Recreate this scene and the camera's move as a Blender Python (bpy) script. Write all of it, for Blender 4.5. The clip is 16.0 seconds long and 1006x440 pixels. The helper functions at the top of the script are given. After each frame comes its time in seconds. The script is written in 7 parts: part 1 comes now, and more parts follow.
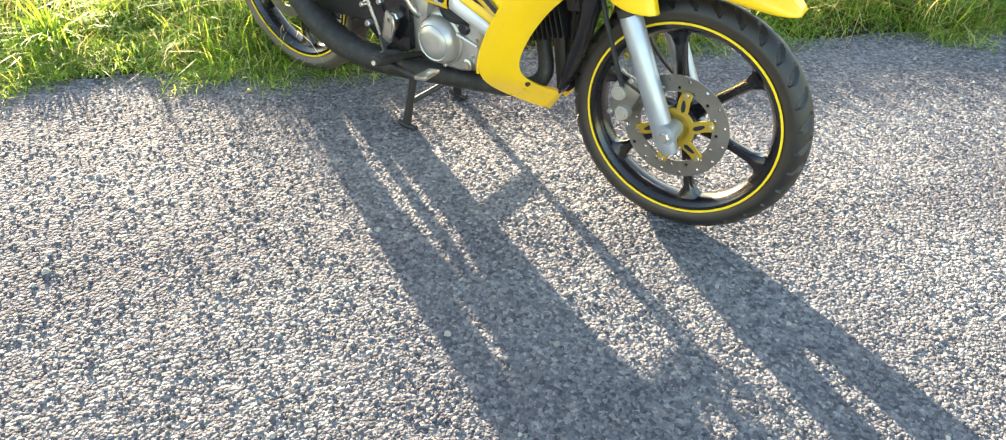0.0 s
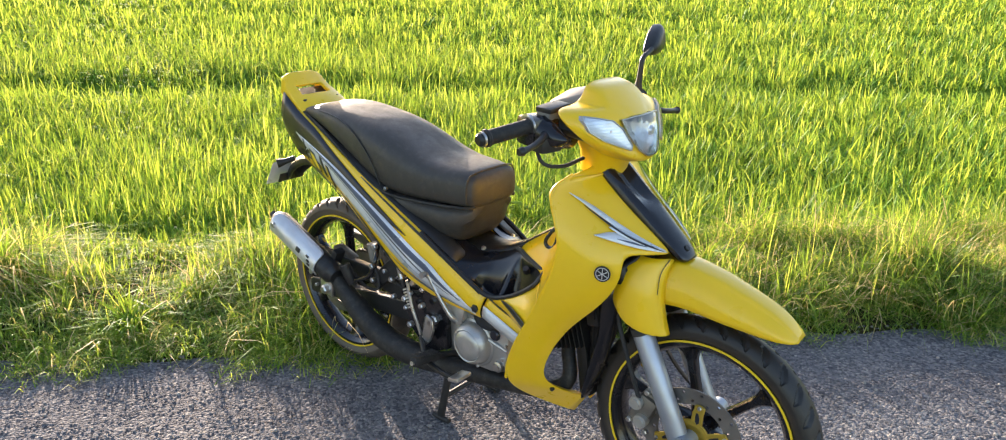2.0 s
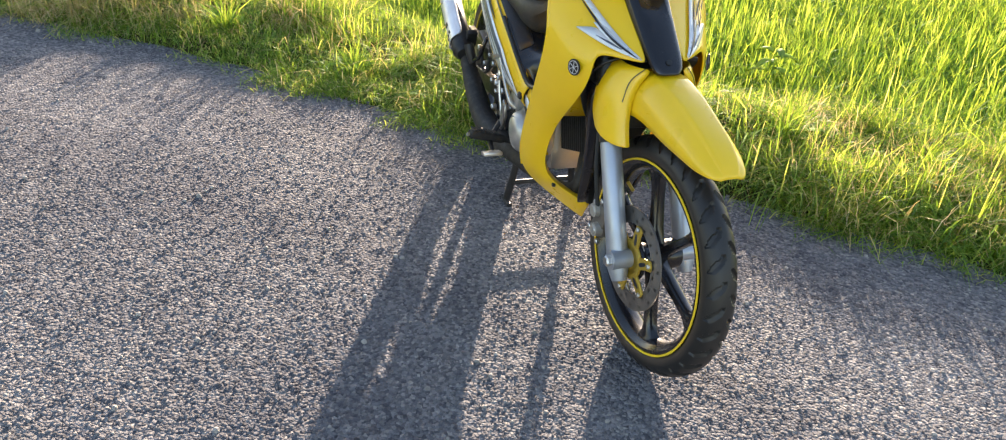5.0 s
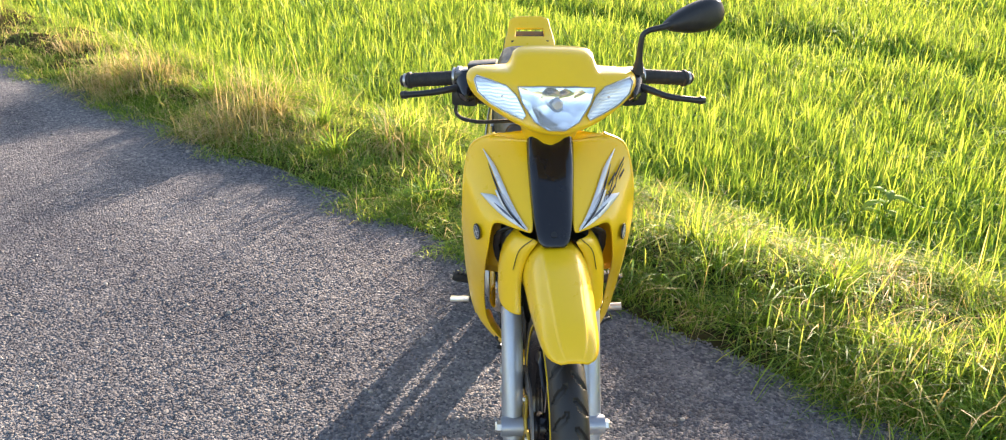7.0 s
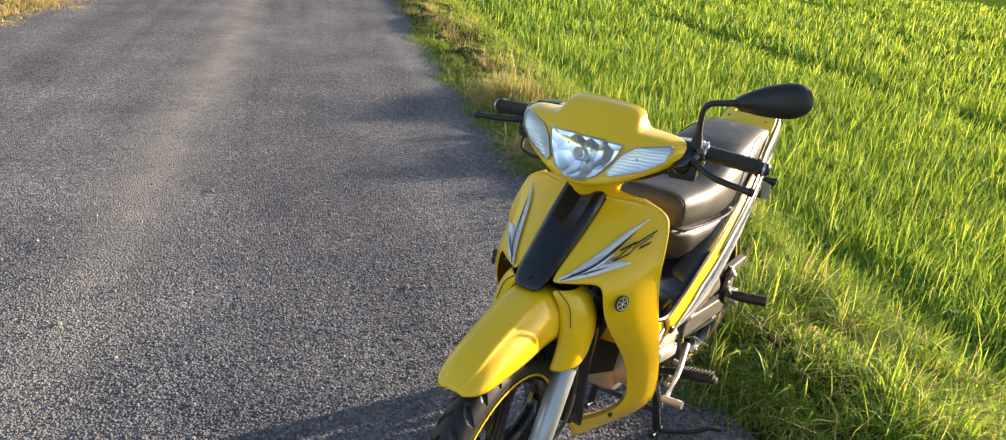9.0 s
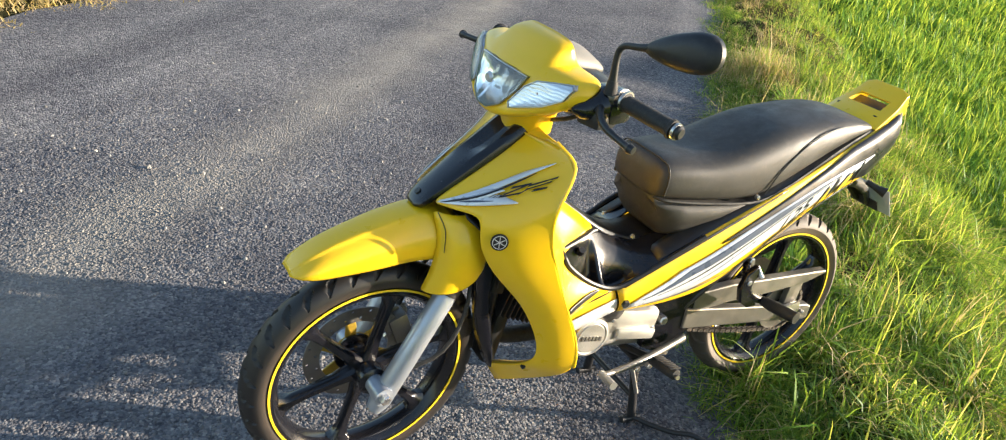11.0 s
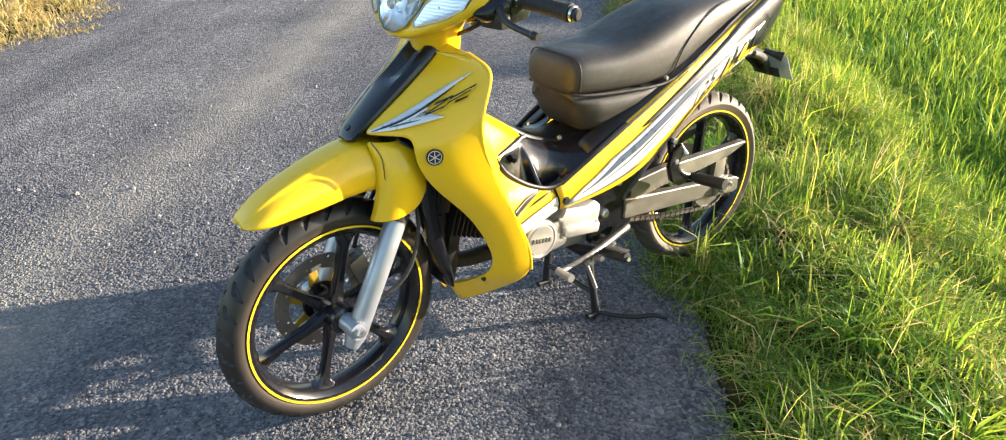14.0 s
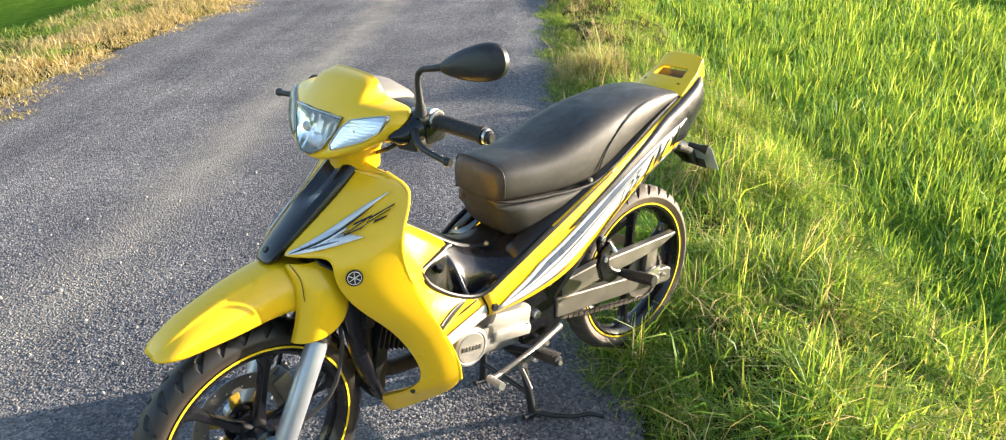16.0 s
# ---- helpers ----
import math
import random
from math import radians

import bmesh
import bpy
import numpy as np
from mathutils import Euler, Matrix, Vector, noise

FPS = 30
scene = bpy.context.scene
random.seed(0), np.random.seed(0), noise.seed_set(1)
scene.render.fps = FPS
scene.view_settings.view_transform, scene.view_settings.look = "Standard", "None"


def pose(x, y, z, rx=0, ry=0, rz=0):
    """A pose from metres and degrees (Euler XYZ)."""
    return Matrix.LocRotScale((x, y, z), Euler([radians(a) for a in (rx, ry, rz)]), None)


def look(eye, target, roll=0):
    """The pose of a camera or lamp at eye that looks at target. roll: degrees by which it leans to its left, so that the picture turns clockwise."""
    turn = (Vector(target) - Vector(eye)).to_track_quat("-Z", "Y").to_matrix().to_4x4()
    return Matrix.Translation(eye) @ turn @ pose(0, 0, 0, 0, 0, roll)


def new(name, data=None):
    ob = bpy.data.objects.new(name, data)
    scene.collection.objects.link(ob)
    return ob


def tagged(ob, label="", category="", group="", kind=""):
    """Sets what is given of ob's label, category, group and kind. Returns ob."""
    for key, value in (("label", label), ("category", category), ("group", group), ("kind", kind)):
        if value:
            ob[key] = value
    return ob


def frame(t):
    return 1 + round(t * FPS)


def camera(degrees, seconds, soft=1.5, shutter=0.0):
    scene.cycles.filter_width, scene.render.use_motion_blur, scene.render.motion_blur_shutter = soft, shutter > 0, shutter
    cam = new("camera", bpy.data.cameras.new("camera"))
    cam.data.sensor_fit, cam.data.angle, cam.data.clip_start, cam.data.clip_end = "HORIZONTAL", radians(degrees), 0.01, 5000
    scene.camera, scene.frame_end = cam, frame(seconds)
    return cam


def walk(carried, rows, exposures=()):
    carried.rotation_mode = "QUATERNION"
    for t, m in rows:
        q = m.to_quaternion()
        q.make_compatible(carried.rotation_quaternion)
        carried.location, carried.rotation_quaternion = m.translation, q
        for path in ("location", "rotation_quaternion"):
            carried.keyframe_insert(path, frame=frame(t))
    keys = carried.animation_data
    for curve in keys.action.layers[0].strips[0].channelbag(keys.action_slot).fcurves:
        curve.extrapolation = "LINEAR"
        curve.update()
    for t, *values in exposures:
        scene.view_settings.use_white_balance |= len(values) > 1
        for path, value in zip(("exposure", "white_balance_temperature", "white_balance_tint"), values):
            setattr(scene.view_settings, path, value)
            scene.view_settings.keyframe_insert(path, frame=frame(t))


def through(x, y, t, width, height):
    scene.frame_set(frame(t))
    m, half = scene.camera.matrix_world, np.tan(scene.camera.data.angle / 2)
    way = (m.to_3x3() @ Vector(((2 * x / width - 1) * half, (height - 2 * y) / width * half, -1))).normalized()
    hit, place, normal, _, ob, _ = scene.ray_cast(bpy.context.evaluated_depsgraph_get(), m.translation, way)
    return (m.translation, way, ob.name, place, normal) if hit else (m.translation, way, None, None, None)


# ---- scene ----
cam = camera(65.5, 16.0, soft=1.1)
PATH = [
    (0, (1.158, -1.497, 1.18), (0.272, -0.208, -0.066), 3.1),
    (0.5, (1.17, -1.484, 1.239), (0.2, -0.133, 0.129), 3.3),
    (1, (1.193, -1.486, 1.294), (0.127, -0.094, 0.332), 2.1),
    (1.5, (1.203, -1.506, 1.349), (0.07, -0.07, 0.539), 2.0),
    (2, (1.24, -1.523, 1.37), (0.047, -0.078, 0.672), 1.9),
    (2.5, (1.369, -1.579, 1.371), (0.073, -0.204, 0.714), 1.5),
    (3, (1.506, -1.558, 1.359), (0.146, -0.316, 0.58), 1.2),
    (3.5, (1.695, -1.434, 1.319), (0.182, -0.397, 0.522), 3.4),
    (4, (1.801, -1.266, 1.268), (0.291, -0.336, 0.343), 3.0),
    (4.2, (1.82, -1.193, 1.252), (0.274, -0.349, 0.304), 3.1),
    (6.3, (2.083, -0.295, 1.325), (0.371, -0.058, 0.313), 3.9),
    (6.5, (2.05, -0.26, 1.348), (0.28, -0.067, 0.438), 3.0),
    (7, (2.012, -0.123, 1.423), (0.192, -0.105, 0.594), 0.1),
    (7.5, (2.012, 0.117, 1.438), (0.177, -0.118, 0.68), 2.2),
    (8, (2.019, 0.331, 1.457), (0.215, -0.008, 0.664), 4.4),
    (8.5, (1.908, 0.545, 1.442), (0.183, -0.111, 0.672), 6.2),
    (9, (1.8, 0.75, 1.403), (0.236, -0.264, 0.679), 5.6),
    (9.2, (1.771, 0.851, 1.39), (0.297, -0.286, 0.659), 7.4),
    (11.3, (1.082, 1.381, 1.412), (0.151, -0.15, 0.523), 8.6),
    (11.5, (1.063, 1.405, 1.419), (0.081, -0.1, 0.539), 6.5),
    (12, (1.032, 1.456, 1.423), (-0.14, 0.065, 0.591), 5.9),
    (12.5, (1.057, 1.472, 1.419), (-0.165, 0.088, 0.65), 4.0),
    (13, (1.097, 1.49, 1.392), (-0.104, 0.074, 0.649), 2.0),
    (13.5, (1.139, 1.492, 1.341), (0.021, 0.049, 0.525), -0.0),
    (14, (1.205, 1.474, 1.305), (0.146, 0.05, 0.382), -1.1),
    (14.5, (1.304, 1.501, 1.302), (0.248, 0.105, 0.334), -1.0),
    (15, (1.304, 1.527, 1.345), (0.184, 0.17, 0.392), -1.5),
    (15.5, (1.212, 1.501, 1.392), (0.047, 0.126, 0.525), -1.7),
    (16, (1.103, 1.478, 1.416), (-0.078, 0.073, 0.621), -1.4),
]
EXPOSURES = [(0, 3.0, 7000, 11), (0.5, 2.92, 6800, 14), (1.0, 2.6, 6600, 18), (1.5, 2.17, 6500, 20), (2.0, 1.95, 6500, 20), (2.5, 1.76, 6500, 21), (3.2, 1.78, 6550, 21), (4, 1.92, 6600, 19), (6.5, 2.27, 6650, 20), (7.5, 1.83, 6600, 21), (8.5, 1.57, 6550, 20), (9, 1.43, 6550, 17), (11.5, 1.63, 6150, 12), (16, 1.83, 6150, 13)]
walk(cam, [(t, look(eye, target, roll)) for t, eye, target, roll in PATH], EXPOSURES)

# ---- world, sun ----
SUN_AZ, SUN_EL = 155.0, 9.2          # degrees: direction to the sun in the plan, height over the horizon
world = bpy.data.worlds.new("sky")
scene.world = world
world.use_nodes = True
wn = world.node_tree.nodes
sky = wn.new("ShaderNodeTexSky")
sky.sky_type = "NISHITA"
sky.sun_disc = False
sky.sun_elevation = radians(SUN_EL)
sky.sun_rotation = radians(90 - SUN_AZ)
wn["Background"].inputs[1].default_value = 0.125
world.node_tree.links.new(sky.outputs[0], wn["Background"].inputs[0])
sun = new("sun", bpy.data.lights.new("sun", "SUN"))
sun.data.energy, sun.data.angle, sun.data.color = 5.0, radians(0.55), (1.0, 0.86, 0.66)
_a, _e = radians(SUN_AZ), radians(SUN_EL)
sun.matrix_world = look((40 * math.cos(_a) * math.cos(_e), 40 * math.sin(_a) * math.cos(_e), 40 * math.sin(_e)), (0, 0, 0))

# ---- materials ----
def node_mat(name):
    m = bpy.data.materials.new(name)
    m.use_nodes = True
    nt = m.node_tree
    return m, nt, nt.nodes, nt.links, nt.nodes["Principled BSDF"]


def noise_node(nt, scale, detail=4.0, rough=0.55, coord="Object"):
    tc = nt.nodes.new("ShaderNodeTexCoord")
    n = nt.nodes.new("ShaderNodeTexNoise")
    n.inputs["Scale"].default_value, n.inputs["Detail"].default_value, n.inputs["Roughness"].default_value = scale, detail, rough
    nt.links.new(tc.outputs[coord], n.inputs["Vector"])
    return n


def ramp_node(nt, src, stops):
    r = nt.nodes.new("ShaderNodeValToRGB")
    e = r.color_ramp.elements
    while len(e) < len(stops):
        e.new(0.5)
    for el, (p, c) in zip(e, stops):
        el.position = p
        el.color = (*c, 1) if len(c) == 3 else c
    nt.links.new(src, r.inputs[0])
    return r


def paint(name, col, rough=0.4, metal=0.0, coat=0.0, grain=0.06, bump=0.0, bump_scale=300.0, dust=0.0, coat_rough=0.08):
    """A plain finish with large soft variation, fine grain and a little dust."""
    m, nt, n, l, b = node_mat(name)
    big = noise_node(nt, 7.0, 5.0)
    lo = tuple(c * (1 - grain * 2.2) for c in col)
    hi = tuple(min(1.0, c * (1 + grain * 1.4)) for c in col)
    r = ramp_node(nt, big.outputs[0], [(0.3, lo), (0.7, hi)])
    out = r.outputs[0]
    if dust > 0:
        fine = noise_node(nt, 55.0, 6.0, 0.7)
        f = ramp_node(nt, fine.outputs[0], [(0.5, (0, 0, 0)), (0.78, (dust, dust, dust))])
        mix = n.new("ShaderNodeMix")
        mix.data_type = "RGBA"
        l.new(f.outputs[0], mix.inputs[0])
        l.new(out, mix.inputs[6])
        mix.inputs[7].default_value = (0.34, 0.29, 0.23, 1)
        out = mix.outputs[2]
    l.new(out, b.inputs["Base Color"])
    rr = ramp_node(nt, noise_node(nt, 23.0, 5.0, 0.6).outputs[0], [(0.3, (rough * 0.8,) * 3), (0.75, (min(1, rough * 1.3 + 0.03),) * 3)])
    l.new(rr.outputs[0], b.inputs["Roughness"])
    b.inputs["Metallic"].default_value = metal
    b.inputs["Coat Weight"].default_value = coat
    b.inputs["Coat Roughness"].default_value = coat_rough
    if bump > 0:
        bn = n.new("ShaderNodeBump")
        bn.inputs["Strength"].default_value, bn.inputs["Distance"].default_value = bump, 0.002
        l.new(noise_node(nt, bump_scale, 3.0).outputs[0], bn.inputs["Height"])
        l.new(bn.outputs[0], b.inputs["Normal"])
    return m


YELLOW = paint("yellow_paint", (0.93, 0.575, 0.005), 0.32, coat=0.42, grain=0.02, dust=0.02)
STRIPE = paint("stripe_yellow", (0.9, 0.62, 0.02), 0.4, grain=0.03)
RUSTY = paint("sooty_black", (0.016, 0.015, 0.014), 0.6, dust=0.12, bump=0.2)
GOLD = paint("gold_anodised", (0.46, 0.30, 0.035), 0.42, metal=0.4, grain=0.05)
BLACK = paint("black_gloss", (0.008, 0.008, 0.011), 0.22, coat=0.25, dust=0.03)
SATIN = paint("satin_black", (0.016, 0.016, 0.017), 0.4, dust=0.05, bump=0.15)
PLASTIC = paint("black_plastic", (0.015, 0.0147, 0.0145), 0.38, dust=0.04, bump=0.15, bump_scale=420)
RUBBER = paint("rubber", (0.022, 0.021, 0.02), 0.68, dust=0.1, bump=0.3)
VINYL = paint("seat_vinyl", (0.042, 0.039, 0.035), 0.47, dust=0.10, bump=0.22, bump_scale=650)
SILVER = paint("silver_paint", (0.68, 0.69, 0.71), 0.38, metal=0.6, grain=0.08, dust=0.12)
FORKM = paint("fork_grey", (0.40, 0.43, 0.48), 0.36, metal=0.6, grain=0.08, dust=0.08)
DULL = paint("dull_silver", (0.56, 0.55, 0.53), 0.36, metal=0.75, grain=0.14, dust=0.2, bump=0.15)
ALLOY = paint("cast_alloy", (0.52, 0.5, 0.46), 0.45, metal=0.7, grain=0.12, bump=0.3, dust=0.2)
SWING = paint("swingarm_alloy", (0.25, 0.235, 0.21), 0.42, metal=0.8, grain=0.12, dust=0.3)
STEEL = paint("steel", (0.6, 0.58, 0.55), 0.3, metal=0.95, grain=0.15, dust=0.15)
DISC = paint("disc_steel", (0.25, 0.235, 0.22), 0.42, metal=0.8, grain=0.15, dust=0.15)
CHAIN = paint("chain_steel", (0.16, 0.14, 0.12), 0.5, metal=0.7, grain=0.3)
WHITE = paint("white_decal", (0.75, 0.77, 0.8), 0.3, metal=0.25, grain=0.1, coat=0.3)
GREYD = paint("grey_decal", (0.36, 0.40, 0.47), 0.3, metal=0.3, grain=0.1, coat=0.3)
NAVY = paint("dark_decal", (0.010, 0.011, 0.018), 0.32, coat=0.1)
INK = paint("blue_grey_decal", (0.08, 0.10, 0.15), 0.3, grain=0.1, coat=0.3)
BEIGE = paint("dash_grey", (0.2, 0.19, 0.17), 0.5, dust=0.1)
REDM = paint("red_lens", (0.3, 0.01, 0.01), 0.2, coat=0.5)


def mirror_mat():
    m, nt, n, l, b = node_mat("mirror_glass")
    b.inputs["Base Color"].default_value = (0.8, 0.82, 0.84, 1)
    b.inputs["Metallic"].default_value, b.inputs["Roughness"].default_value = 1.0, 0.03
    return m


def reflector_mat(name, fluted):
    """Chrome bowl pressed into facets, or fluted for the indicators."""
    m, nt, n, l, b = node_mat(name)
    b.inputs["Base Color"].default_value = (0.92, 0.93, 0.95, 1)
    b.inputs["Metallic"].default_value, b.inputs["Roughness"].default_value = 0.65, 0.2
    tc = n.new("ShaderNodeTexCoord")
    bn = n.new("ShaderNodeBump")
    if fluted:
        v = n.new("ShaderNodeTexWave")
        v.bands_direction = "Z"
        v.inputs["Scale"].default_value, v.inputs["Distortion"].default_value, v.inputs["Detail"].default_value = 46.0, 3.5, 1.5
        bn.inputs["Strength"].default_value, bn.inputs["Distance"].default_value = 0.10, 0.004
        l.new(tc.outputs["Object"], v.inputs["Vector"])
    else:
        # the bowl round the bulb, broken into facets
        b.inputs["Metallic"].default_value, b.inputs["Roughness"].default_value = 0.9, 0.14
        f = n.new("ShaderNodeTexVoronoi")
        f.inputs["Scale"].default_value = 34.0
        off, flat, far, v = n.new("ShaderNodeVectorMath"), n.new("ShaderNodeVectorMath"), n.new("ShaderNodeVectorMath"), n.new("ShaderNodeMath")
        off.inputs[1].default_value, flat.operation, far.operation, v.operation = (0, 0, -0.95), "MULTIPLY", "LENGTH", "MULTIPLY_ADD"
        flat.inputs[1].default_value, v.inputs[1].default_value = (0, 1, 1), 0.30
        bn.inputs["Strength"].default_value, bn.inputs["Distance"].default_value = 0.75, 0.9
        l.new(tc.outputs["Object"], f.inputs["Vector"]), l.new(tc.outputs["Object"], off.inputs[0])
        l.new(off.outputs[0], flat.inputs[0]), l.new(flat.outputs[0], far.inputs[0])
        cell = n.new("ShaderNodeMath")
        cell.operation, cell.inputs[1].default_value = "MULTIPLY", 0.006
        l.new(f.outputs[0], cell.inputs[0])
        l.new(far.outputs["Value"], v.inputs[0]), l.new(cell.outputs[0], v.inputs[2])
    l.new(v.outputs[0], bn.inputs["Height"])
    l.new(bn.outputs[0], b.inputs["Normal"])
    return m


def glass_mat():
    m, nt, n, l, b = node_mat("clear_lens")
    out = n["Material Output"]
    tr, gl, mx, fr = n.new("ShaderNodeBsdfTransparent"), n.new("ShaderNodeBsdfGlossy"), n.new("ShaderNodeMixShader"), n.new("ShaderNodeFresnel")
    tr.inputs[0].default_value = (0.93, 0.95, 0.96, 1)
    gl.inputs["Roughness"].default_value = 0.06
    fr.inputs[0].default_value = 1.55
    l.new(fr.outputs[0], mx.inputs[0]), l.new(tr.outputs[0], mx.inputs[1]), l.new(gl.outputs[0], mx.inputs[2])
    l.new(mx.outputs[0], out.inputs[0])
    return m


MIRROR, REFLECT, FLUTED, LENS = mirror_mat(), reflector_mat("chrome_reflector", False), reflector_mat("fluted_reflector", True), glass_mat()
AMBER = paint("amber_bulb", (0.72, 0.50, 0.46), 0.35, coat=0.5)


def tyre_mat(name, dust):
    """Worn rubber: brown road dirt on the flanks, pale dust on the tread where it has been off the road."""
    m, nt, n, l, b = node_mat(name)
    dirt = ramp_node(nt, noise_node(nt, 9.0, 6.0, 0.65).outputs[0], [(0.32, (0.012, 0.0118, 0.0118)), (0.62, (0.02, 0.0188, 0.0178)), (0.85, tuple(c * dust + 0.022 for c in (0.09, 0.07, 0.048)))])
    tc, sp = n.new("ShaderNodeTexCoord"), n.new("ShaderNodeVectorMath")
    sp.operation = "MULTIPLY"
    sp.inputs[1].default_value = (1, 0, 1)
    ln = n.new("ShaderNodeVectorMath")
    ln.operation = "LENGTH"
    l.new(tc.outputs["Object"], sp.inputs[0]), l.new(sp.outputs[0], ln.inputs[0])
    wob = n.new("ShaderNodeMath")
    wob.operation, wob.inputs[1].default_value = "MULTIPLY_ADD", 0.02
    l.new(noise_node(nt, 30.0, 5.0, 0.7).outputs[0], wob.inputs[0]), l.new(ln.outputs["Value"], wob.inputs[2])
    edge = 0.238 + 0.010 * dust
    flank = ramp_node(nt, wob.outputs[0], [(edge, (1, 1, 1)), (edge + 0.022, (dust * 0.5,) * 3)])
    mix = n.new("ShaderNodeMix")
    mix.data_type = "RGBA"
    l.new(flank.outputs[0], mix.inputs[0]), l.new(dirt.outputs[0], mix.inputs[6])
    mix.inputs[7].default_value = (0.050 + 0.095 * dust, 0.036 + 0.078 * dust, 0.026 + 0.06 * dust, 1)
    l.new(mix.outputs[2], b.inputs["Base Color"])
    b.inputs["Roughness"].default_value = 0.43 + 0.22 * dust
    return m


TYRE, DUSTY_TYRE = tyre_mat("tyre", 0.1), tyre_mat("dusty_tyre", 1.0)


def dust_strip(m, colour):
    """Pale dust lying in a wandering strip along the middle of the road."""
    nt = m.node_tree
    n, l = nt.nodes, nt.links
    tc, sp = n.new("ShaderNodeTexCoord"), n.new("ShaderNodeSeparateXYZ")
    l.new(tc.outputs["Object"], sp.inputs[0])
    wob = noise_node(nt, 0.8, 3.0)

    def mth(op, a, c):
        k = n.new("ShaderNodeMath")
        k.operation = op
        for i, v in enumerate((a, c)):
            if isinstance(v, (int, float)):
                k.inputs[i].default_value = v
            else:
                l.new(v, k.inputs[i])
        return k.outputs[0]

    dd = mth("ABSOLUTE", mth("ADD", mth("ADD", sp.outputs[1], DUST_D), mth("MULTIPLY", wob.outputs[0], -0.4)), 0.0)
    band = ramp_node(nt, dd, [(0.02, (1, 1, 1)), (0.32, (0, 0, 0))])
    fine = ramp_node(nt, noise_node(nt, 3.0, 6.0, 0.7).outputs[0], [(0.30, (0.2, 0.2, 0.2)), (0.66, (0.9, 0.9, 0.9))])
    # wheel tracks: long faint streaks along the road
    mp = n.new("ShaderNodeMapping")
    mp.inputs["Scale"].default_value = (0.16, 2.6, 1.0)
    l.new(tc.outputs["Object"], mp.inputs["Vector"])
    tn = n.new("ShaderNodeTexNoise")
    tn.inputs["Scale"].default_value, tn.inputs["Detail"].default_value = 1.0, 4.0
    l.new(mp.outputs[0], tn.inputs["Vector"])
    tr = ramp_node(nt, tn.outputs[0], [(0.32, (0.78, 0.77, 0.78)), (0.68, (1.22, 1.2, 1.16))])
    tm = n.new("ShaderNodeMix")
    tm.data_type, tm.blend_type = "RGBA", "MULTIPLY"
    tm.inputs[0].default_value = 1.0
    l.new(colour, tm.inputs[6]), l.new(tr.outputs[0], tm.inputs[7])
    colour = tm.outputs[2]
    mixd = n.new("ShaderNodeMix")
    mixd.data_type = "RGBA"
    l.new(mth("MULTIPLY", band.outputs[0], fine.outputs[0]), mixd.inputs[0])
    l.new(colour, mixd.inputs[6])
    mixd.inputs[7].default_value = (0.36, 0.33, 0.285, 1)
    return mixd.outputs[2]


DUST_D = 1.8


def asphalt_mat():
    """Chip seal: every stone a cell with its own grey, dust in a strip along the road."""
    m, nt, n, l, b = node_mat("asphalt")
    tc = n.new("ShaderNodeTexCoord")
    co = tc.outputs["Object"]

    def vor(scale, feat="F1"):
        v = n.new("ShaderNodeTexVoronoi")
        v.feature = feat
        v.inputs["Scale"].default_value = scale
        l.new(co, v.inputs["Vector"])
        return v

    v1, v2 = vor(118.0), vor(230.0)
    sep = n.new("ShaderNodeSeparateColor")
    l.new(v1.outputs["Color"], sep.inputs[0])
    stone = ramp_node(nt, sep.outputs[0], [(0.0, (0.09, 0.093, 0.105)), (0.5, (0.17, 0.173, 0.188)), (0.85, (0.24, 0.24, 0.25)), (1.0, (0.33, 0.325, 0.31))])
    stain = ramp_node(nt, noise_node(nt, 1.3, 6.0, 0.65).outputs[0], [(0.3, (0.72, 0.72, 0.75)), (0.7, (1.2, 1.17, 1.12))])
    mott = ramp_node(nt, noise_node(nt, 26.0, 5.0, 0.75).outputs[0], [(0.35, (0.74, 0.74, 0.76)), (0.65, (1.24, 1.23, 1.21))])
    mm = n.new("ShaderNodeMix")
    mm.data_type, mm.blend_type = "RGBA", "MULTIPLY"
    mm.inputs[0].default_value = 1.0
    l.new(stone.outputs[0], mm.inputs[6]), l.new(mott.outputs[0], mm.inputs[7])
    mul = n.new("ShaderNodeMix")
    mul.data_type, mul.blend_type = "RGBA", "MULTIPLY"
    mul.inputs[0].default_value = 1.0
    l.new(mm.outputs[2], mul.inputs[6]), l.new(stain.outputs[0], mul.inputs[7])
    dusted = dust_strip(m, mul.outputs[2])
    l.new(dusted, b.inputs["Base Color"])
    b.inputs["Roughness"].default_value = 0.9
    b.inputs["Specular IOR Level"].default_value = 0.08
    hs = n.new("ShaderNodeMath")
    hs.operation = "ADD"
    l.new(v1.outputs["Distance"], hs.inputs[0])
    s2 = n.new("ShaderNodeMath")
    s2.operation = "MULTIPLY"
    s2.inputs[1].default_value = 0.4
    l.new(v2.outputs["Distance"], s2.inputs[0])
    l.new(s2.outputs[0], hs.inputs[1])
    bn = n.new("ShaderNodeBump")
    bn.invert = True
    bn.inputs["Strength"].default_value, bn.inputs["Distance"].default_value = 1.0, 0.0078
    l.new(hs.outputs[0], bn.inputs["Height"])
    l.new(bn.outputs[0], b.inputs["Normal"])
    return m


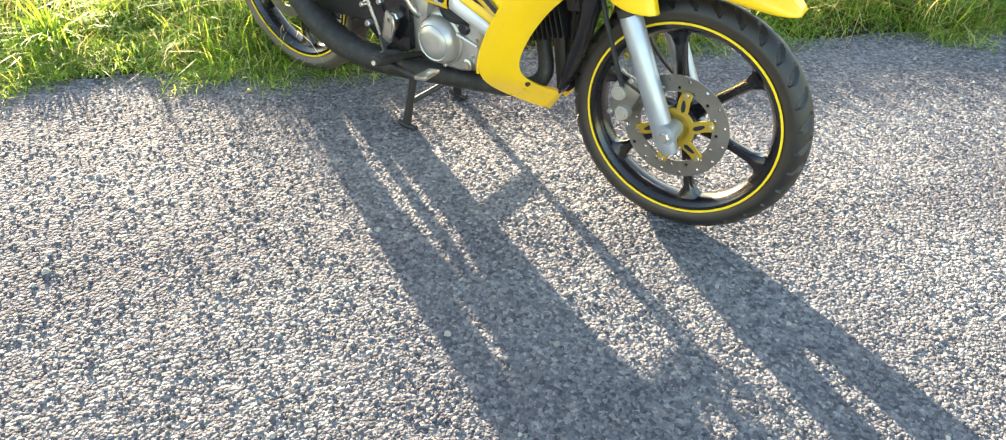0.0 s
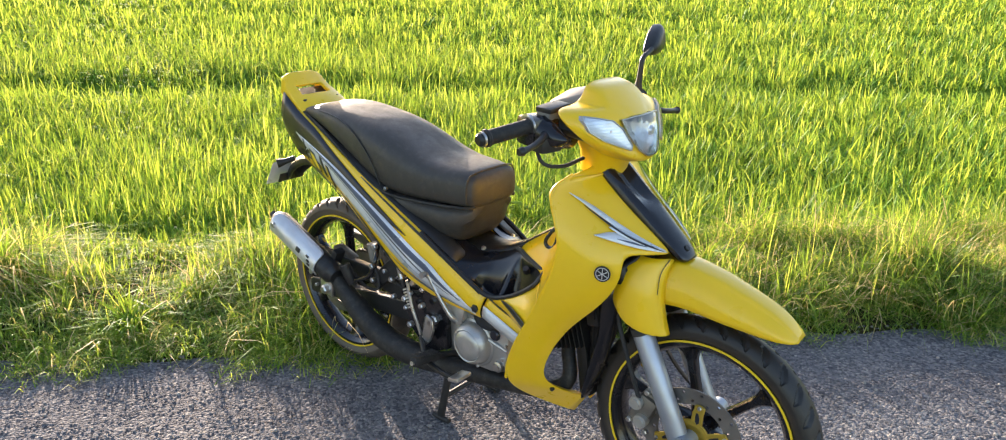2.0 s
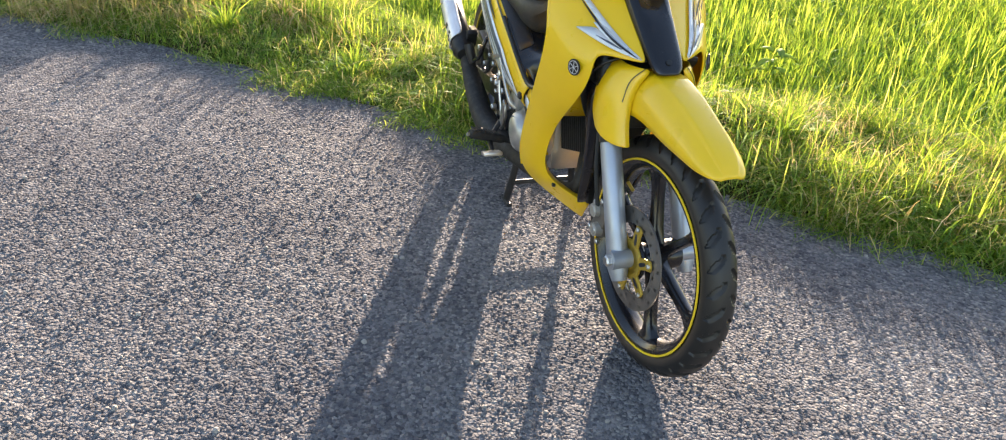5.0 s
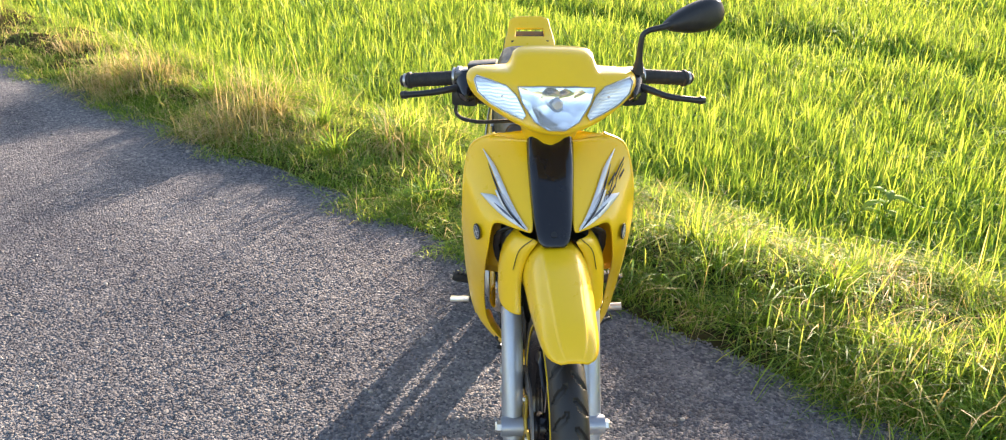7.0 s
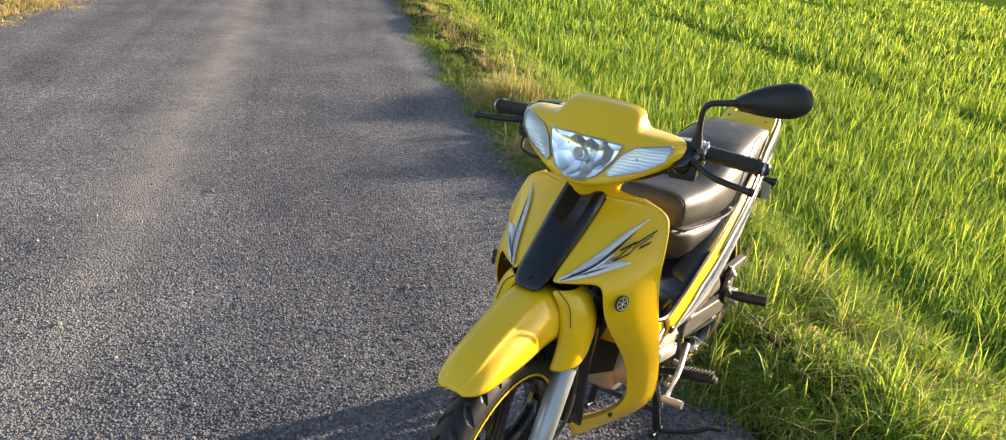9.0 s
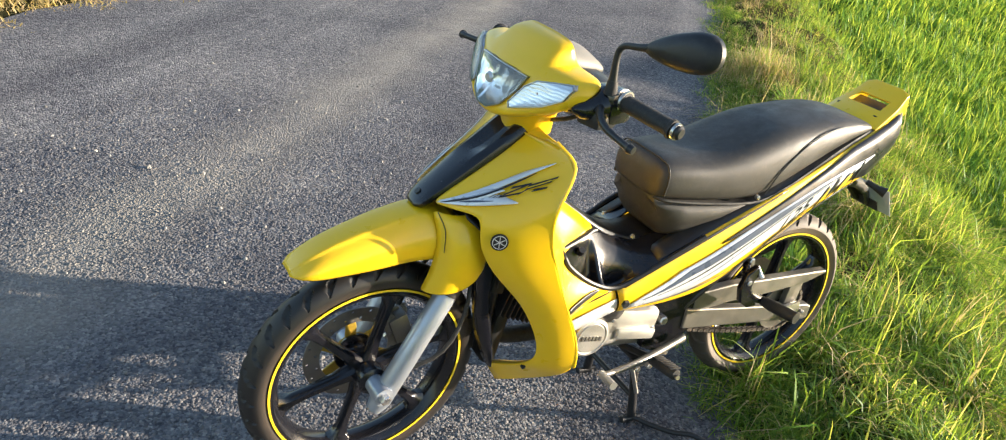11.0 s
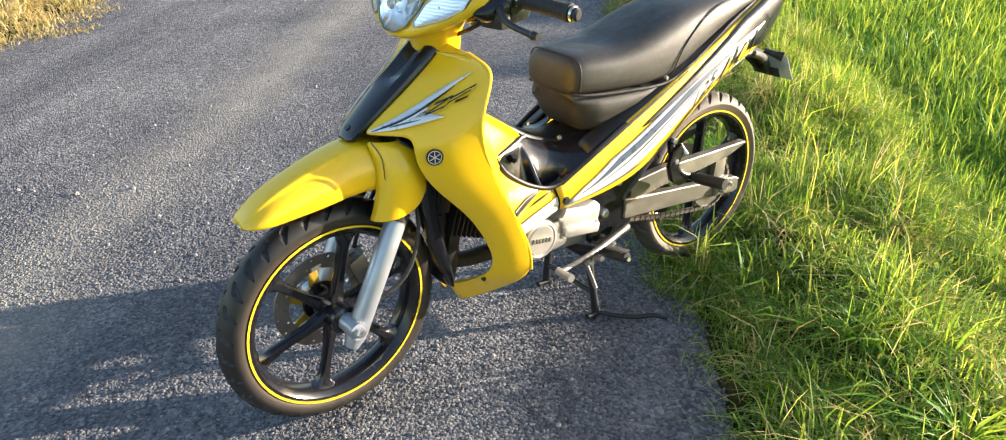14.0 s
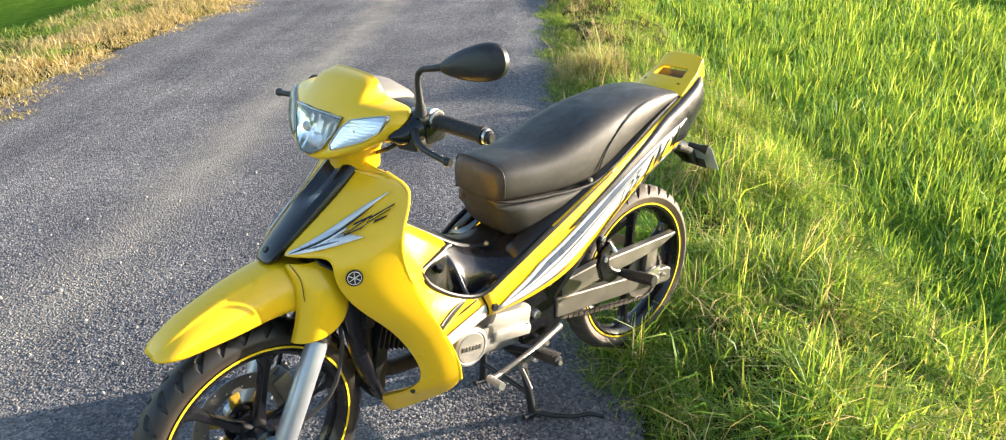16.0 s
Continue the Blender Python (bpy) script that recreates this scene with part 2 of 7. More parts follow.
def soil_mat(name, lo, mid, hi, scale):
    m, nt, n, l, b = node_mat(name)
    r = ramp_node(nt, noise_node(nt, scale, 8.0, 0.7).outputs[0], [(0.3, lo), (0.5, mid), (0.72, hi)])
    l.new(r.outputs[0], b.inputs["Base Color"])
    b.inputs["Roughness"].default_value = 0.95
    b.inputs["Specular IOR Level"].default_value = 0.0
    bn = n.new("ShaderNodeBump")
    bn.inputs["Strength"].default_value, bn.inputs["Distance"].default_value = 0.8, 0.03
    l.new(noise_node(nt, scale * 9, 6.0, 0.7).outputs[0], bn.inputs["Height"])
    l.new(bn.outputs[0], b.inputs["Normal"])
    return m


def blade_mat(name, stops, trans=0.45, back=(0.84, 1.0, 1.1), through=(1.27, 1.05, 1.05)):
    """Leaf blades: each its own tone, light shining through them."""
    m, nt, n, l, b = node_mat(name)
    geo = n.new("ShaderNodeNewGeometry")
    r = ramp_node(nt, geo.outputs["Random Per Island"], stops)
    patch = ramp_node(nt, noise_node(nt, 1.1, 4.0).outputs[0], [(0.3, (0.75, 0.8, 0.7)), (0.7, (1.2, 1.15, 1.1))])
    mul = n.new("ShaderNodeMix")
    mul.data_type, mul.blend_type = "RGBA", "MULTIPLY"
    mul.inputs[0].default_value = 1.0
    l.new(r.outputs[0], mul.inputs[6]), l.new(patch.outputs[0], mul.inputs[7])
    df, tl, gl = n.new("ShaderNodeBsdfDiffuse"), n.new("ShaderNodeBsdfTranslucent"), n.new("ShaderNodeBsdfGlossy")
    gl.inputs["Roughness"].default_value = 0.5
    m1, m2 = n.new("ShaderNodeMixShader"), n.new("ShaderNodeMixShader")
    m1.inputs[0].default_value, m2.inputs[0].default_value = trans, 0.03
    # light that comes through a leaf is yellower than light thrown back
    for tint, sh in ((back, df), (through, tl)):
        tm = n.new("ShaderNodeMix")
        tm.data_type, tm.blend_type = "RGBA", "MULTIPLY"
        tm.inputs[0].default_value = 1.0
        tm.inputs[7].default_value = (*tint, 1)
        l.new(mul.outputs[2], tm.inputs[6]), l.new(tm.outputs[2], sh.inputs[0])
    l.new(df.outputs[0], m1.inputs[1]), l.new(tl.outputs[0], m1.inputs[2])
    l.new(m1.outputs[0], m2.inputs[1]), l.new(gl.outputs[0], m2.inputs[2])
    l.new(m2.outputs[0], n["Material Output"].inputs[0])
    return m


ASPHALT = asphalt_mat()
SOIL = soil_mat("verge_soil", (0.035, 0.032, 0.016), (0.06, 0.055, 0.024), (0.13, 0.1, 0.05), 6.0)
FIELD = soil_mat("field_green", (0.05, 0.10, 0.012), (0.09, 0.17, 0.02), (0.15, 0.24, 0.03), 4.0)
RICE = blade_mat("rice_leaf", [(0.0, (0.07, 0.16, 0.014)), (0.40, (0.22, 0.37, 0.030)), (0.82, (0.36, 0.51, 0.048)), (1.0, (0.48, 0.58, 0.10))], 0.5, (0.68, 1.06, 1.1), (1.36, 1.06, 1.15))
VERGE = blade_mat("verge_leaf", [(0.0, (0.08, 0.15, 0.02)), (0.42, (0.19, 0.345, 0.030)), (0.78, (0.36, 0.50, 0.05)), (0.95, (0.56, 0.58, 0.13)), (1.0, (0.62, 0.56, 0.22))], 0.58)
WEED = blade_mat("weed_leaf", [(0.0, (0.22, 0.36, 0.05)), (1.0, (0.40, 0.52, 0.10))], 0.5)
STRAW = blade_mat("straw_leaf", [(0.0, (0.40, 0.35, 0.09)), (0.35, (0.60, 0.46, 0.18)), (1.0, (0.78, 0.61, 0.36))], 0.4, (1.0, 1.0, 1.0), (1.05, 1.0, 0.9))


def chip_mat():
    """Road chips: each stone its own grey."""
    m, nt, n, l, b = node_mat("road_chip")
    geo = n.new("ShaderNodeNewGeometry")
    r = ramp_node(nt, geo.outputs["Random Per Island"], [(0.0, (0.137, 0.134, 0.139)), (0.5, (0.191, 0.187, 0.190)), (0.9, (0.238, 0.232, 0.230)), (1.0, (0.32, 0.31, 0.295))])
    stain = ramp_node(nt, noise_node(nt, 1.3, 6.0, 0.65).outputs[0], [(0.3, (0.72, 0.72, 0.75)), (0.7, (1.2, 1.17, 1.12))])
    mul = n.new("ShaderNodeMix")
    mul.data_type, mul.blend_type = "RGBA", "MULTIPLY"
    mul.inputs[0].default_value = 1.0
    l.new(r.outputs[0], mul.inputs[6]), l.new(stain.outputs[0], mul.inputs[7])
    l.new(dust_strip(m, mul.outputs[2]), b.inputs["Base Color"])
    b.inputs["Roughness"].default_value = 0.9
    b.inputs["Specular IOR Level"].default_value = 0.08
    return m


CHIP = chip_mat()
STONEM = paint("loose_stone", (0.34, 0.32, 0.29), 0.8, grain=0.25)

# ---- building helpers ----
def from_lists(name, verts, faces, mat, parent=None, label="", smooth=True, loc=None):
    me = bpy.data.meshes.new(name)
    me.from_pydata([tuple(v) for v in verts], [], faces)
    bm = bmesh.new()
    bm.from_mesh(me)
    bmesh.ops.recalc_face_normals(bm, faces=bm.faces)
    bm.to_mesh(me)
    bm.free()
    me.materials.append(mat)
    if smooth:
        me.polygons.foreach_set("use_smooth", [True] * len(me.polygons))
        me.set_sharp_from_angle(angle=radians(38))
    ob = new(name, me)
    if parent:
        ob.parent = parent
    if loc:
        ob.location = loc
    return tagged(ob, label)


def part(name, bm, mat, parent, label="", smooth=True):
    me = bpy.data.meshes.new(name)
    bm.to_mesh(me)
    bm.free()
    me.materials.append(mat)
    if smooth:
        me.polygons.foreach_set("use_smooth", [True] * len(me.polygons))
        me.set_sharp_from_angle(angle=radians(38))
    ob = new(name, me)
    ob.parent = parent
    return tagged(ob, label)


def spline(pts, n):
    """n points along a Catmull-Rom curve through pts (numpy rows of any width)."""
    p = np.array(pts, float)
    q = np.vstack([2 * p[0] - p[1], p, 2 * p[-1] - p[-2]])
    out = []
    for t in np.linspace(0, len(p) - 1 - 1e-9, n):
        i = int(t)
        u = t - i
        a, b, c, d = q[i : i + 4]
        out.append(0.5 * (2 * b + (c - a) * u + (2 * a - 5 * b + 4 * c - d) * u * u + (3 * b - a - 3 * c + d) * u**3))
    return np.array(out)


def loft(rings, caps=True, closed=True):
    """Verts and faces of a skin over rings of equal length."""
    m = len(rings[0])
    verts = [tuple(v) for r in rings for v in r]
    faces = []
    for i in range(len(rings) - 1):
        for j in range(m if closed else m - 1):
            k = (j + 1) % m
            faces.append((i * m + j, i * m + k, (i + 1) * m + k, (i + 1) * m + j))
    if caps and closed:
        faces.append(tuple(range(m))[::-1])
        faces.append(tuple((len(rings) - 1) * m + j for j in range(m)))
    return verts, faces


def tube(name, pts, radius, mat, parent, label="", n=12, steps=0):
    """A round bar along pts; radius one number or one for each point."""
    p = np.array(pts, float)
    rad = np.full(len(p), radius, float) if isinstance(radius, (int, float)) else np.array(radius, float)
    if steps:
        both = spline(np.c_[p, rad], steps)
        p, rad = both[:, :3], np.maximum(both[:, 3], 0.001)
    rings, up = [], None
    for i in range(len(p)):
        d = p[min(i + 1, len(p) - 1)] - p[max(i - 1, 0)]
        d /= np.linalg.norm(d)
        if up is None:
            up = np.array((0, 0, 1.0)) if abs(d[2]) < 0.9 else np.array((1.0, 0, 0))
        sx = np.cross(d, up)
        sx /= np.linalg.norm(sx)
        up = np.cross(sx, d)
        rings.append([p[i] + rad[i] * (math.cos(a) * sx + math.sin(a) * up) for a in np.linspace(0, 2 * math.pi, n, endpoint=False)])
    return from_lists(name, *loft(rings), mat, parent, label)


def lathe(name, profile, mat, parent, label="", n=64, centre=(0, 0, 0), closed=True, loc=None):
    """A body turned round an axle along y; profile rows of (radius, y)."""
    k, verts, faces = len(profile), [], []
    for i in range(n):
        a = 2 * math.pi * i / n
        verts += [(centre[0] + r * math.cos(a), centre[1] + y, centre[2] + r * math.sin(a)) for r, y in profile]
    for i in range(n):
        for j in range(k if closed else k - 1):
            j2, i2 = (j + 1) % k, (i + 1) % n
            faces.append((i * k + j, i2 * k + j, i2 * k + j2, i * k + j2))
    return from_lists(name, verts, faces, mat, parent, label, loc=loc)


def sheet(name, rows, mat, parent, label="", thick=0.003, fine=1, offset=-1.0):
    """A curved panel: rows of points skinned, given thickness and smoothed."""
    ob = from_lists(name, *loft(rows, caps=False, closed=False), mat, parent, label)
    if fine:
        sub = ob.modifiers.new("smooth", "SUBSURF")
        sub.levels = sub.render_levels = fine
    so = ob.modifiers.new("thick", "SOLIDIFY")
    so.thickness, so.offset = thick, offset
    return ob


def box_bm(size, at=(0, 0, 0), turn=(0, 0, 0), bevel=0.003, taper=1.0):
    bm = bmesh.new()
    bmesh.ops.create_cube(bm, size=1)
    for v in bm.verts:
        f = taper if v.co.z > 0 else 1.0
        v.co = Vector((v.co.x * size[0] * f, v.co.y * size[1] * f, v.co.z * size[2]))
    if bevel:
        bmesh.ops.bevel(bm, geom=bm.edges[:], offset=bevel, segments=2, affect="EDGES", profile=0.6)
    bmesh.ops.transform(bm, matrix=pose(*at, *turn), verts=bm.verts)
    return bm


def plate(name, outline, y0, y1, mat, parent, label="", bevel=0.002):
    """A flat piece cut to an (x, z) outline, from y0 to y1."""
    bm = bmesh.new()
    f = bm.faces.new([bm.verts.new((x, y0, z)) for x, z in outline])
    r = bmesh.ops.extrude_face_region(bm, geom=[f])
    bmesh.ops.translate(bm, vec=(0, y1 - y0, 0), verts=[g for g in r["geom"] if isinstance(g, bmesh.types.BMVert)])
    bmesh.ops.recalc_face_normals(bm, faces=bm.faces)
    if bevel:
        bmesh.ops.bevel(bm, geom=bm.edges[:], offset=bevel, segments=1, affect="EDGES")
    return part(name, bm, mat, parent, label)


def lettering(text, size, shear=0.25):
    """Verts in the plane and faces of a line of text in the built-in font, from the origin to the right."""
    cu = bpy.data.curves.new("lettering", "FONT")
    cu.body, cu.size, cu.shear, cu.resolution_u = text, size, shear, 3
    ob = new("lettering", cu)
    bpy.context.view_layer.update()
    me = bpy.data.meshes.new_from_object(ob)
    verts, faces = [tuple(v.co) for v in me.vertices], [tuple(q.vertices) for q in me.polygons]
    bpy.data.objects.remove(ob)
    bpy.data.curves.remove(cu)
    bpy.data.meshes.remove(me)
    return verts, faces


def bolt(name, at, axis_y, mat, parent, r=0.007, h=0.006, label=""):
    """A six-sided bolt head facing sideways (axis_y +1 or -1)."""
    x, y, z = at
    ring = lambda rr, yy: [(x + rr * math.cos(a), yy, z + rr * math.sin(a)) for a in np.linspace(0, 2 * math.pi, 6, endpoint=False)]
    return from_lists(name, *loft([ring(r, y - axis_y * 0.004), ring(r, y + axis_y * h * 0.7), ring(r * 0.75, y + axis_y * h)]), mat, parent, label, smooth=False)


# ---- ground ----
# Road axes: s along the road, d across it towards the field, turned 48 degrees from the motorcycle's.
ROAD_TURN = radians(48.0)
RT = Matrix.Rotation(ROAD_TURN, 4, "Z")


def rank_along(s):
    """The verge grows ranker behind the motorcycle and ahead of it than beside it."""
    return np.interp(s, [-17, -6, -2.6, -1.5, -0.2, 0.5, 1.2, 4], [1.7, 1.8, 1.8, 1.35, 1.38, 1.5, 1.55, 1.55])


def ground_z(s, d):
    """Height over the road: level asphalt, a low grassy shoulder, the field lower."""
    d = np.asarray(d, float)
    s = np.asarray(s, float)
    rise = 0.55 + 0.45 * np.sin(s * 2.1 + 0.9) * np.sin(s * 0.9 + 2.2)      # the bank swells and sinks along the road
    bank = np.interp(d, [0.45, 0.62, 0.85, 1.15, 1.55], [0.0, 0.032, 0.052, 0.046, 0.0])
    rise = rise * rank_along(s) * (1 + 0.55 * np.exp(-(((s + 0.4) / 0.8) ** 2)) + 0.6 * np.clip(s - 0.3, 0, 0.7) + 0.4 * np.clip(-s - 1.5, 0, 1))
    near = rise * bank + np.interp(d, [-400, -9, -5.4, -4.1, -3.75, 0.1, 0.5, 1.0, 1.5, 2.0, 400], [-0.5, -0.45, -0.10, 0.02, -0.012, 0.0, -0.025, -0.01, -0.05, -0.31, -0.33])
    mounds = np.interp(d, [0.62, 0.82, 1.35, 1.7], [0.0, 1.0, 1.0, 0.0]) * np.sin(5.3 * s + 1.4 * np.sin(4.1 * d) + 0.6) * np.sin(6.6 * d + 0.9 * np.sin(3.1 * s))
    return near + 0.042 * mounds


def build_ground():
    ds = np.unique(np.r_[-3000, -300, -60, -20, np.arange(-9, -3.9, 0.4), -3.75, -2.9, -2.0, -1.0, 0.1, np.arange(0.3, 2.4, 0.1), 3, 5, 9, 15, 30, 80, 400, 3000])
    ss = np.unique(np.r_[-3000, -400, -90, -40, np.arange(-24, 12, 0.4), 16, 30, 90, 400, 3000])
    verts, faces, k = [], [], len(ds)
    for s in ss:
        for d in ds:
            z = float(ground_z(s, d))
            if 0.6 < d < 3 and abs(s) < 30:
                z += 0.03 * noise.noise((s * 1.3, d * 1.7, 0))
            verts.append((s, d, z - 0.006))
    for i in range(len(ss) - 1):
        for j in range(k - 1):
            faces.append((i * k + j, (i + 1) * k + j, (i + 1) * k + j + 1, i * k + j + 1))
    ob = from_lists("ground", verts, faces, SOIL)
    ob.data.materials.append(FIELD)
    for p in ob.data.polygons:
        c = p.center
        p.material_index = 1 if (c.y > 2.2 or c.y < -6.2) else 0
    ob.matrix_world = RT
    tagged(ob, "grassy earth verge falling to green rice field", "ground", kind="structure")


def build_road():
    """The asphalt with a ragged edge against the grass."""
    ss = np.r_[-400, -120, -60, np.arange(-30, 12, 0.12), 20, 60, 400]
    verts, faces = [], []
    cols = 9
    for s in ss:
        e = 0.50 + 0.05 * noise.noise((s * 0.9, 3, 0)) + 0.03 * noise.noise((s * 4.0, 7, 0))
        f = -3.80 + 0.06 * noise.noise((s * 0.8, 11, 0)) + 0.03 * noise.noise((s * 3.7, 5, 0))
        for d in np.r_[f, f + 0.03, -2.4, -1.5, -0.6, 0.1, e - 0.15, e - 0.02, e]:
            edge = d in (f, e)
            verts.append((s, d, float(ground_z(s, d)) + (0.003 if not edge else -0.03)))
    for i in range(len(ss) - 1):
        for j in range(cols - 1):
            faces.append((i * cols + j, (i + 1) * cols + j, (i + 1) * cols + j + 1, i * cols + j + 1))
    ob = from_lists("road", verts, faces, ASPHALT)
    ob.matrix_world = RT
    tagged(ob, "narrow grey chip-seal asphalt road with dusty strip", "road", kind="structure")


def blades(name, s, d, z, height, width, lean, mat, label, category, seed, turn=None, droop=0.5, fine=True):
    """Many grass blades in one mesh: each one or two quads and a tip, bent over to one side."""
    rng = np.random.default_rng(seed)
    n = len(s)
    a = rng.uniform(0, 2 * math.pi, n) if turn is None else turn
    face = a + rng.normal(math.pi / 2, 0.5, n)
    root = np.c_[s, d, z]
    out = np.c_[np.cos(a), np.sin(a), np.zeros(n)]
    side = np.c_[np.cos(face), np.sin(face), np.zeros(n)] * (width / 2)[:, None]
    stages = ((0.0, 0.8), (0.42, 1.0), (0.78, 0.62)) if fine else ((0.0, 0.9), (0.6, 0.9))
    q = len(stages)
    nv = 2 * q + 1
    v = np.empty((n, nv, 3))
    for k, (f, w) in enumerate(stages):
        mid = root + out * (height * lean * f**1.8)[:, None]
        mid[:, 2] += height * (f - droop * lean * f**2.4)
        v[:, 2 * k], v[:, 2 * k + 1] = mid - side * w, mid + side * w
    tip = root + out * (height * lean * 1.05)[:, None]
    tip[:, 2] += height * (1 - droop * lean)
    v[:, nv - 1] = tip
    base = (np.arange(n) * nv)[:, None]
    quads = np.concatenate([base + [2 * k, 2 * k + 1, 2 * k + 3, 2 * k + 2] for k in range(q - 1)])
    tris = base + [nv - 3, nv - 2, nv - 1]
    nq = (q - 1) * n
    me = bpy.data.meshes.new(name)
    me.vertices.add(n * nv)
    me.vertices.foreach_set("co", v.ravel().astype(np.float32))
    loops = np.concatenate([quads.ravel(), tris.ravel()]).astype(np.int32)
    me.loops.add(len(loops))
    me.loops.foreach_set("vertex_index", loops)
    starts = np.concatenate([np.arange(nq) * 4, 4 * nq + np.arange(n) * 3]).astype(np.int32)
    me.polygons.add(nq + n)
    me.polygons.foreach_set("loop_start", starts)
    me.update(calc_edges=True)
    me.polygons.foreach_set("use_smooth", np.ones(nq + n, bool))
    me.materials.append(mat)
    ob = new(name, me)
    ob.matrix_world = RT
    return tagged(ob, label, category, kind="stuff")


def field_grass():
    """Rice in hills: fans of blades, thinner and wider apart towards the tractor lines."""
    rng = np.random.default_rng(4)
    for near, m, k in ((True, 17500, 15), (False, 15000, 11)):
        r0, r1 = (1.2, 9.0) if near else (9.0, 36.0)
        r = r0 * (r1 / r0) ** rng.uniform(0, 1, m) ** (0.72 if near else 0.9)
        a = np.radians(rng.uniform(-35, 215, m) if near else rng.uniform(-20, 200, m))
        cs, cd = r * np.cos(a) - 1.0, r * np.sin(a) + 0.6
        keep = (cd > 1.75) & (cd < 34)
        cs, cd, r = cs[keep], cd[keep], r[keep]
        # tractor lines along the road where the rice is thin and low
        gap = np.minimum(np.minimum(np.abs(cd - 6.4), np.abs(cd - 13.8)), np.abs(cd - 22)) + 0.15 * np.sin(cs * 0.7)
        keep = (gap > 0.28) | (rng.uniform(0, 1, len(cs)) < 0.2)
        cs, cd, r, gap = cs[keep], cd[keep], r[keep], gap[keep]
        big = np.array([noise.noise((x * 0.35, y * 0.5, 2)) + 0.6 * noise.noise((x * 1.6, y * 1.6, 5)) for x, y in zip(cs, cd)])
        n = len(cs) * k
        rr = np.repeat(r, k)
        q = rng.uniform(0, 2 * math.pi, n)
        e = (0.055 + 0.016 * rr) * np.sqrt(rng.uniform(0, 1, n))
        s, d = np.repeat(cs, k) + e * np.cos(q), np.repeat(cd, k) + e * np.sin(q)
        h = np.clip(np.repeat(rng.normal(0.27, 0.03, len(cs)) + 0.05 * big, k) * rng.uniform(0.6, 1.15, n), 0.10, 0.4)
        h = h * np.repeat(np.where(gap < 0.4, 0.6, 1.0), k) * np.clip((d - 1.3) / 0.9, 0.4, 1)
        w = rng.uniform(0.0038, 0.0082, n) * (1 + rr / (10 if near else 6.0))
        # the fans open outwards and the wind lays them over a little
        wind = 2.6
        turn = np.arctan2(np.sin(q) + 0.12 * math.sin(wind), np.cos(q) + 0.12 * math.cos(wind)) + rng.normal(0, 0.5, n)
        # most stand up and nod at the tip, some bow right over
        bowed = rng.uniform(0, 1, n) < 0.45
        lean = np.where(bowed, np.clip(rng.normal(1.0, 0.25, n), 0.5, 1.5), np.clip(rng.normal(0.5, 0.3, n), 0.04, 1.2))
        blades("rice_field" if near else "distant_rice", s, d, ground_z(s, d) - 0.01, h, w, lean, RICE, "dense bright green young rice plants in a field", "rice field", 5, turn=turn, droop=np.where(bowed, 0.86, 0.5), fine=near)


def edge_d(s):
    """Where the grass meets the asphalt: ragged."""
    bays = np.interp(s, [-8, -6, -4, -2.4, -1.8, -1.1, -0.55, -0.25, 0.1, 0.5, 0.9, 1.5, 1.9, 4], [0.42, 0.40, 0.40, 0.47, 0.53, 0.45, 0.38, 0.45, 0.50, 0.53, 0.49, 0.51, 0.44, 0.48])
    return bays + 0.04 * np.sin(s * 5.3) + 0.025 * np.sin(s * 11.7 + 2) + 0.015 * np.sin(s * 23.0)


def hummock(s, d):
    """How rank the verge grows: 0 in the hollows, 1 on the mounds."""
    v = [noise.noise((x * 1.9, y * 2.4, 1)) + 0.55 * noise.noise((x * 4.6, y * 5.0, 4)) for x, y in zip(s, d)]
    return np.clip(0.5 + 1.2 * np.array(v), 0, 1)


def bare(s, d):
    """A hollow beside the rear tyre where the brown earth shows."""
    return ((s + 1.32) / 0.20) ** 2 + ((d - 0.95) / 0.10) ** 2 < 1.0


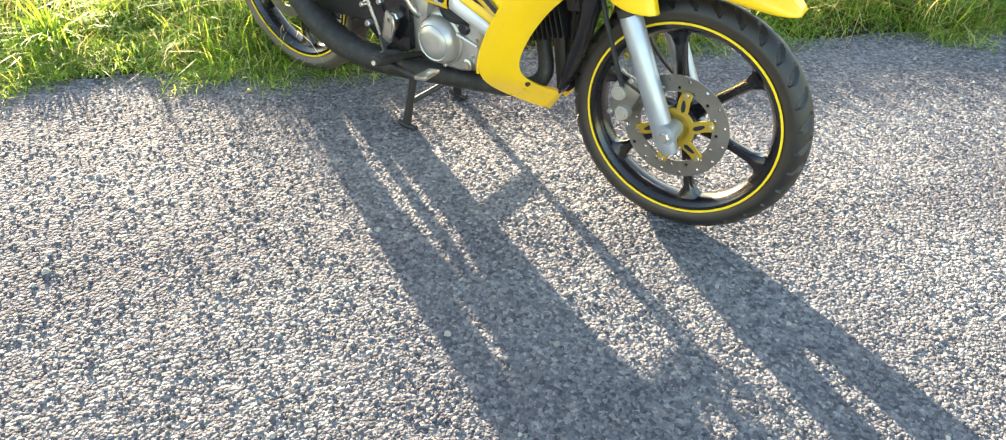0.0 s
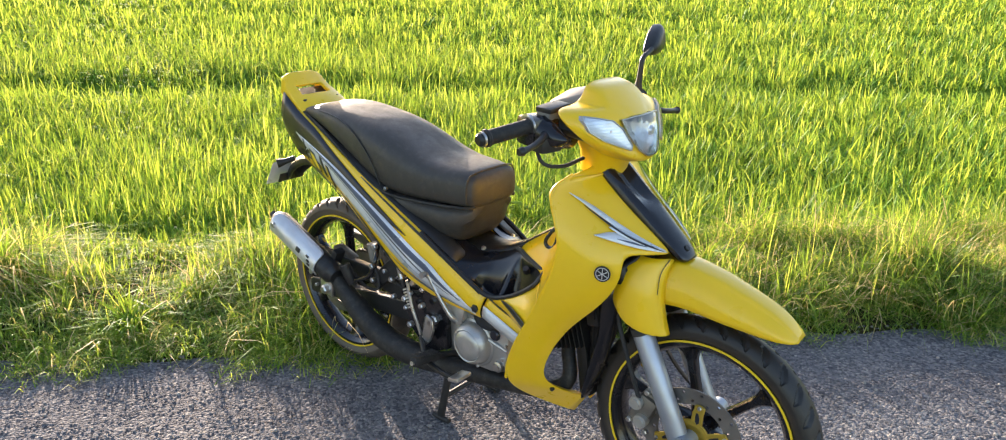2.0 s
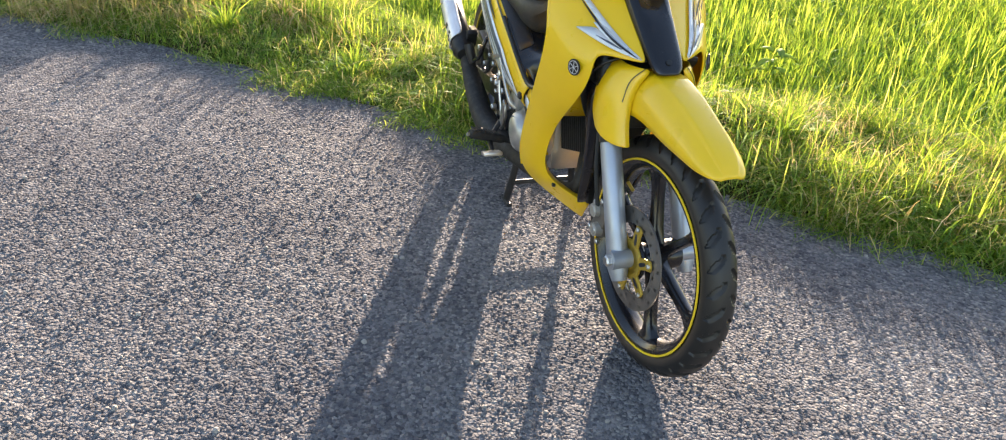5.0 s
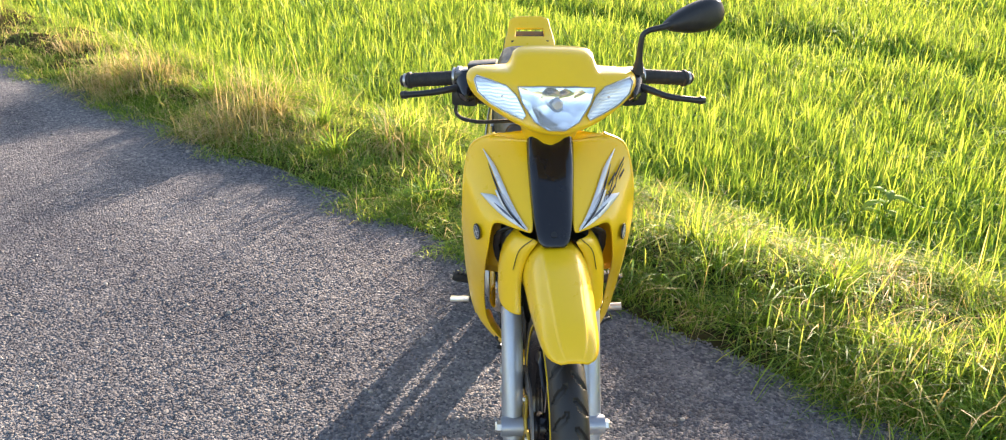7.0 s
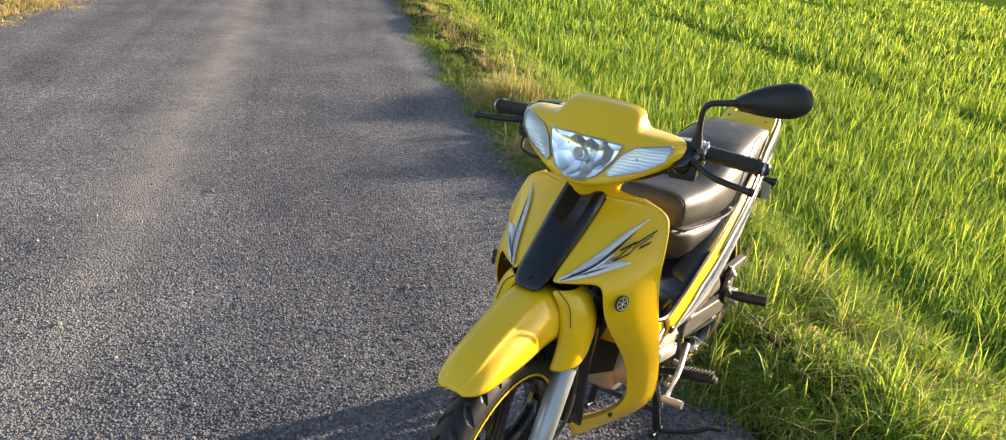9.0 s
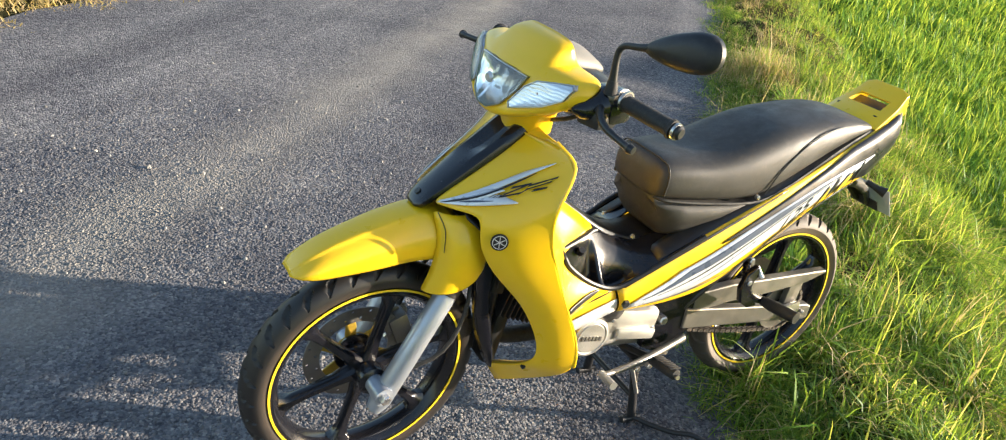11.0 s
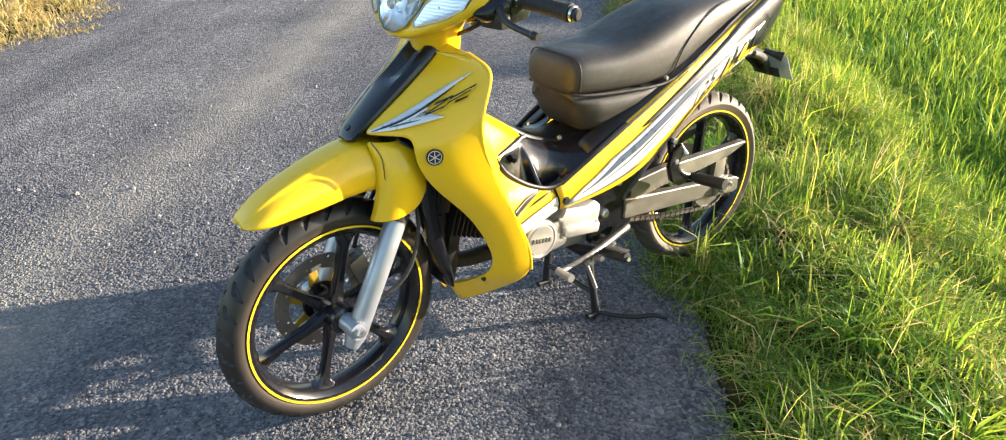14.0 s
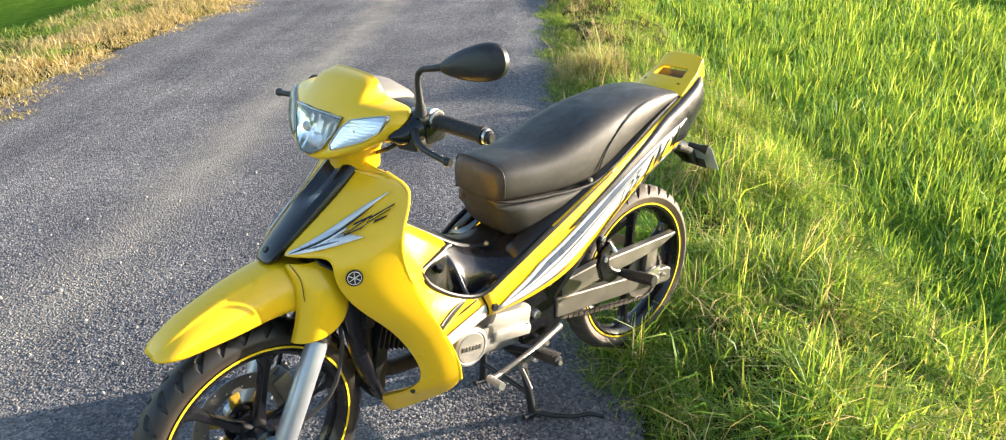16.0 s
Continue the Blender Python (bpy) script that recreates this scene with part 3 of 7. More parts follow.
def verge_grass():
    rng = np.random.default_rng(9)
    # tufts: roots in clumps, blades falling outwards
    m = 7800
    cs = np.where(rng.uniform(0, 1, m) < 0.66, rng.uniform(-4.5, 3.0, m), rng.uniform(-17, 9, m))
    cd = edge_d(cs) + 1.40 * rng.uniform(0, 1, m) ** 0.95
    rank = hummock(cs, cd)
    k = 21
    size = rng.uniform(0.45, 1.15, m) * (0.14 + 1.18 * rank ** 1.6) * rank_along(cs) * np.where(rng.uniform(0, 1, m) < 0.05, 1.5, 1.0)
    q = rng.uniform(0, 2 * math.pi, m * k)
    e = np.repeat(0.02 + 0.05 * rng.uniform(0, 1, m), k) * np.sqrt(rng.uniform(0, 1, m * k))
    s = np.repeat(cs, k) + e * np.cos(q)
    d = np.repeat(cd, k) + e * np.sin(q)
    n = m * k
    edge = np.interp(d - edge_d(s), [-0.1, 0.1, 0.4, 1.0, 1.7], [0.42, 0.72, 0.95, 0.92, 0.8])
    h = np.repeat(size, k) * (0.04 + 0.150 * rng.uniform(0, 1, n) ** 1.4) * edge
    w = rng.uniform(0.0020, 0.0058, n)
    dry = np.clip(0.05 + 1.1 * (cs < -1.7) * (cd - edge_d(cs) < 0.55) * rng.uniform(0.3, 1, m) + 0.06 * (cs > 0.6), 0, 1)
    straw = np.repeat(rng.uniform(0, 1, m) < dry, k)
    bowed = rng.uniform(0, 1, n) < 0.6
    lean = np.where(bowed, np.clip(rng.normal(1.25, 0.25, n), 0.6, 1.8), np.clip(rng.normal(0.6, 0.35, n), 0.02, 1.4))
    droop = np.where(bowed, 0.75, 0.5)
    turn = q + rng.normal(0, 0.9, n)
    keep = (d > edge_d(s) - 0.06) & ~bare(s, d)
    # the tyre stands in the grass: none grows through it
    bx, by = s * math.cos(ROAD_TURN) - d * math.sin(ROAD_TURN), s * math.sin(ROAD_TURN) + d * math.cos(ROAD_TURN)
    keep &= ~((np.abs(bx + 0.66) < 0.27) & (np.abs(by) < 0.045))
    for nm, sel, mat, lab, sd in (("verge_grass", keep & ~straw, VERGE, "tufts of yellow-green grass along the road edge", 1), ("dry_grass", keep & straw, STRAW, "dry straw-coloured grass tufts on the verge", 2)):
        blades(nm, s[sel], d[sel], ground_z(s[sel], d[sel]) - 0.015, h[sel], w[sel], lean[sel], mat, lab, "grass", sd, turn=turn[sel], droop=droop[sel])
    # short undergrowth between the tufts
    n = 84000
    s = np.where(rng.uniform(0, 1, n) < 0.7, rng.uniform(-4.0, 3.0, n), rng.uniform(-15, 9, n))
    d = edge_d(s) + 1.45 * rng.uniform(0, 1, n)
    s, d = s[~bare(s, d)], d[~bare(s, d)]
    n = len(s)
    blades("undergrowth", s, d, ground_z(s, d) - 0.01, rng.uniform(0.03, 0.085, n), rng.uniform(0.0025, 0.006, n), np.clip(rng.normal(0.9, 0.4, n), 0.05, 1.5), VERGE, "short green undergrowth on the verge", "grass", 31, fine=False)
    # withered leaves matted between the green
    n = 4200
    s = rng.uniform(-5.0, 3.0, n)
    d = edge_d(s) + 1.2 * rng.uniform(0, 1, n) ** 1.2
    blades("withered_grass", s, d, ground_z(s, d) - 0.005, rng.uniform(0.04, 0.12, n), rng.uniform(0.0018, 0.004, n), np.clip(rng.normal(1.2, 0.3, n), 0.4, 1.8), STRAW, "withered straw matted in the verge", "grass", 33, droop=0.72)
    # broader leaves that arch out of the mat
    n = 2600
    s = rng.uniform(-5, 3.2, n)
    d = edge_d(s) + 0.12 + 1.4 * rng.uniform(0, 1, n)
    blades("broad_grass", s, d, ground_z(s, d) - 0.01, rng.uniform(0.08, 0.24, n) * (0.6 + 0.5 * hummock(s, d)), rng.uniform(0.005, 0.010, n), np.clip(rng.normal(0.95, 0.3, n), 0.3, 1.5), VERGE, "broad arching grass leaves on the verge", "grass", 15, droop=0.7)
    # long thin runners and stalks straggling out over the road edge, thickest ahead of the motorcycle
    n = 1700
    s = np.where(rng.uniform(0, 1, n) < 0.75, rng.uniform(0.5, 3.4, n), rng.uniform(-6, 0.5, n))
    d = edge_d(s) + rng.uniform(0.0, 0.95, n) ** 1.3
    turn = np.where(rng.uniform(0, 1, n) < 0.55, rng.normal(-math.pi / 2, 0.9, n), rng.uniform(0, 6.28, n))
    blades("grass_runners", s, d, ground_z(s, d) + 0.004, rng.uniform(0.08, 0.27, n), rng.uniform(0.0016, 0.0031, n), np.clip(rng.normal(0.85, 0.28, n), 0.2, 1.4), STRAW, "long thin pale stalks leaning over the road edge", "grass", 8, turn=turn, droop=0.58)
    # low creeping mat at the edge, reaching over the asphalt in tongues
    m, k = 1000, 26
    cs = rng.uniform(-8, 3.2, m)
    cd = edge_d(cs) + 0.18 - 0.26 * rng.uniform(0, 1, m) ** 1.6
    s, d = np.repeat(cs, k) + rng.normal(0, 0.035, m * k), np.repeat(cd, k) + rng.normal(0, 0.035, m * k)
    n = m * k
    blades("creeping_grass", s, d, ground_z(s, d) - 0.004, rng.uniform(0.02, 0.08, n), rng.uniform(0.002, 0.004, n), np.clip(rng.normal(0.9, 0.2, n), 0.3, 1.3), VERGE, "low creeping grass at the asphalt edge", "grass", 12, droop=0.5, fine=False)
    # somewhat taller tufts at the very edge ahead of the motorcycle
    m, k = 300, 16
    cs = rng.uniform(0.25, 3.2, m)
    cd = edge_d(cs) + 0.05 + 0.34 * rng.uniform(0, 1, m)
    s, d = np.repeat(cs, k) + rng.normal(0, 0.022, m * k), np.repeat(cd, k) + rng.normal(0, 0.022, m * k)
    n = m * k
    h = np.repeat(rng.uniform(0.5, 1.1, m) * np.interp(cs, [0.25, 0.8], [0.6, 1.0]), k) * rng.uniform(0.07, 0.17, n)
    blades("edge_grass", s, d, ground_z(s, d) - 0.01, h, rng.uniform(0.0025, 0.006, n), np.clip(rng.normal(0.75, 0.35, n), 0.05, 1.5), VERGE, "tufts of grass at the asphalt edge", "grass", 44, droop=0.6)
    # sparse tall stalks above the mat, in loose groups
    m, k = 1150, 4
    cs = np.where(rng.uniform(0, 1, m) < 0.35, rng.uniform(-5.0, 0.7, m), rng.uniform(0.7, 5.5, m))
    cd = edge_d(cs) + 0.16 + 0.85 * rng.uniform(0, 1, m)
    clear = (hummock(cs, cd) > 0.35) & (np.abs(cs + 0.35) > 0.42)
    cs, cd = cs[clear], cd[clear]
    m = len(cs)
    s, d = np.repeat(cs, k) + rng.normal(0, 0.03, m * k), np.repeat(cd, k) + rng.normal(0, 0.03, m * k)
    n = m * k
    blades("tall_stalks", s, d, ground_z(s, d) - 0.01, np.repeat(rng.uniform(0.6, 1.05, m) * np.interp(cs, [0.6, 1.3], [1.0, 1.45]), k) * rng.uniform(0.13, 0.27, n), rng.uniform(0.002, 0.0045, n), np.clip(rng.normal(0.6, 0.3, n), 0.05, 1.2), VERGE, "sparse tall grass stalks on the verge", "grass", 46, droop=0.55)
    # far side of the road: bleached short grass with green patches, ragged against the asphalt
    m, k = 7400, 14
    cs = rng.uniform(-18, 9, m)
    rag = 0.16 * np.sin(cs * 1.3) + 0.10 * np.sin(cs * 3.7 + 1) + 0.07 * np.sin(cs * 9.1)
    cd = -3.60 - 2.7 * rng.uniform(0, 1, m) ** 1.3 + rag
    green = np.array([noise.noise((x * 1.2, y * 1.6, 9)) for x, y in zip(cs, cd)]) + 0.3 * rng.uniform(-1, 1, m) > np.interp(cd, [-5.0, -4.2, -3.8], [0.0, 0.5, 0.8])
    size = np.clip((-3.5 + rag - cd) / 0.5, 0.45, 1.2)
    s, d = np.repeat(cs, k) + rng.normal(0, 0.05, m * k), np.repeat(cd, k) + rng.normal(0, 0.05, m * k)
    n = m * k
    h, w = np.repeat(size, k) * rng.uniform(0.04, 0.16, n), rng.uniform(0.005, 0.010, n)
    lean = np.clip(rng.normal(0.85, 0.3, n), 0.1, 1.3)
    green = np.repeat(green, k)
    for nm, sel, mat, lab, sd in (("far_dry_grass", ~green, STRAW, "dry straw grass across the road", 3), ("far_green_grass", green, VERGE, "green grass across the road", 6)):
        blades(nm, s[sel], d[sel], ground_z(s[sel], d[sel]) - 0.015, h[sel], w[sel], lean[sel], mat, lab, "grass", sd, fine=False)


def grass_tufts():
    """A few big tufts that stand out from the verge, each a thing of its own."""
    rng = np.random.default_rng(52)
    for i, (s0, d0, size) in enumerate(((-2.02, 0.78, 0.42), (-2.35, 0.95, 0.36), (-1.25, 0.72, 0.30), (0.55, 0.95, 0.34), (1.05, 1.05, 0.36), (1.5, 0.9, 0.30), (0.15, 0.86, 0.28), (-3.4, 0.85, 0.40))):
        k = 90
        a = rng.uniform(0, 6.28, k)
        q = rng.uniform(0, 0.05, k)
        s, d = s0 + q * np.cos(a), d0 + q * np.sin(a)
        ob = blades("grass_tuft", s, d, ground_z(s, d) - 0.01, 0.6 * size * rng.uniform(0.5, 1.1, k), rng.uniform(0.0035, 0.007, k), np.clip(rng.normal(0.75, 0.25, k), 0.15, 1.2), RICE, "large arching tuft of yellow-green grass on the verge", "grass tuft", 60 + i, turn=a, droop=0.55)
        del ob["kind"]
        tagged(ob, group="large tufts along the verge")


def broadleaf_weed():
    """One pale young weed with oval leaves that stands at the field's edge."""
    base = Vector((0.34, 2.24, float(ground_z(0.34, 2.24))))
    weed = new("broadleaf_weed")
    weed.matrix_world = RT @ Matrix.Translation(base)
    tagged(weed, "young weed with broad pale green leaves among the rice", "weed")
    tube("stem", [(0, 0, -0.02), (0.01, 0.0, 0.14), (0.0, 0.01, 0.30)], [0.006, 0.005, 0.003], WEED, weed, n=8, steps=8)
    rng = np.random.default_rng(71)
    for k in range(11):
        a, z = k * 2.4, 0.10 + 0.021 * k
        reach, wide = rng.uniform(0.09, 0.14), rng.uniform(0.020, 0.032)
        rows = []
        for t in np.linspace(0, 1, 7):
            r, up, w = 0.01 + reach * t, z + 0.05 * t - 0.07 * t * t, wide * math.sin(math.pi * min(1.0, 0.06 + 0.94 * t)) ** 0.7
            rows.append([(r * math.cos(a) - f * w * math.sin(a), r * math.sin(a) + f * w * math.cos(a), up + 0.010 * abs(f)) for f in (-1, -0.5, 0, 0.5, 1)])
        sheet("leaf", rows, WEED, weed, "", 0.0006, 0)


def road_chips():
    """The road's stone chips where the camera passes nearest: blunt four-sided stones, half sunk."""
    rng = np.random.default_rng(33)
    n = 66000
    s, d = rng.normal(-0.15, 1.2, n), rng.uniform(-2.4, 0.5, n)
    keep = (np.abs(s) < 3.4) & (d < edge_d(s) - 0.0)
    s, d = s[keep], d[keep]
    n = len(s)
    r = rng.uniform(0.0034, 0.0072, n)
    a = rng.uniform(0, 6.28, n)
    hz = r * rng.uniform(0.28, 0.70, n)
    z = ground_z(s, d) + 0.001
    tilt = rng.normal(0, 0.30, (n, 2))
    v = np.empty((n, 8, 3))
    for k in range(4):
        q = a + k * math.pi / 2 + rng.normal(0, 0.28, n)
        e = r * rng.uniform(0.75, 1.2, n)
        x, y = np.cos(q) * e, np.sin(q) * e
        v[:, k] = np.c_[s + x, d + y, z]
        f = rng.uniform(0.55, 0.8, n)
        v[:, 4 + k] = np.c_[s + x * f, d + y * f, z + np.maximum(hz + f * (x * tilt[:, 0] + y * tilt[:, 1]), 0.0012)]
    base = (np.arange(n) * 8)[:, None]
    quads = np.concatenate([base + [k, (k + 1) % 4, 4 + (k + 1) % 4, 4 + k] for k in range(4)] + [base + [4, 5, 6, 7]])
    me = bpy.data.meshes.new("road_chips")
    me.vertices.add(n * 8)
    me.vertices.foreach_set("co", v.ravel().astype(np.float32))
    me.loops.add(quads.size)
    me.loops.foreach_set("vertex_index", quads.ravel().astype(np.int32))
    me.polygons.add(len(quads))
    me.polygons.foreach_set("loop_start", (np.arange(len(quads)) * 4).astype(np.int32))
    me.update(calc_edges=True)
    me.materials.append(CHIP)
    ob = new("road_chips", me)
    ob.matrix_world = RT
    tagged(ob, "grey stone chips bedded in the asphalt", "gravel", kind="stuff")


build_ground()
build_road()
field_grass()
verge_grass()
grass_tufts()
broadleaf_weed()
road_chips()

# ---- the motorcycle: x forward, y to its left, z up ----
FW, RW = (0.612, 0.0, 0.278), (-0.660, 0.0, 0.256)      # hubs
bike = new("motorcycle")
tagged(bike, "yellow underbone motorcycle parked on its centre stand", "motorcycle")


def lerp(a, b, t):
    return a + (b - a) * t


def tyre(crown, w, rim, mat):
    """Slanting grooves cut into the crown, those of one side half a pitch ahead of the other's."""
    n, k, verts, faces = 480, len(crown), [], []
    for i in range(n):
        a = 2 * math.pi * i / n
        for r, y in crown:
            u = abs(y) / w
            ph = (i / n * 32 + (0.75 * u if y > 0 else 0.5 + 0.75 * u)) % 1.0
            wide = 0.15 * min(1.0, (u - 0.10) * 6, (0.93 - u) * 5) if r > 0.236 else 0.0
            if wide > 0 and abs(ph - 0.5) < wide:
                r -= 0.006
            verts.append((r * math.cos(a), y, r * math.sin(a)))
    for i in range(n):
        for j in range(k):
            j2, i2 = (j + 1) % k, (i + 1) % n
            faces.append((i * k + j, i2 * k + j, i2 * k + j2, i * k + j2))
    return from_lists("tyre", verts, faces, mat, rim, "worn black rubber tyre with slanted grooves")


def wheel(name, hub, tyre_w, spin, label):
    w = tyre_w / 2
    rim = lathe(name, [(0.226, -0.031), (0.229, -0.034), (0.216, -0.035), (0.206, -0.026), (0.199, -0.012), (0.199, 0.012), (0.206, 0.026), (0.216, 0.035), (0.229, 0.034), (0.226, 0.031), (0.214, 0.02), (0.212, -0.02)],
                BLACK, bike, label, n=72, loc=hub)
    crown = [(0.222, -0.027), (0.234, -0.036)]
    for a in np.linspace(-78, 78, 29):
        crown.append((0.2405 + 0.0385 * math.cos(radians(a)), w * math.sin(radians(a))))
    crown += [(0.234, 0.036), (0.222, 0.027)]
    tyre(crown, w, rim, DUSTY_TYRE if name == "rear_wheel" else TYRE)
    tube("valve", [(0.198 * math.cos(2.6), 0.0, 0.198 * math.sin(2.6)), (0.172 * math.cos(2.6), 0.006, 0.172 * math.sin(2.6))], [0.0045, 0.004], GOLD, rim, "brass tyre valve", n=10)
    for sgn in (-1, 1):
        lathe("rim_stripe", [(0.2235, sgn * 0.0352), (0.2285, sgn * 0.0352), (0.2285, sgn * 0.0372), (0.2235, sgn * 0.0372)], STRIPE, rim, "yellow rim tape", n=72)
    lathe("hub", [(0.0, -0.06), (0.026, -0.06), (0.032, -0.05), (0.034, -0.03), (0.028, -0.015), (0.028, 0.015), (0.036, 0.03), (0.034, 0.055), (0.022, 0.062), (0.0, 0.062)], BLACK, rim, n=32, closed=False)
    for i in range(6):
        a = radians(spin + 60 * i)
        rings = []
        for f, half, th in ((0.02, 0.019, 0.02), (0.07, 0.012, 0.016), (0.13, 0.0105, 0.014), (0.168, 0.012, 0.015), (0.190, 0.020, 0.017), (0.207, 0.040, 0.021)):
            c, sn = math.cos(a), math.sin(a)
            ring = []
            for u, v in ((-1, -0.55), (-0.55, -1), (0.55, -1), (1, -0.55), (1, 0.55), (0.55, 1), (-0.55, 1), (-1, 0.55)):
                ring.append((f * c - u * half * sn, v * th, f * sn + u * half * c))
            rings.append(ring)
        from_lists("spoke", *loft(rings), BLACK, rim)
    return rim


def brake_disc(parent, y, r_in, r_out, label):
    """A drilled disc: cells round the ring, each with a real hole."""
    verts, faces, idx = [], [], {}

    def vid(p):
        key = tuple(round(c, 6) for c in p)
        if key not in idx:
            idx[key] = len(verts)
            verts.append(key)
        return idx[key]

    n, rows = 32, 2
    for sgn in (-0.002, 0.002):
        for i in range(n):
            for k in range(rows):
                a0, a1 = 2 * math.pi * i / n, 2 * math.pi * (i + 1) / n
                r0, r1 = lerp(r_in, r_out, k / rows), lerp(r_in, r_out, (k + 1) / rows)
                am, rm = (a0 + a1) / 2, (r0 + r1) / 2
                P = lambda a, r: (r * math.cos(a), y + sgn, r * math.sin(a))
                rimp = [P(a0, r0), P(am, r0), P(a1, r0), P(a1, rm), P(a1, r1), P(am, r1), P(a0, r1), P(a0, rm)]
                if (i + k) % 2 == 0 or k == 1 and i % 4 == 1:
                    hr = 0.0042
                    # pair hole corners with the nearest rim corners
                    cx, cz = rm * math.cos(am), rm * math.sin(am)
                    hole = []
                    for q in rimp:
                        dx, dz = q[0] - cx, q[2] - cz
                        l = math.hypot(dx, dz)
                        hole.append((cx + hr * dx / l, y + sgn, cz + hr * dz / l))
                    for t in range(8):
                        faces.append((vid(rimp[t]), vid(rimp[(t + 1) % 8]), vid(hole[(t + 1) % 8]), vid(hole[t])))
                else:
                    faces.append(tuple(vid(q) for q in rimp))
    for r in (r_in, r_out):
        for i in range(2 * n):
            a0, a1 = math.pi * i / n, math.pi * (i + 1) / n
            faces.append(tuple(vid((r * math.cos(a), y + sg, r * math.sin(a))) for a, sg in ((a0, -0.002), (a1, -0.002), (a1, 0.002), (a0, 0.002))))
    return from_lists("brake_disc", verts, faces, DISC, parent, label, smooth=False)


front = wheel("front_wheel", FW, 0.078, 45.0, "black six-spoke alloy front wheel with yellow rim stripe")
rear = wheel("rear_wheel", RW, 0.086, 34.0, "black six-spoke alloy rear wheel with yellow rim stripe")
brake_disc(front, -0.058, 0.084, 0.122, "drilled steel brake disc")
brake_disc(rear, -0.058, 0.062, 0.095, "drilled steel brake disc")


def disc_carrier():
    for i in range(6):
        a = radians(60 * i + 12)
        pts = [(0.030, -0.42), (0.030, 0.42), (0.050, 0.40), (0.068, 0.36), (0.090, 0.30), (0.093, 0.16), (0.090, 0.02), (0.070, -0.02), (0.052, -0.16)]
        o = [(r * math.cos(a + q), r * math.sin(a + q)) for r, q in pts]
        arm = plate("disc_carrier_arm", o, -0.0610, -0.0670, GOLD, front, "gold disc carrier arm")
        # a teardrop slot through each arm
        slot = [(0.042, 0.05), (0.050, -0.02), (0.062, 0.06), (0.072, 0.15), (0.071, 0.22), (0.060, 0.22), (0.048, 0.18)]
        plate("carrier_slot", [(r * math.cos(a + q), r * math.sin(a + q)) for r, q in slot], -0.0665, -0.0676, NAVY, arm, "dark slot", 0.0003)
        b = 0.086
        bolt("rotor_bolt", (b * math.cos(a + 0.16), -0.067, b * math.sin(a + 0.16)), -1, STEEL, front, 0.0055, 0.005)


disc_carrier()
lathe("disc_carrier_ring", [(0.024, -0.0610), (0.046, -0.0610), (0.048, -0.0640), (0.046, -0.0675), (0.024, -0.0675)], GOLD, front, "gold disc carrier ring", n=40)
lathe("hub_flange", [(0.0, -0.050), (0.048, -0.050), (0.050, -0.054), (0.048, -0.0605), (0.0, -0.0605)], BLACK, front, "black hub flange", n=40, closed=False)
lathe("carrier_ring", [(0.020, -0.0605), (0.036, -0.0605), (0.036, -0.0675), (0.020, -0.0675)], GOLD, front, "gold carrier hub", n=32)

# fork
for sg in (-1, 1):
    y = sg * 0.088
    leg = tube("fork_leg", [(0.622, y, 0.228), (0.607, y, 0.254), (0.556, y, 0.352), (0.478, y, 0.506), (0.473, y, 0.515)], [0.017, 0.025, 0.0245, 0.0245, 0.021], FORKM, bike, "grey painted fork leg", n=20)
    tube("dust_seal", [(0.476, y, 0.510), (0.468, y, 0.526)], 0.0265, RUBBER, leg, n=16)
    tube("fork_tube", [(0.472, y, 0.518), (0.402, y, 0.655)], 0.0155, STEEL, leg, n=14)
    tube("fork_cover", [(0.469, y, 0.524), (0.454, y, 0.553), (0.369, y, 0.72)], [0.023, 0.0245, 0.0245], PLASTIC, leg, "black fork cover", n=16)
    bolt("axle_nut", (0.612, sg * 0.117, 0.280), sg, STEEL, leg, 0.013, 0.012)
    tube("axle_boss", [(0.612, sg * 0.06, 0.280), (0.612, sg * 0.116, 0.280)], 0.022, FORKM, leg, n=18)
tube("axle", [(0.612, -0.122, 0.279), (0.612, 0.122, 0.279)], 0.008, STEEL, bike, n=12)
tube("steering_stem", [(0.39, 0, 0.66), (0.30, 0, 0.84), (0.262, 0, 0.93)], 0.032, SATIN, bike)
# triple clamp
part("lower_clamp", box_bm((0.07, 0.21, 0.035), (0.396, 0, 0.655), (0, 27, 0), 0.008), SATIN, bike)

# front brake caliper on the right leg
cal = part("brake_caliper", box_bm((0.05, 0.05, 0.085), (0.497, -0.072, 0.315), (0, 22, 0), 0.012), SWING, bike, "dusty alloy brake caliper")
for dz in (-0.022, 0.022):
    tube("piston_housing", [(0.493 - dz * 0.35, -0.09, 0.316 + dz), (0.493 - dz * 0.35, -0.108, 0.316 + dz)], [0.018, 0.0165], ALLOY, cal, n=16)
    tube("piston_cap", [(0.493 - dz * 0.35, -0.107, 0.316 + dz), (0.493 - dz * 0.35, -0.111, 0.316 + dz)], [0.012, 0.010], ALLOY, cal, n=14)
part("caliper_bracket", box_bm((0.09, 0.008, 0.035), (0.535, -0.082, 0.335), (0, 20, 0), 0.003), SWING, cal)
for x, z in ((0.508, 0.372), (0.545, 0.352), (0.513, 0.268), (0.478, 0.355), (0.470, 0.285)):
    bolt("caliper_bolt", (x, -0.098, z), -1, STEEL, cal, 0.007)
tube("brake_hose", [(0.49, -0.10, 0.35), (0.455, -0.10, 0.43), (0.41, -0.085, 0.52), (0.385, -0.07, 0.62), (0.33, -0.06, 0.76)], 0.0055, RUBBER, bike, "black brake hose", n=8, steps=16)
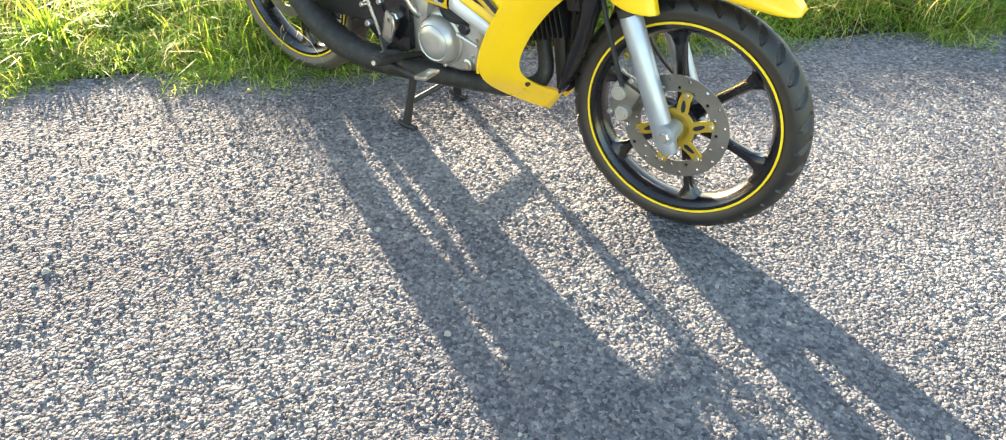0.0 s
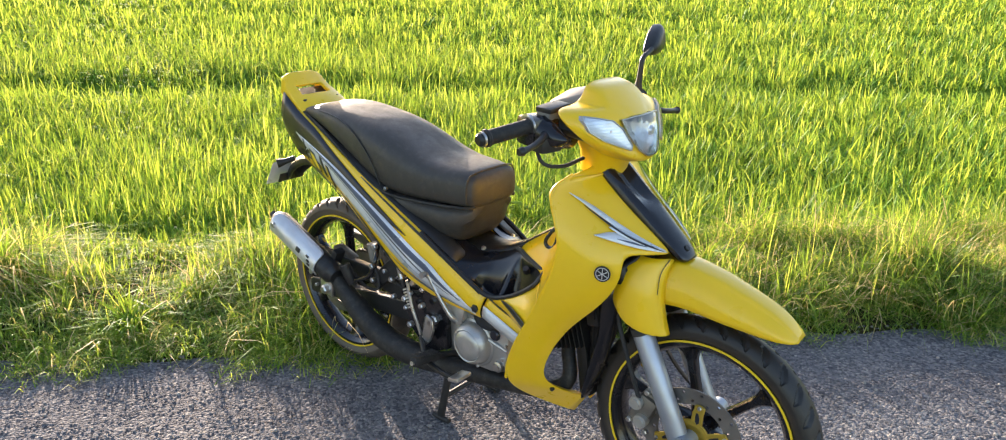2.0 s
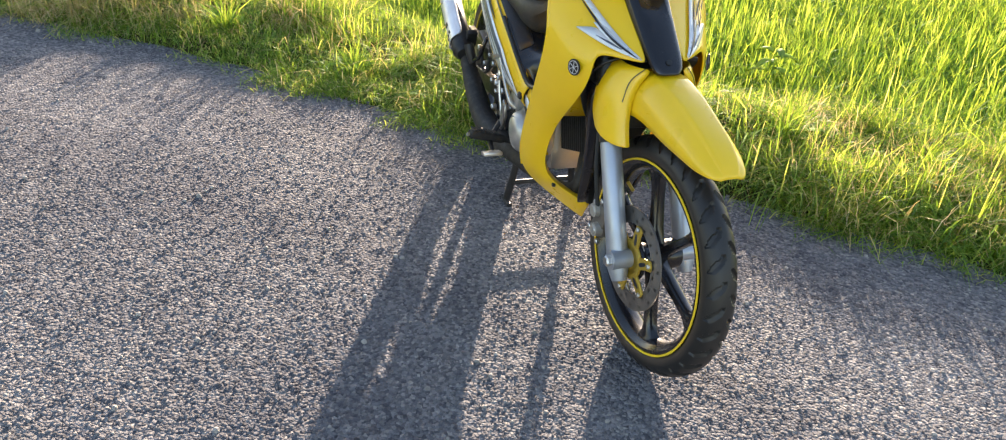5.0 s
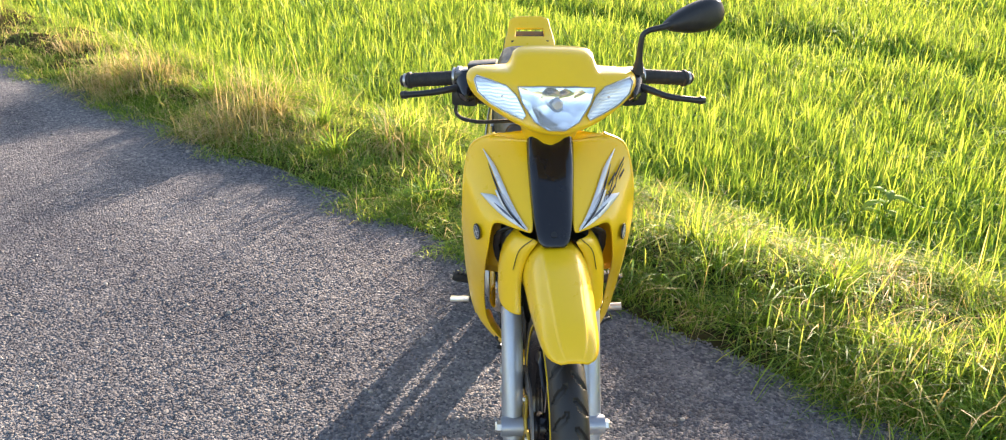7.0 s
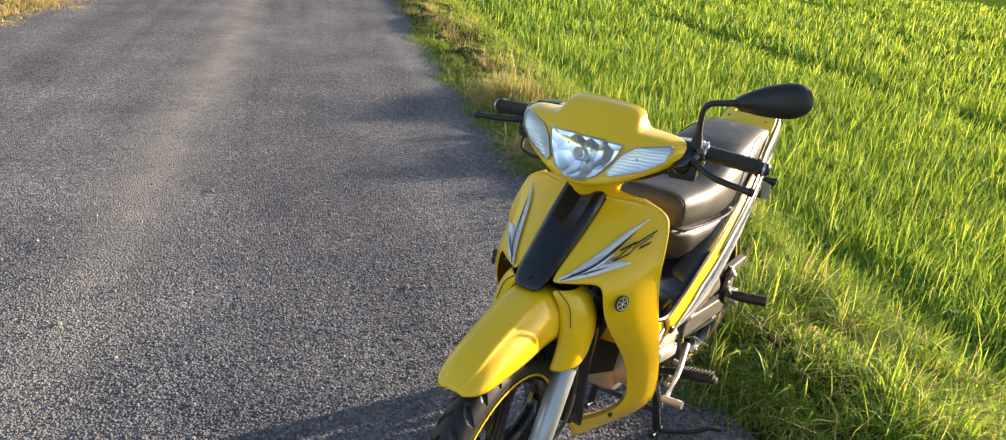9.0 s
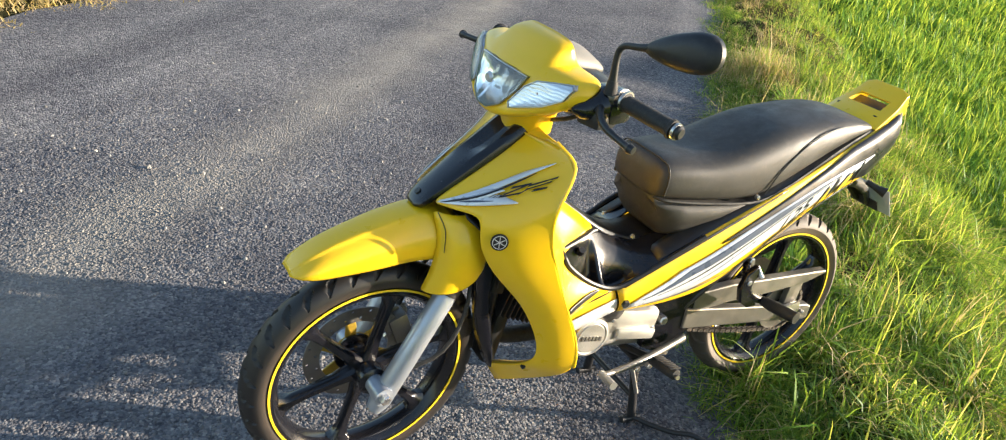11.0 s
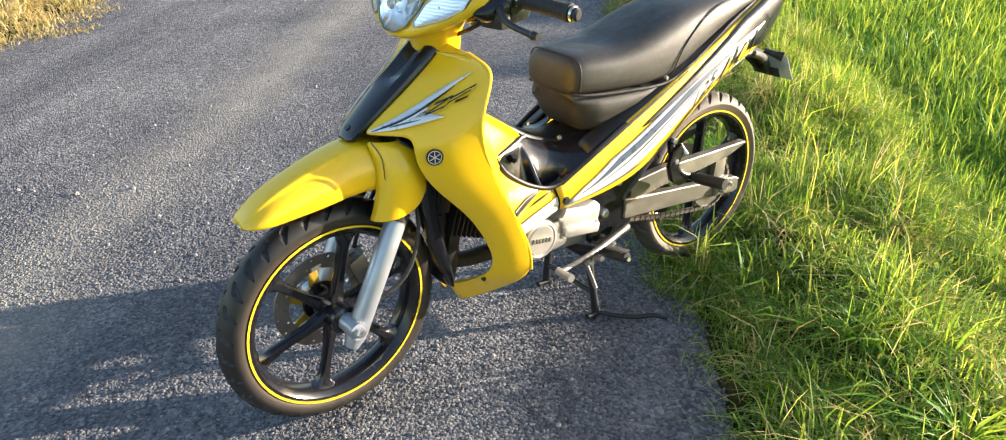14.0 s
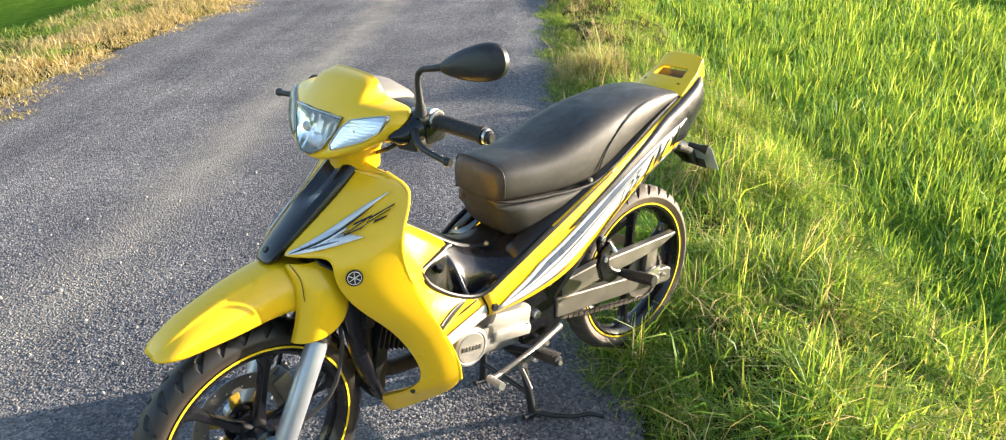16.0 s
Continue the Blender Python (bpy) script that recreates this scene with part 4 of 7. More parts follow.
tube("speedometer_cable", [(0.59, 0.075, 0.30), (0.48, 0.105, 0.36), (0.425, 0.095, 0.46), (0.405, 0.06, 0.58), (0.36, 0.04, 0.72)], 0.005, RUBBER, bike, "black cable", n=8, steps=16)

# ---- front mudguard ----
def mudguard():
    prof = spline([(0.799, 0.576), (0.771, 0.599), (0.722, 0.625), (0.653, 0.649), (0.583, 0.673), (0.52, 0.685), (0.45, 0.670)], 13)
    half = np.interp(np.linspace(0, 1, 13), [0, 0.08, 0.25, 0.6, 1], [0.024, 0.042, 0.056, 0.068, 0.072])
    drop = np.interp(np.linspace(0, 1, 13), [0, 0.1, 0.3, 0.55, 0.8, 1], [0.004, 0.017, 0.046, 0.074, 0.094, 0.098])
    rows = []
    for k, ((x, z), h, dr) in enumerate(zip(prof, half, drop)):
        up = (0.0, 0.003, 0.005, 0.006, 0.006, 0.006, 0.006, 0.0055, 0.001, 0.0, 0.0, 0.0, 0.0)[k]
        side = ((1.0, 1.0, 0), (1.0, 0.72, 0), (0.92, 0.42, 0), (0.70, 0.17, 0), (0.55, 0.07, 0), (0.51, 0.05, 0.85), (0.47, 0.03, 1))
        rows.append([(x, -h * f, z - dr * g + up * q) for f, g, q in side] + [(x, 0, z + dr * 0.02 + up)] + [(x, h * f, z - dr * g + up * q) for f, g, q in side[::-1]])
    ob = sheet("front_mudguard", rows, YELLOW, bike, "yellow front mudguard with raised centre ridge", 0.003)
    for sg in (-1, 1):
        rows = []
        for z, xf, xr, y, rise in ((0.690, 0.500, 0.402, 0.080, 0.0), (0.66, 0.493, 0.390, 0.107, 0.003), (0.615, 0.496, 0.386, 0.119, 0.008), (0.575, 0.505, 0.386, 0.122, 0.018), (0.543, 0.515, 0.392, 0.121, 0.030), (0.525, 0.5215, 0.398, 0.120, 0.039), (0.520, 0.524, 0.401, 0.119, 0.043)):
            rows.append([(xf + 0.012, sg * (y - 0.046), z), (xf, sg * (y - 0.020), z), (lerp(xf, xr, 0.25), sg * (y - 0.003), z + 0.08 * rise), (lerp(xf, xr, 0.5), sg * y, z + 0.18 * rise), (lerp(xf, xr, 0.8), sg * (y - 0.004), z + 0.45 * rise), (xr, sg * (y - 0.024), z + rise)])
        sheet("mudguard_wing", rows, YELLOW, ob, "yellow side wing over the fork", 0.003)
        tube("joint_gap", [(q[1][0] + 0.004, q[1][1] - sg * 0.007, q[1][2]) for q in rows[:3]], 0.00035, NAVY, ob, "dark joint between guard and wing", n=6, steps=12)
    tube("mudguard_bolt", [(0.522, 0, 0.69), (0.516, 0, 0.702)], [0.012, 0.008], STEEL, ob)
    return ob


mudguard()

# the fork stands turned a little to the left about the steering axis
STEER = Matrix.Translation((0.39, 0, 0.66)) @ Matrix.Rotation(radians(4.0), 4, Vector((-0.43, 0, 0.90))) @ Matrix.Translation((-0.39, 0, -0.66))
for ob in list(bike.children):
    if ob.name.split(".")[0] in ("front_wheel", "fork_leg", "axle", "brake_caliper", "brake_hose", "speedometer_cable", "front_mudguard", "lower_clamp"):
        ob.matrix_basis = STEER @ ob.matrix_basis

# ---- front cowling (leg shields) ----
SHIELD = [  # front edge (x, y, z) and rear edge, from the shoulders down to the arch
    ((0.296, 0.054, 0.868), (0.288, 0.130, 0.856)),
    ((0.326, 0.053, 0.838), (0.271, 0.174, 0.832)),
    ((0.394, 0.049, 0.785), (0.276, 0.190, 0.806)),
    ((0.461, 0.045, 0.738), (0.300, 0.200, 0.756)),
    ((0.508, 0.042, 0.705), (0.311, 0.202, 0.712)),
]
BULGE = (0.004, 0.004, 0.006, 0.013, 0.025)
LOWER = [
    ((0.436, 0.128, 0.706), (0.311, 0.202, 0.712)),
    ((0.444, 0.138, 0.655), (0.304, 0.204, 0.655)),
    ((0.412, 0.147, 0.592), (0.282, 0.204, 0.600)),
    ((0.366, 0.151, 0.540), (0.256, 0.203, 0.540)),
    ((0.320, 0.153, 0.490), (0.228, 0.201, 0.482)),
    ((0.279, 0.154, 0.422), (0.196, 0.197, 0.420)),
    ((0.252, 0.152, 0.358), (0.170, 0.191, 0.352)),
    ((0.250, 0.142, 0.314), (0.158, 0.180, 0.300)),
    ((0.274, 0.112, 0.286), (0.170, 0.155, 0.262)),
    ((0.290, 0.074, 0.262), (0.212, 0.100, 0.222)),
    ((0.312, 0.036, 0.246), (0.276, 0.036, 0.184)),
]


def shield_point(f, r, t, sg, bulge):
    p = [lerp(a, b, t) for a, b in zip(f, r)]
    p[1] += bulge * math.sin(math.pi * t ** 0.8)
    return (p[0] + 0.35 * bulge * math.sin(math.pi * t), sg * p[1], p[2])


def cowling(sg):
    # shoulder and lower shield are one skin; the shoulder's lower edge is free only over the wheel arch
    verts, faces = [], []
    ts = (0, 0.05, 0.22, 0.42, 0.455, 0.58, 0.76, 0.95, 1.0)
    for (f, r), b in zip(SHIELD, BULGE):
        verts += [shield_point(f, r, t, sg, b) for t in ts]
    k = len(ts)
    for i in range(4):
        for j in range(k - 1):
            faces.append((i * k + j, i * k + j + 1, (i + 1) * k + j + 1, (i + 1) * k + j))
    last = [4 * k + j for j in range(3, k)]
    for (f, r), b in zip(LOWER[1:], (0.012, 0.010, 0.009, 0.009, 0.009, 0.009, 0.008, 0.006, 0.005, 0.003)):
        row = []
        for t in ts[3:]:
            row.append(len(verts))
            verts.append(shield_point(f, r, (t - 0.42) / 0.58, sg, b))
        for j in range(len(row) - 1):
            faces.append((last[j], last[j + 1], row[j + 1], row[j]))
        last = row
    body = from_lists("leg_shield", verts, faces, YELLOW, bike, "yellow front cowling leg shield")
    sub = body.modifiers.new("smooth", "SUBSURF")
    sub.levels = sub.render_levels = 2
    so = body.modifiers.new("thick", "SOLIDIFY")
    so.thickness, so.offset = 0.003, -1.0
    # rolled rear lip
    edge = [(r[0] - 0.002, sg * (r[1] - 0.004), r[2]) for f, r in SHIELD + LOWER[1:8]]
    tube("shield_lip", edge, 0.0045, YELLOW, body, n=8, steps=30)

    # decals lie 1.5 mm proud of the shoulder
    def on_shoulder(t, v):
        i = min(int(v * 4), 3)
        a = [lerp(p, q, v * 4 - i) for p, q in zip(SHIELD[i][0], SHIELD[i + 1][0])]
        b = [lerp(p, q, v * 4 - i) for p, q in zip(SHIELD[i][1], SHIELD[i + 1][1])]
        p = shield_point(a, b, t, 1, lerp(BULGE[i], BULGE[i + 1], v * 4 - i))
        return (p[0] + 0.0035, sg * (p[1] + 0.0035), p[2] + 0.002)

    def patch(name, outline_lo, outline_hi, mat, label, lift=0.0):
        """A filled decal between two lines of (t, v)."""
        lo, hi = spline(outline_lo, 13), spline(outline_hi, 13)
        rows = [[tuple(np.array(on_shoulder(*lerp(a, b, q))) + (lift, sg * lift, 0)) for q in (0, 0.5, 1.0)] for a, b in zip(lo, hi)]
        sheet(name, rows, mat, body, label, 0.0006, 0, 0)

    patch("shoulder_decal", [(0.03, 0.985), (0.22, 0.93), (0.40, 0.87), (0.62, 0.80)], [(0.03, 0.975), (0.22, 0.84), (0.40, 0.74), (0.62, 0.79)], WHITE, "white flash decal")
    patch("shoulder_decal", [(0.03, 0.965), (0.22, 0.80), (0.44, 0.60), (0.74, 0.345)], [(0.03, 0.955), (0.20, 0.73), (0.44, 0.51), (0.74, 0.335)], WHITE, "white flash decal")
    patch("shoulder_decal", [(0.04, 0.975), (0.18, 0.89), (0.30, 0.80), (0.42, 0.70)], [(0.04, 0.960), (0.18, 0.78), (0.30, 0.70), (0.42, 0.69)], WHITE, "white ground between the flashes", 0.0002)
    patch("shoulder_decal", [(0.05, 0.972), (0.20, 0.862), (0.34, 0.735), (0.58, 0.505)], [(0.05, 0.962), (0.20, 0.808), (0.34, 0.690), (0.58, 0.495)], NAVY, "dark streak between the flashes", 0.0006)
    patch("shoulder_decal", [(0.10, 0.905), (0.24, 0.79), (0.38, 0.665)], [(0.10, 0.895), (0.24, 0.772), (0.38, 0.66)], GREYD, "blue-grey streak", 0.0010)
    patch("shoulder_decal", [(0.16, 0.905), (0.26, 0.87), (0.40, 0.815)], [(0.16, 0.897), (0.26, 0.845), (0.40, 0.81)], INK, "thin blue streak", 0.0008)
    if sg > 0:
        # model figures, then the maker's mark drawn as plain slanted strokes
        on = lambda a, b: (0.33 + a + 0.30 * b, 0.790 - 0.33 * a - b)
        vs, fs = lettering("125", 1.0, 0.2)
        wide = max(v[0] for v in vs)
        from_lists("figures", [tuple(np.array(on_shoulder(*on(0.10 * v[0] / wide, 0.072 * v[1]))) + (0.0016, 0.0016, 0)) for v in vs], fs, NAVY, body, "small dark figures 125", smooth=False)
        for a0, a1, b0, b1, b2, b3, mat, lift in ((0.10, 0.25, 0.085, 0.100, 0.110, 0.124, NAVY, 0.0016), (0.10, 0.22, 0.010, 0.090, 0.036, 0.116, NAVY, 0.0016), (0.09, 0.24, -0.004, 0.012, 0.016, 0.030, NAVY, 0.0016),
                                                  (0.24, 0.47, 0.080, 0.118, 0.104, 0.140, NAVY, 0.0016), (0.25, 0.44, 0.045, 0.085, 0.064, 0.104, NAVY, 0.0016), (0.26, 0.42, 0.066, 0.102, 0.078, 0.116, STRIPE, 0.0020), (0.33, 0.45, 0.012, 0.020, 0.042, 0.040, NAVY, 0.0016), (0.23, 0.28, -0.004, 0.060, 0.020, 0.085, NAVY, 0.0016)):
            patch("lettering_bar", [on(a0, b0), on(a1, b1)], [on(a0, b2), on(a1, b3)], mat, "dark slanted mark", lift)
    # lip turned in along the foot
    lip = [[(f[0], sg * f[1], f[2]), (f[0] - 0.012, sg * (f[1] - 0.004), f[2] + 0.003), (f[0] - 0.030, sg * (f[1] - 0.014), f[2] - 0.006)] for f, r in LOWER[6:]]
    sheet("foot_lip", lip, YELLOW, body, "", 0.0025)
    # round emblem
    bx, by, bz = 0.409, 0.168, 0.661
    c = Vector((bx - 0.0008, sg * (by - 0.0028), bz + 0.003))
    nrm = Vector((0.40, sg * 1.0, 0.02)).normalized()
    q = nrm.to_track_quat("Z", "Y").to_matrix().to_4x4()

    def disc(name, r0, r1, h, mat, label=""):
        bm = bmesh.new()
        n = 28
        vs = []
        for r, z in ((r1, 0), (r1, h), (r0, h), (r0, 0)):
            vs.append([bm.verts.new((r * math.cos(a), r * math.sin(a), z)) for a in np.linspace(0, 2 * math.pi, n, endpoint=False)])
        for k in range(3):
            for j in range(n):
                bm.faces.new((vs[k][j], vs[k][(j + 1) % n], vs[k + 1][(j + 1) % n], vs[k + 1][j]))
        bmesh.ops.transform(bm, matrix=Matrix.Translation(c) @ q, verts=bm.verts)
        return part(name, bm, mat, body, label)

    disc("emblem", 0.0005, 0.0185, 0.003, NAVY, "round black emblem with silver ring")
    disc("emblem_ring", 0.0137, 0.0152, 0.0036, WHITE, "silver emblem ring")
    for k in range(3):
        bm = box_bm((0.025, 0.0017, 0.0008), (0, 0, 0.0033), (0, 0, 30 + 60 * k), 0)
        bmesh.ops.transform(bm, matrix=Matrix.Translation(c) @ q, verts=bm.verts)
        part("emblem_bar", bm, WHITE, body)
    for x, y, z in ((0.278, 0.037, 0.212), (0.262, 0.118, 0.285)):
        bolt("cowl_screw", (x, sg * (y + 0.004), z), sg, SATIN, body, 0.006, 0.004)
    return body


for sg in (-1, 1):
    cowling(sg)

# yellow inner panel that closes the cowling towards the rider
rows = []
for f, r in SHIELD + LOWER[1:5]:
    x, y, z = r
    rows.append([(x, -y + 0.004, z), (x + 0.022, -y * 0.75, z - 0.004), (x + 0.034, -y * 0.4, z - 0.006), (x + 0.036, 0, z - 0.006), (x + 0.034, y * 0.4, z - 0.006), (x + 0.022, y * 0.75, z - 0.004), (x, y - 0.004, z)])
sheet("inner_shield", rows, YELLOW, bike, "yellow inner panel of the leg shields", 0.003)

# black centre panel down the nose
rows = []
# the upper half is dished between two lobes, the lower half is crowned
for x, z, h, c, b in ((0.320, 0.872, 0.046, -0.010, 0.020), (0.339, 0.858, 0.053, -0.014, 0.027), (0.370, 0.832, 0.054, -0.015, 0.032), (0.398, 0.808, 0.0525, -0.011, 0.028), (0.415, 0.793, 0.0515, 0.000, 0.025),
                      (0.432, 0.778, 0.050, 0.006, 0.022), (0.485, 0.730, 0.045, 0.008, 0.010), (0.514, 0.704, 0.040, 0.008, 0.002), (0.528, 0.689, 0.034, 0.007, 0.0), (0.533, 0.682, 0.024, 0.006, 0.0)):
    half = [(x - 0.010 - b, h, z), (x + 0.004 - 0.7 * b, h * 0.95, z + 0.004), (x + 0.006 - 0.1 * b, h * 0.66, z + 0.006)]
    rows.append([(p, -q, r) for p, q, r in half] + [(x + c, 0, z + c)] + half[::-1])
nose = sheet("nose_panel", rows, BLACK, bike, "gloss black centre panel of the cowling", 0.004)
for x, z in ((0.5205, 0.7080), (0.3805, 0.7985)):
    tube("panel_screw", [(x - 0.004, 0, z - 0.004), (x + 0.0035, 0, z + 0.0035)], [0.008, 0.007], SATIN, nose)

# dark inner parts behind the front wheel
rows = []
for x, z, h in ((0.44, 0.70, 0.115), (0.375, 0.66, 0.13), (0.335, 0.58, 0.135), (0.315, 0.50, 0.085), (0.30, 0.42, 0.055), (0.30, 0.36, 0.050)):
    rows.append([(x + 0.03, -h, z), (x, -h * 0.6, z), (x - 0.01, 0, z), (x, h * 0.6, z), (x + 0.03, h, z)])
sheet("inner_fender", rows, PLASTIC, bike, "black plastic inner fender", 0.004)
for sg in (-1, 1):
    rows = []
    for z, xf, xr, y in ((0.62, 0.430, 0.350, 0.118), (0.52, 0.409, 0.374, 0.108), (0.43, 0.396, 0.354, 0.096), (0.345, 0.369, 0.328, 0.086), (0.285, 0.340, 0.316, 0.080), (0.262, 0.328, 0.316, 0.076)):
        rows.append([(xf, sg * (y - 0.022), z), (lerp(xf, xr, 0.35), sg * y, z), (lerp(xf, xr, 0.8), sg * y, z), (xr, sg * (y - 0.012), z)])
    sheet("air_duct", rows, BLACK, bike, "black air duct tongue", 0.006)

# added block: keeps the space between the shield feet dark, hides the far foot
part("dark_filler_block", box_bm((0.035, 0.10, 0.17), (0.300, 0, 0.335), (0, -10, 0), 0.012), PLASTIC, bike, "black block added to keep the space before the engine dark")

# ---- headlamp cowl ----
def face_x(y, z):
    x = 0.402 - 0.35 * (min(z, 0.988) - 0.90) - 1.7 * y * y
    if z > 0.988:
        x -= (z - 0.988) * 1.05
    if z < 0.90:
        x -= (0.90 - z) * 0.7
    return x


OUT = [(0.0, 1.054), (0.05, 1.0535), (0.078, 1.050), (0.090, 1.040), (0.095, 1.022), (0.103, 1.012), (0.125, 1.010), (0.158, 1.009), (0.186, 1.003), (0.196, 0.985), (0.180, 0.955), (0.145, 0.932), (0.105, 0.912), (0.062, 0.892), (0.025, 0.882), (0.0, 0.880)]


def headlamp_cowl():
    loop = OUT + [(-y, z) for y, z in OUT[-2:0:-1]]
    cy, cz = 0.0, 0.955
    rings = []
    for s in (0.12, 0.35, 0.6, 0.8, 0.93):
        rings.append([(face_x(lerp(cy, y, s), lerp(cz, z, s)), lerp(cy, y, s), lerp(cz, z, s)) for y, z in loop])
    # the flank's rear edge slants forwards below the grips
    rear_x = lambda z: float(np.interp(z, [0.88, 0.932, 0.955, 0.985, 1.003, 1.014, 1.03, 1.06], [0.315, 0.322, 0.312, 0.280, 0.258, 0.256, 0.268, 0.268]))
    for back, s in ((0.012, 0.985), (0.03, 1.0), (0.07, 1.0)):
        rings.append([(max(min(face_x(y, z), 0.385) - back, min(rear_x(z) + 0.006, face_x(y, z) - 0.006)), lerp(cy, y, s), lerp(cz, z, s)) for y, z in loop])
    # the visor over the instruments ends in a sharp, slightly raised edge
    rings.append([(min(rear_x(z), face_x(y, z) - 0.009), y * (0.97 if z > 1.012 else 0.985), z + 0.002 if z > 1.025 else lerp(cz, z, 0.97)) for y, z in loop])
    verts, faces = loft(rings, caps=False)
    faces.append(tuple(range(len(loop))))
    ob = from_lists("headlamp_cowl", verts, faces, YELLOW, bike, "yellow headlamp cowl")
    rear = set(range((len(rings) - 1) * len(loop), len(rings) * len(loop)))
    crease = ob.data.attributes.new("crease_edge", "FLOAT", "EDGE")
    for e in ob.data.edges:
        i, j = sorted(e.vertices)
        fold = j - i == len(loop) and i >= 4 * len(loop) and i % len(loop) in (3, 5, len(loop) - 3, len(loop) - 5)
        crease.data[e.index].value = 1.0 if set(e.vertices) <= rear else 0.75 if fold else 0.0
    sub = ob.modifiers.new("smooth", "SUBSURF")
    sub.levels = sub.render_levels = 2

    def lens(name, poly, mat_back, label, group):
        dense = []
        for i in range(len(poly)):
            a, b = poly[i], poly[(i + 1) % len(poly)]
            dense += [(lerp(a[0], b[0], k / 4), lerp(a[1], b[1], k / 4)) for k in range(4)]
        my, mz = sum(p[0] for p in dense) / len(dense), sum(p[1] for p in dense) / len(dense)

        def shell(nm, lift, dome, mat, par, lab):
            rg = []
            for s in (1.0, 0.93, 0.7, 0.35, 0.05):
                rg.append([(face_x(lerp(my, y, s), lerp(mz, z, s)) + lift + dome * (1 - s * s), lerp(my, y, s), lerp(mz, z, s)) for y, z in dense])
            first = [(p[0] - 0.02, p[1], p[2]) for p in rg[0]]
            v, f = loft([first] + rg, caps=False)
            f.append(tuple(range(5 * len(dense), 6 * len(dense))))
            return from_lists(nm, v, f, mat, par, lab)

        r = shell(name, 0.0045, -0.002, mat_back, ob, label)
        g = shell("lens_cover", 0.0075, 0.004, LENS, r, "clear lens")
        g.visible_shadow = False
        tube("lens_rim", [(face_x(y, z) + 0.006, y, z) for y, z in dense + dense[:1]], 0.0013, STEEL, r, n=6)
        return r

    main = [(-0.084, 0.986), (-0.04, 0.989), (0.04, 0.989), (0.084, 0.986), (0.074, 0.955), (0.048, 0.918), (0.018, 0.902), (-0.018, 0.902), (-0.048, 0.918), (-0.074, 0.955)]
    h = lens("headlamp", main, REFLECT, "clear headlamp with chrome reflector", "")
    lathe_pts = [(0.396, 0.0, 0.957), (0.402, 0.0, 0.957)]
    tube("bulb_cap", lathe_pts, [0.012, 0.008], SILVER, h, n=16)
    for sg in (-1, 1):
        ind = [(sg * 0.087, 0.968), (sg * 0.108, 0.986), (sg * 0.140, 0.993), (sg * 0.170, 0.998), (sg * 0.176, 0.990), (sg * 0.168, 0.966), (sg * 0.140, 0.946), (sg * 0.110, 0.934), (sg * 0.074, 0.921), (sg * 0.067, 0.930)]
        r = lens("indicator", ind, FLUTED, "clear front indicator", "")
        tube("bulb_cap", [(face_x(0.115, 0.962) - 0.004, sg * 0.115, 0.962), (face_x(0.115, 0.962) + 0.002, sg * 0.115, 0.962)], [0.0065, 0.0035], AMBER, r, n=12)
    # neck below the lamp
    rg = []
    for x, z, hx, hy in ((0.300, 0.925, 0.078, 0.098), (0.298, 0.896, 0.066, 0.080), (0.290, 0.872, 0.056, 0.066), (0.286, 0.846, 0.052, 0.060)):
        rg.append([(x + hx * math.cos(a), hy * math.sin(a), z) for a in np.linspace(0, 2 * math.pi, 20, endpoint=False)])
    from_lists("cowl_neck", *loft(rg), YELLOW, ob, "yellow neck below the headlamp")
    # instrument pod
    rg = []
    for x, z, hy, hz in ((0.275, 1.006, 0.080, 0.036), (0.24, 1.003, 0.080, 0.034), (0.19, 0.995, 0.074, 0.028), (0.158, 0.985, 0.06, 0.016)):
        rg.append([(x, hy * math.cos(a), z + hz * math.sin(a)) for a in np.linspace(0, 2 * math.pi, 24, endpoint=False)])
    from_lists("instrument_pod", *loft(rg), BEIGE, ob, "grey instrument pod")
    rg = []
    for x, z, hy, hz in ((0.300, 0.955, 0.150, 0.040), (0.23, 0.965, 0.17, 0.038), (0.19, 0.963, 0.16, 0.034), (0.165, 0.96, 0.12, 0.026)):
        rg.append([(x, hy * math.cos(a), z + hz * math.sin(a)) for a in np.linspace(0, 2 * math.pi, 24, endpoint=False)])
    from_lists("rear_cover", *loft(rg), SATIN, ob, "black cowl rear cover")
    return ob


headlamp_cowl().matrix_basis = STEER          # it turns with the bars

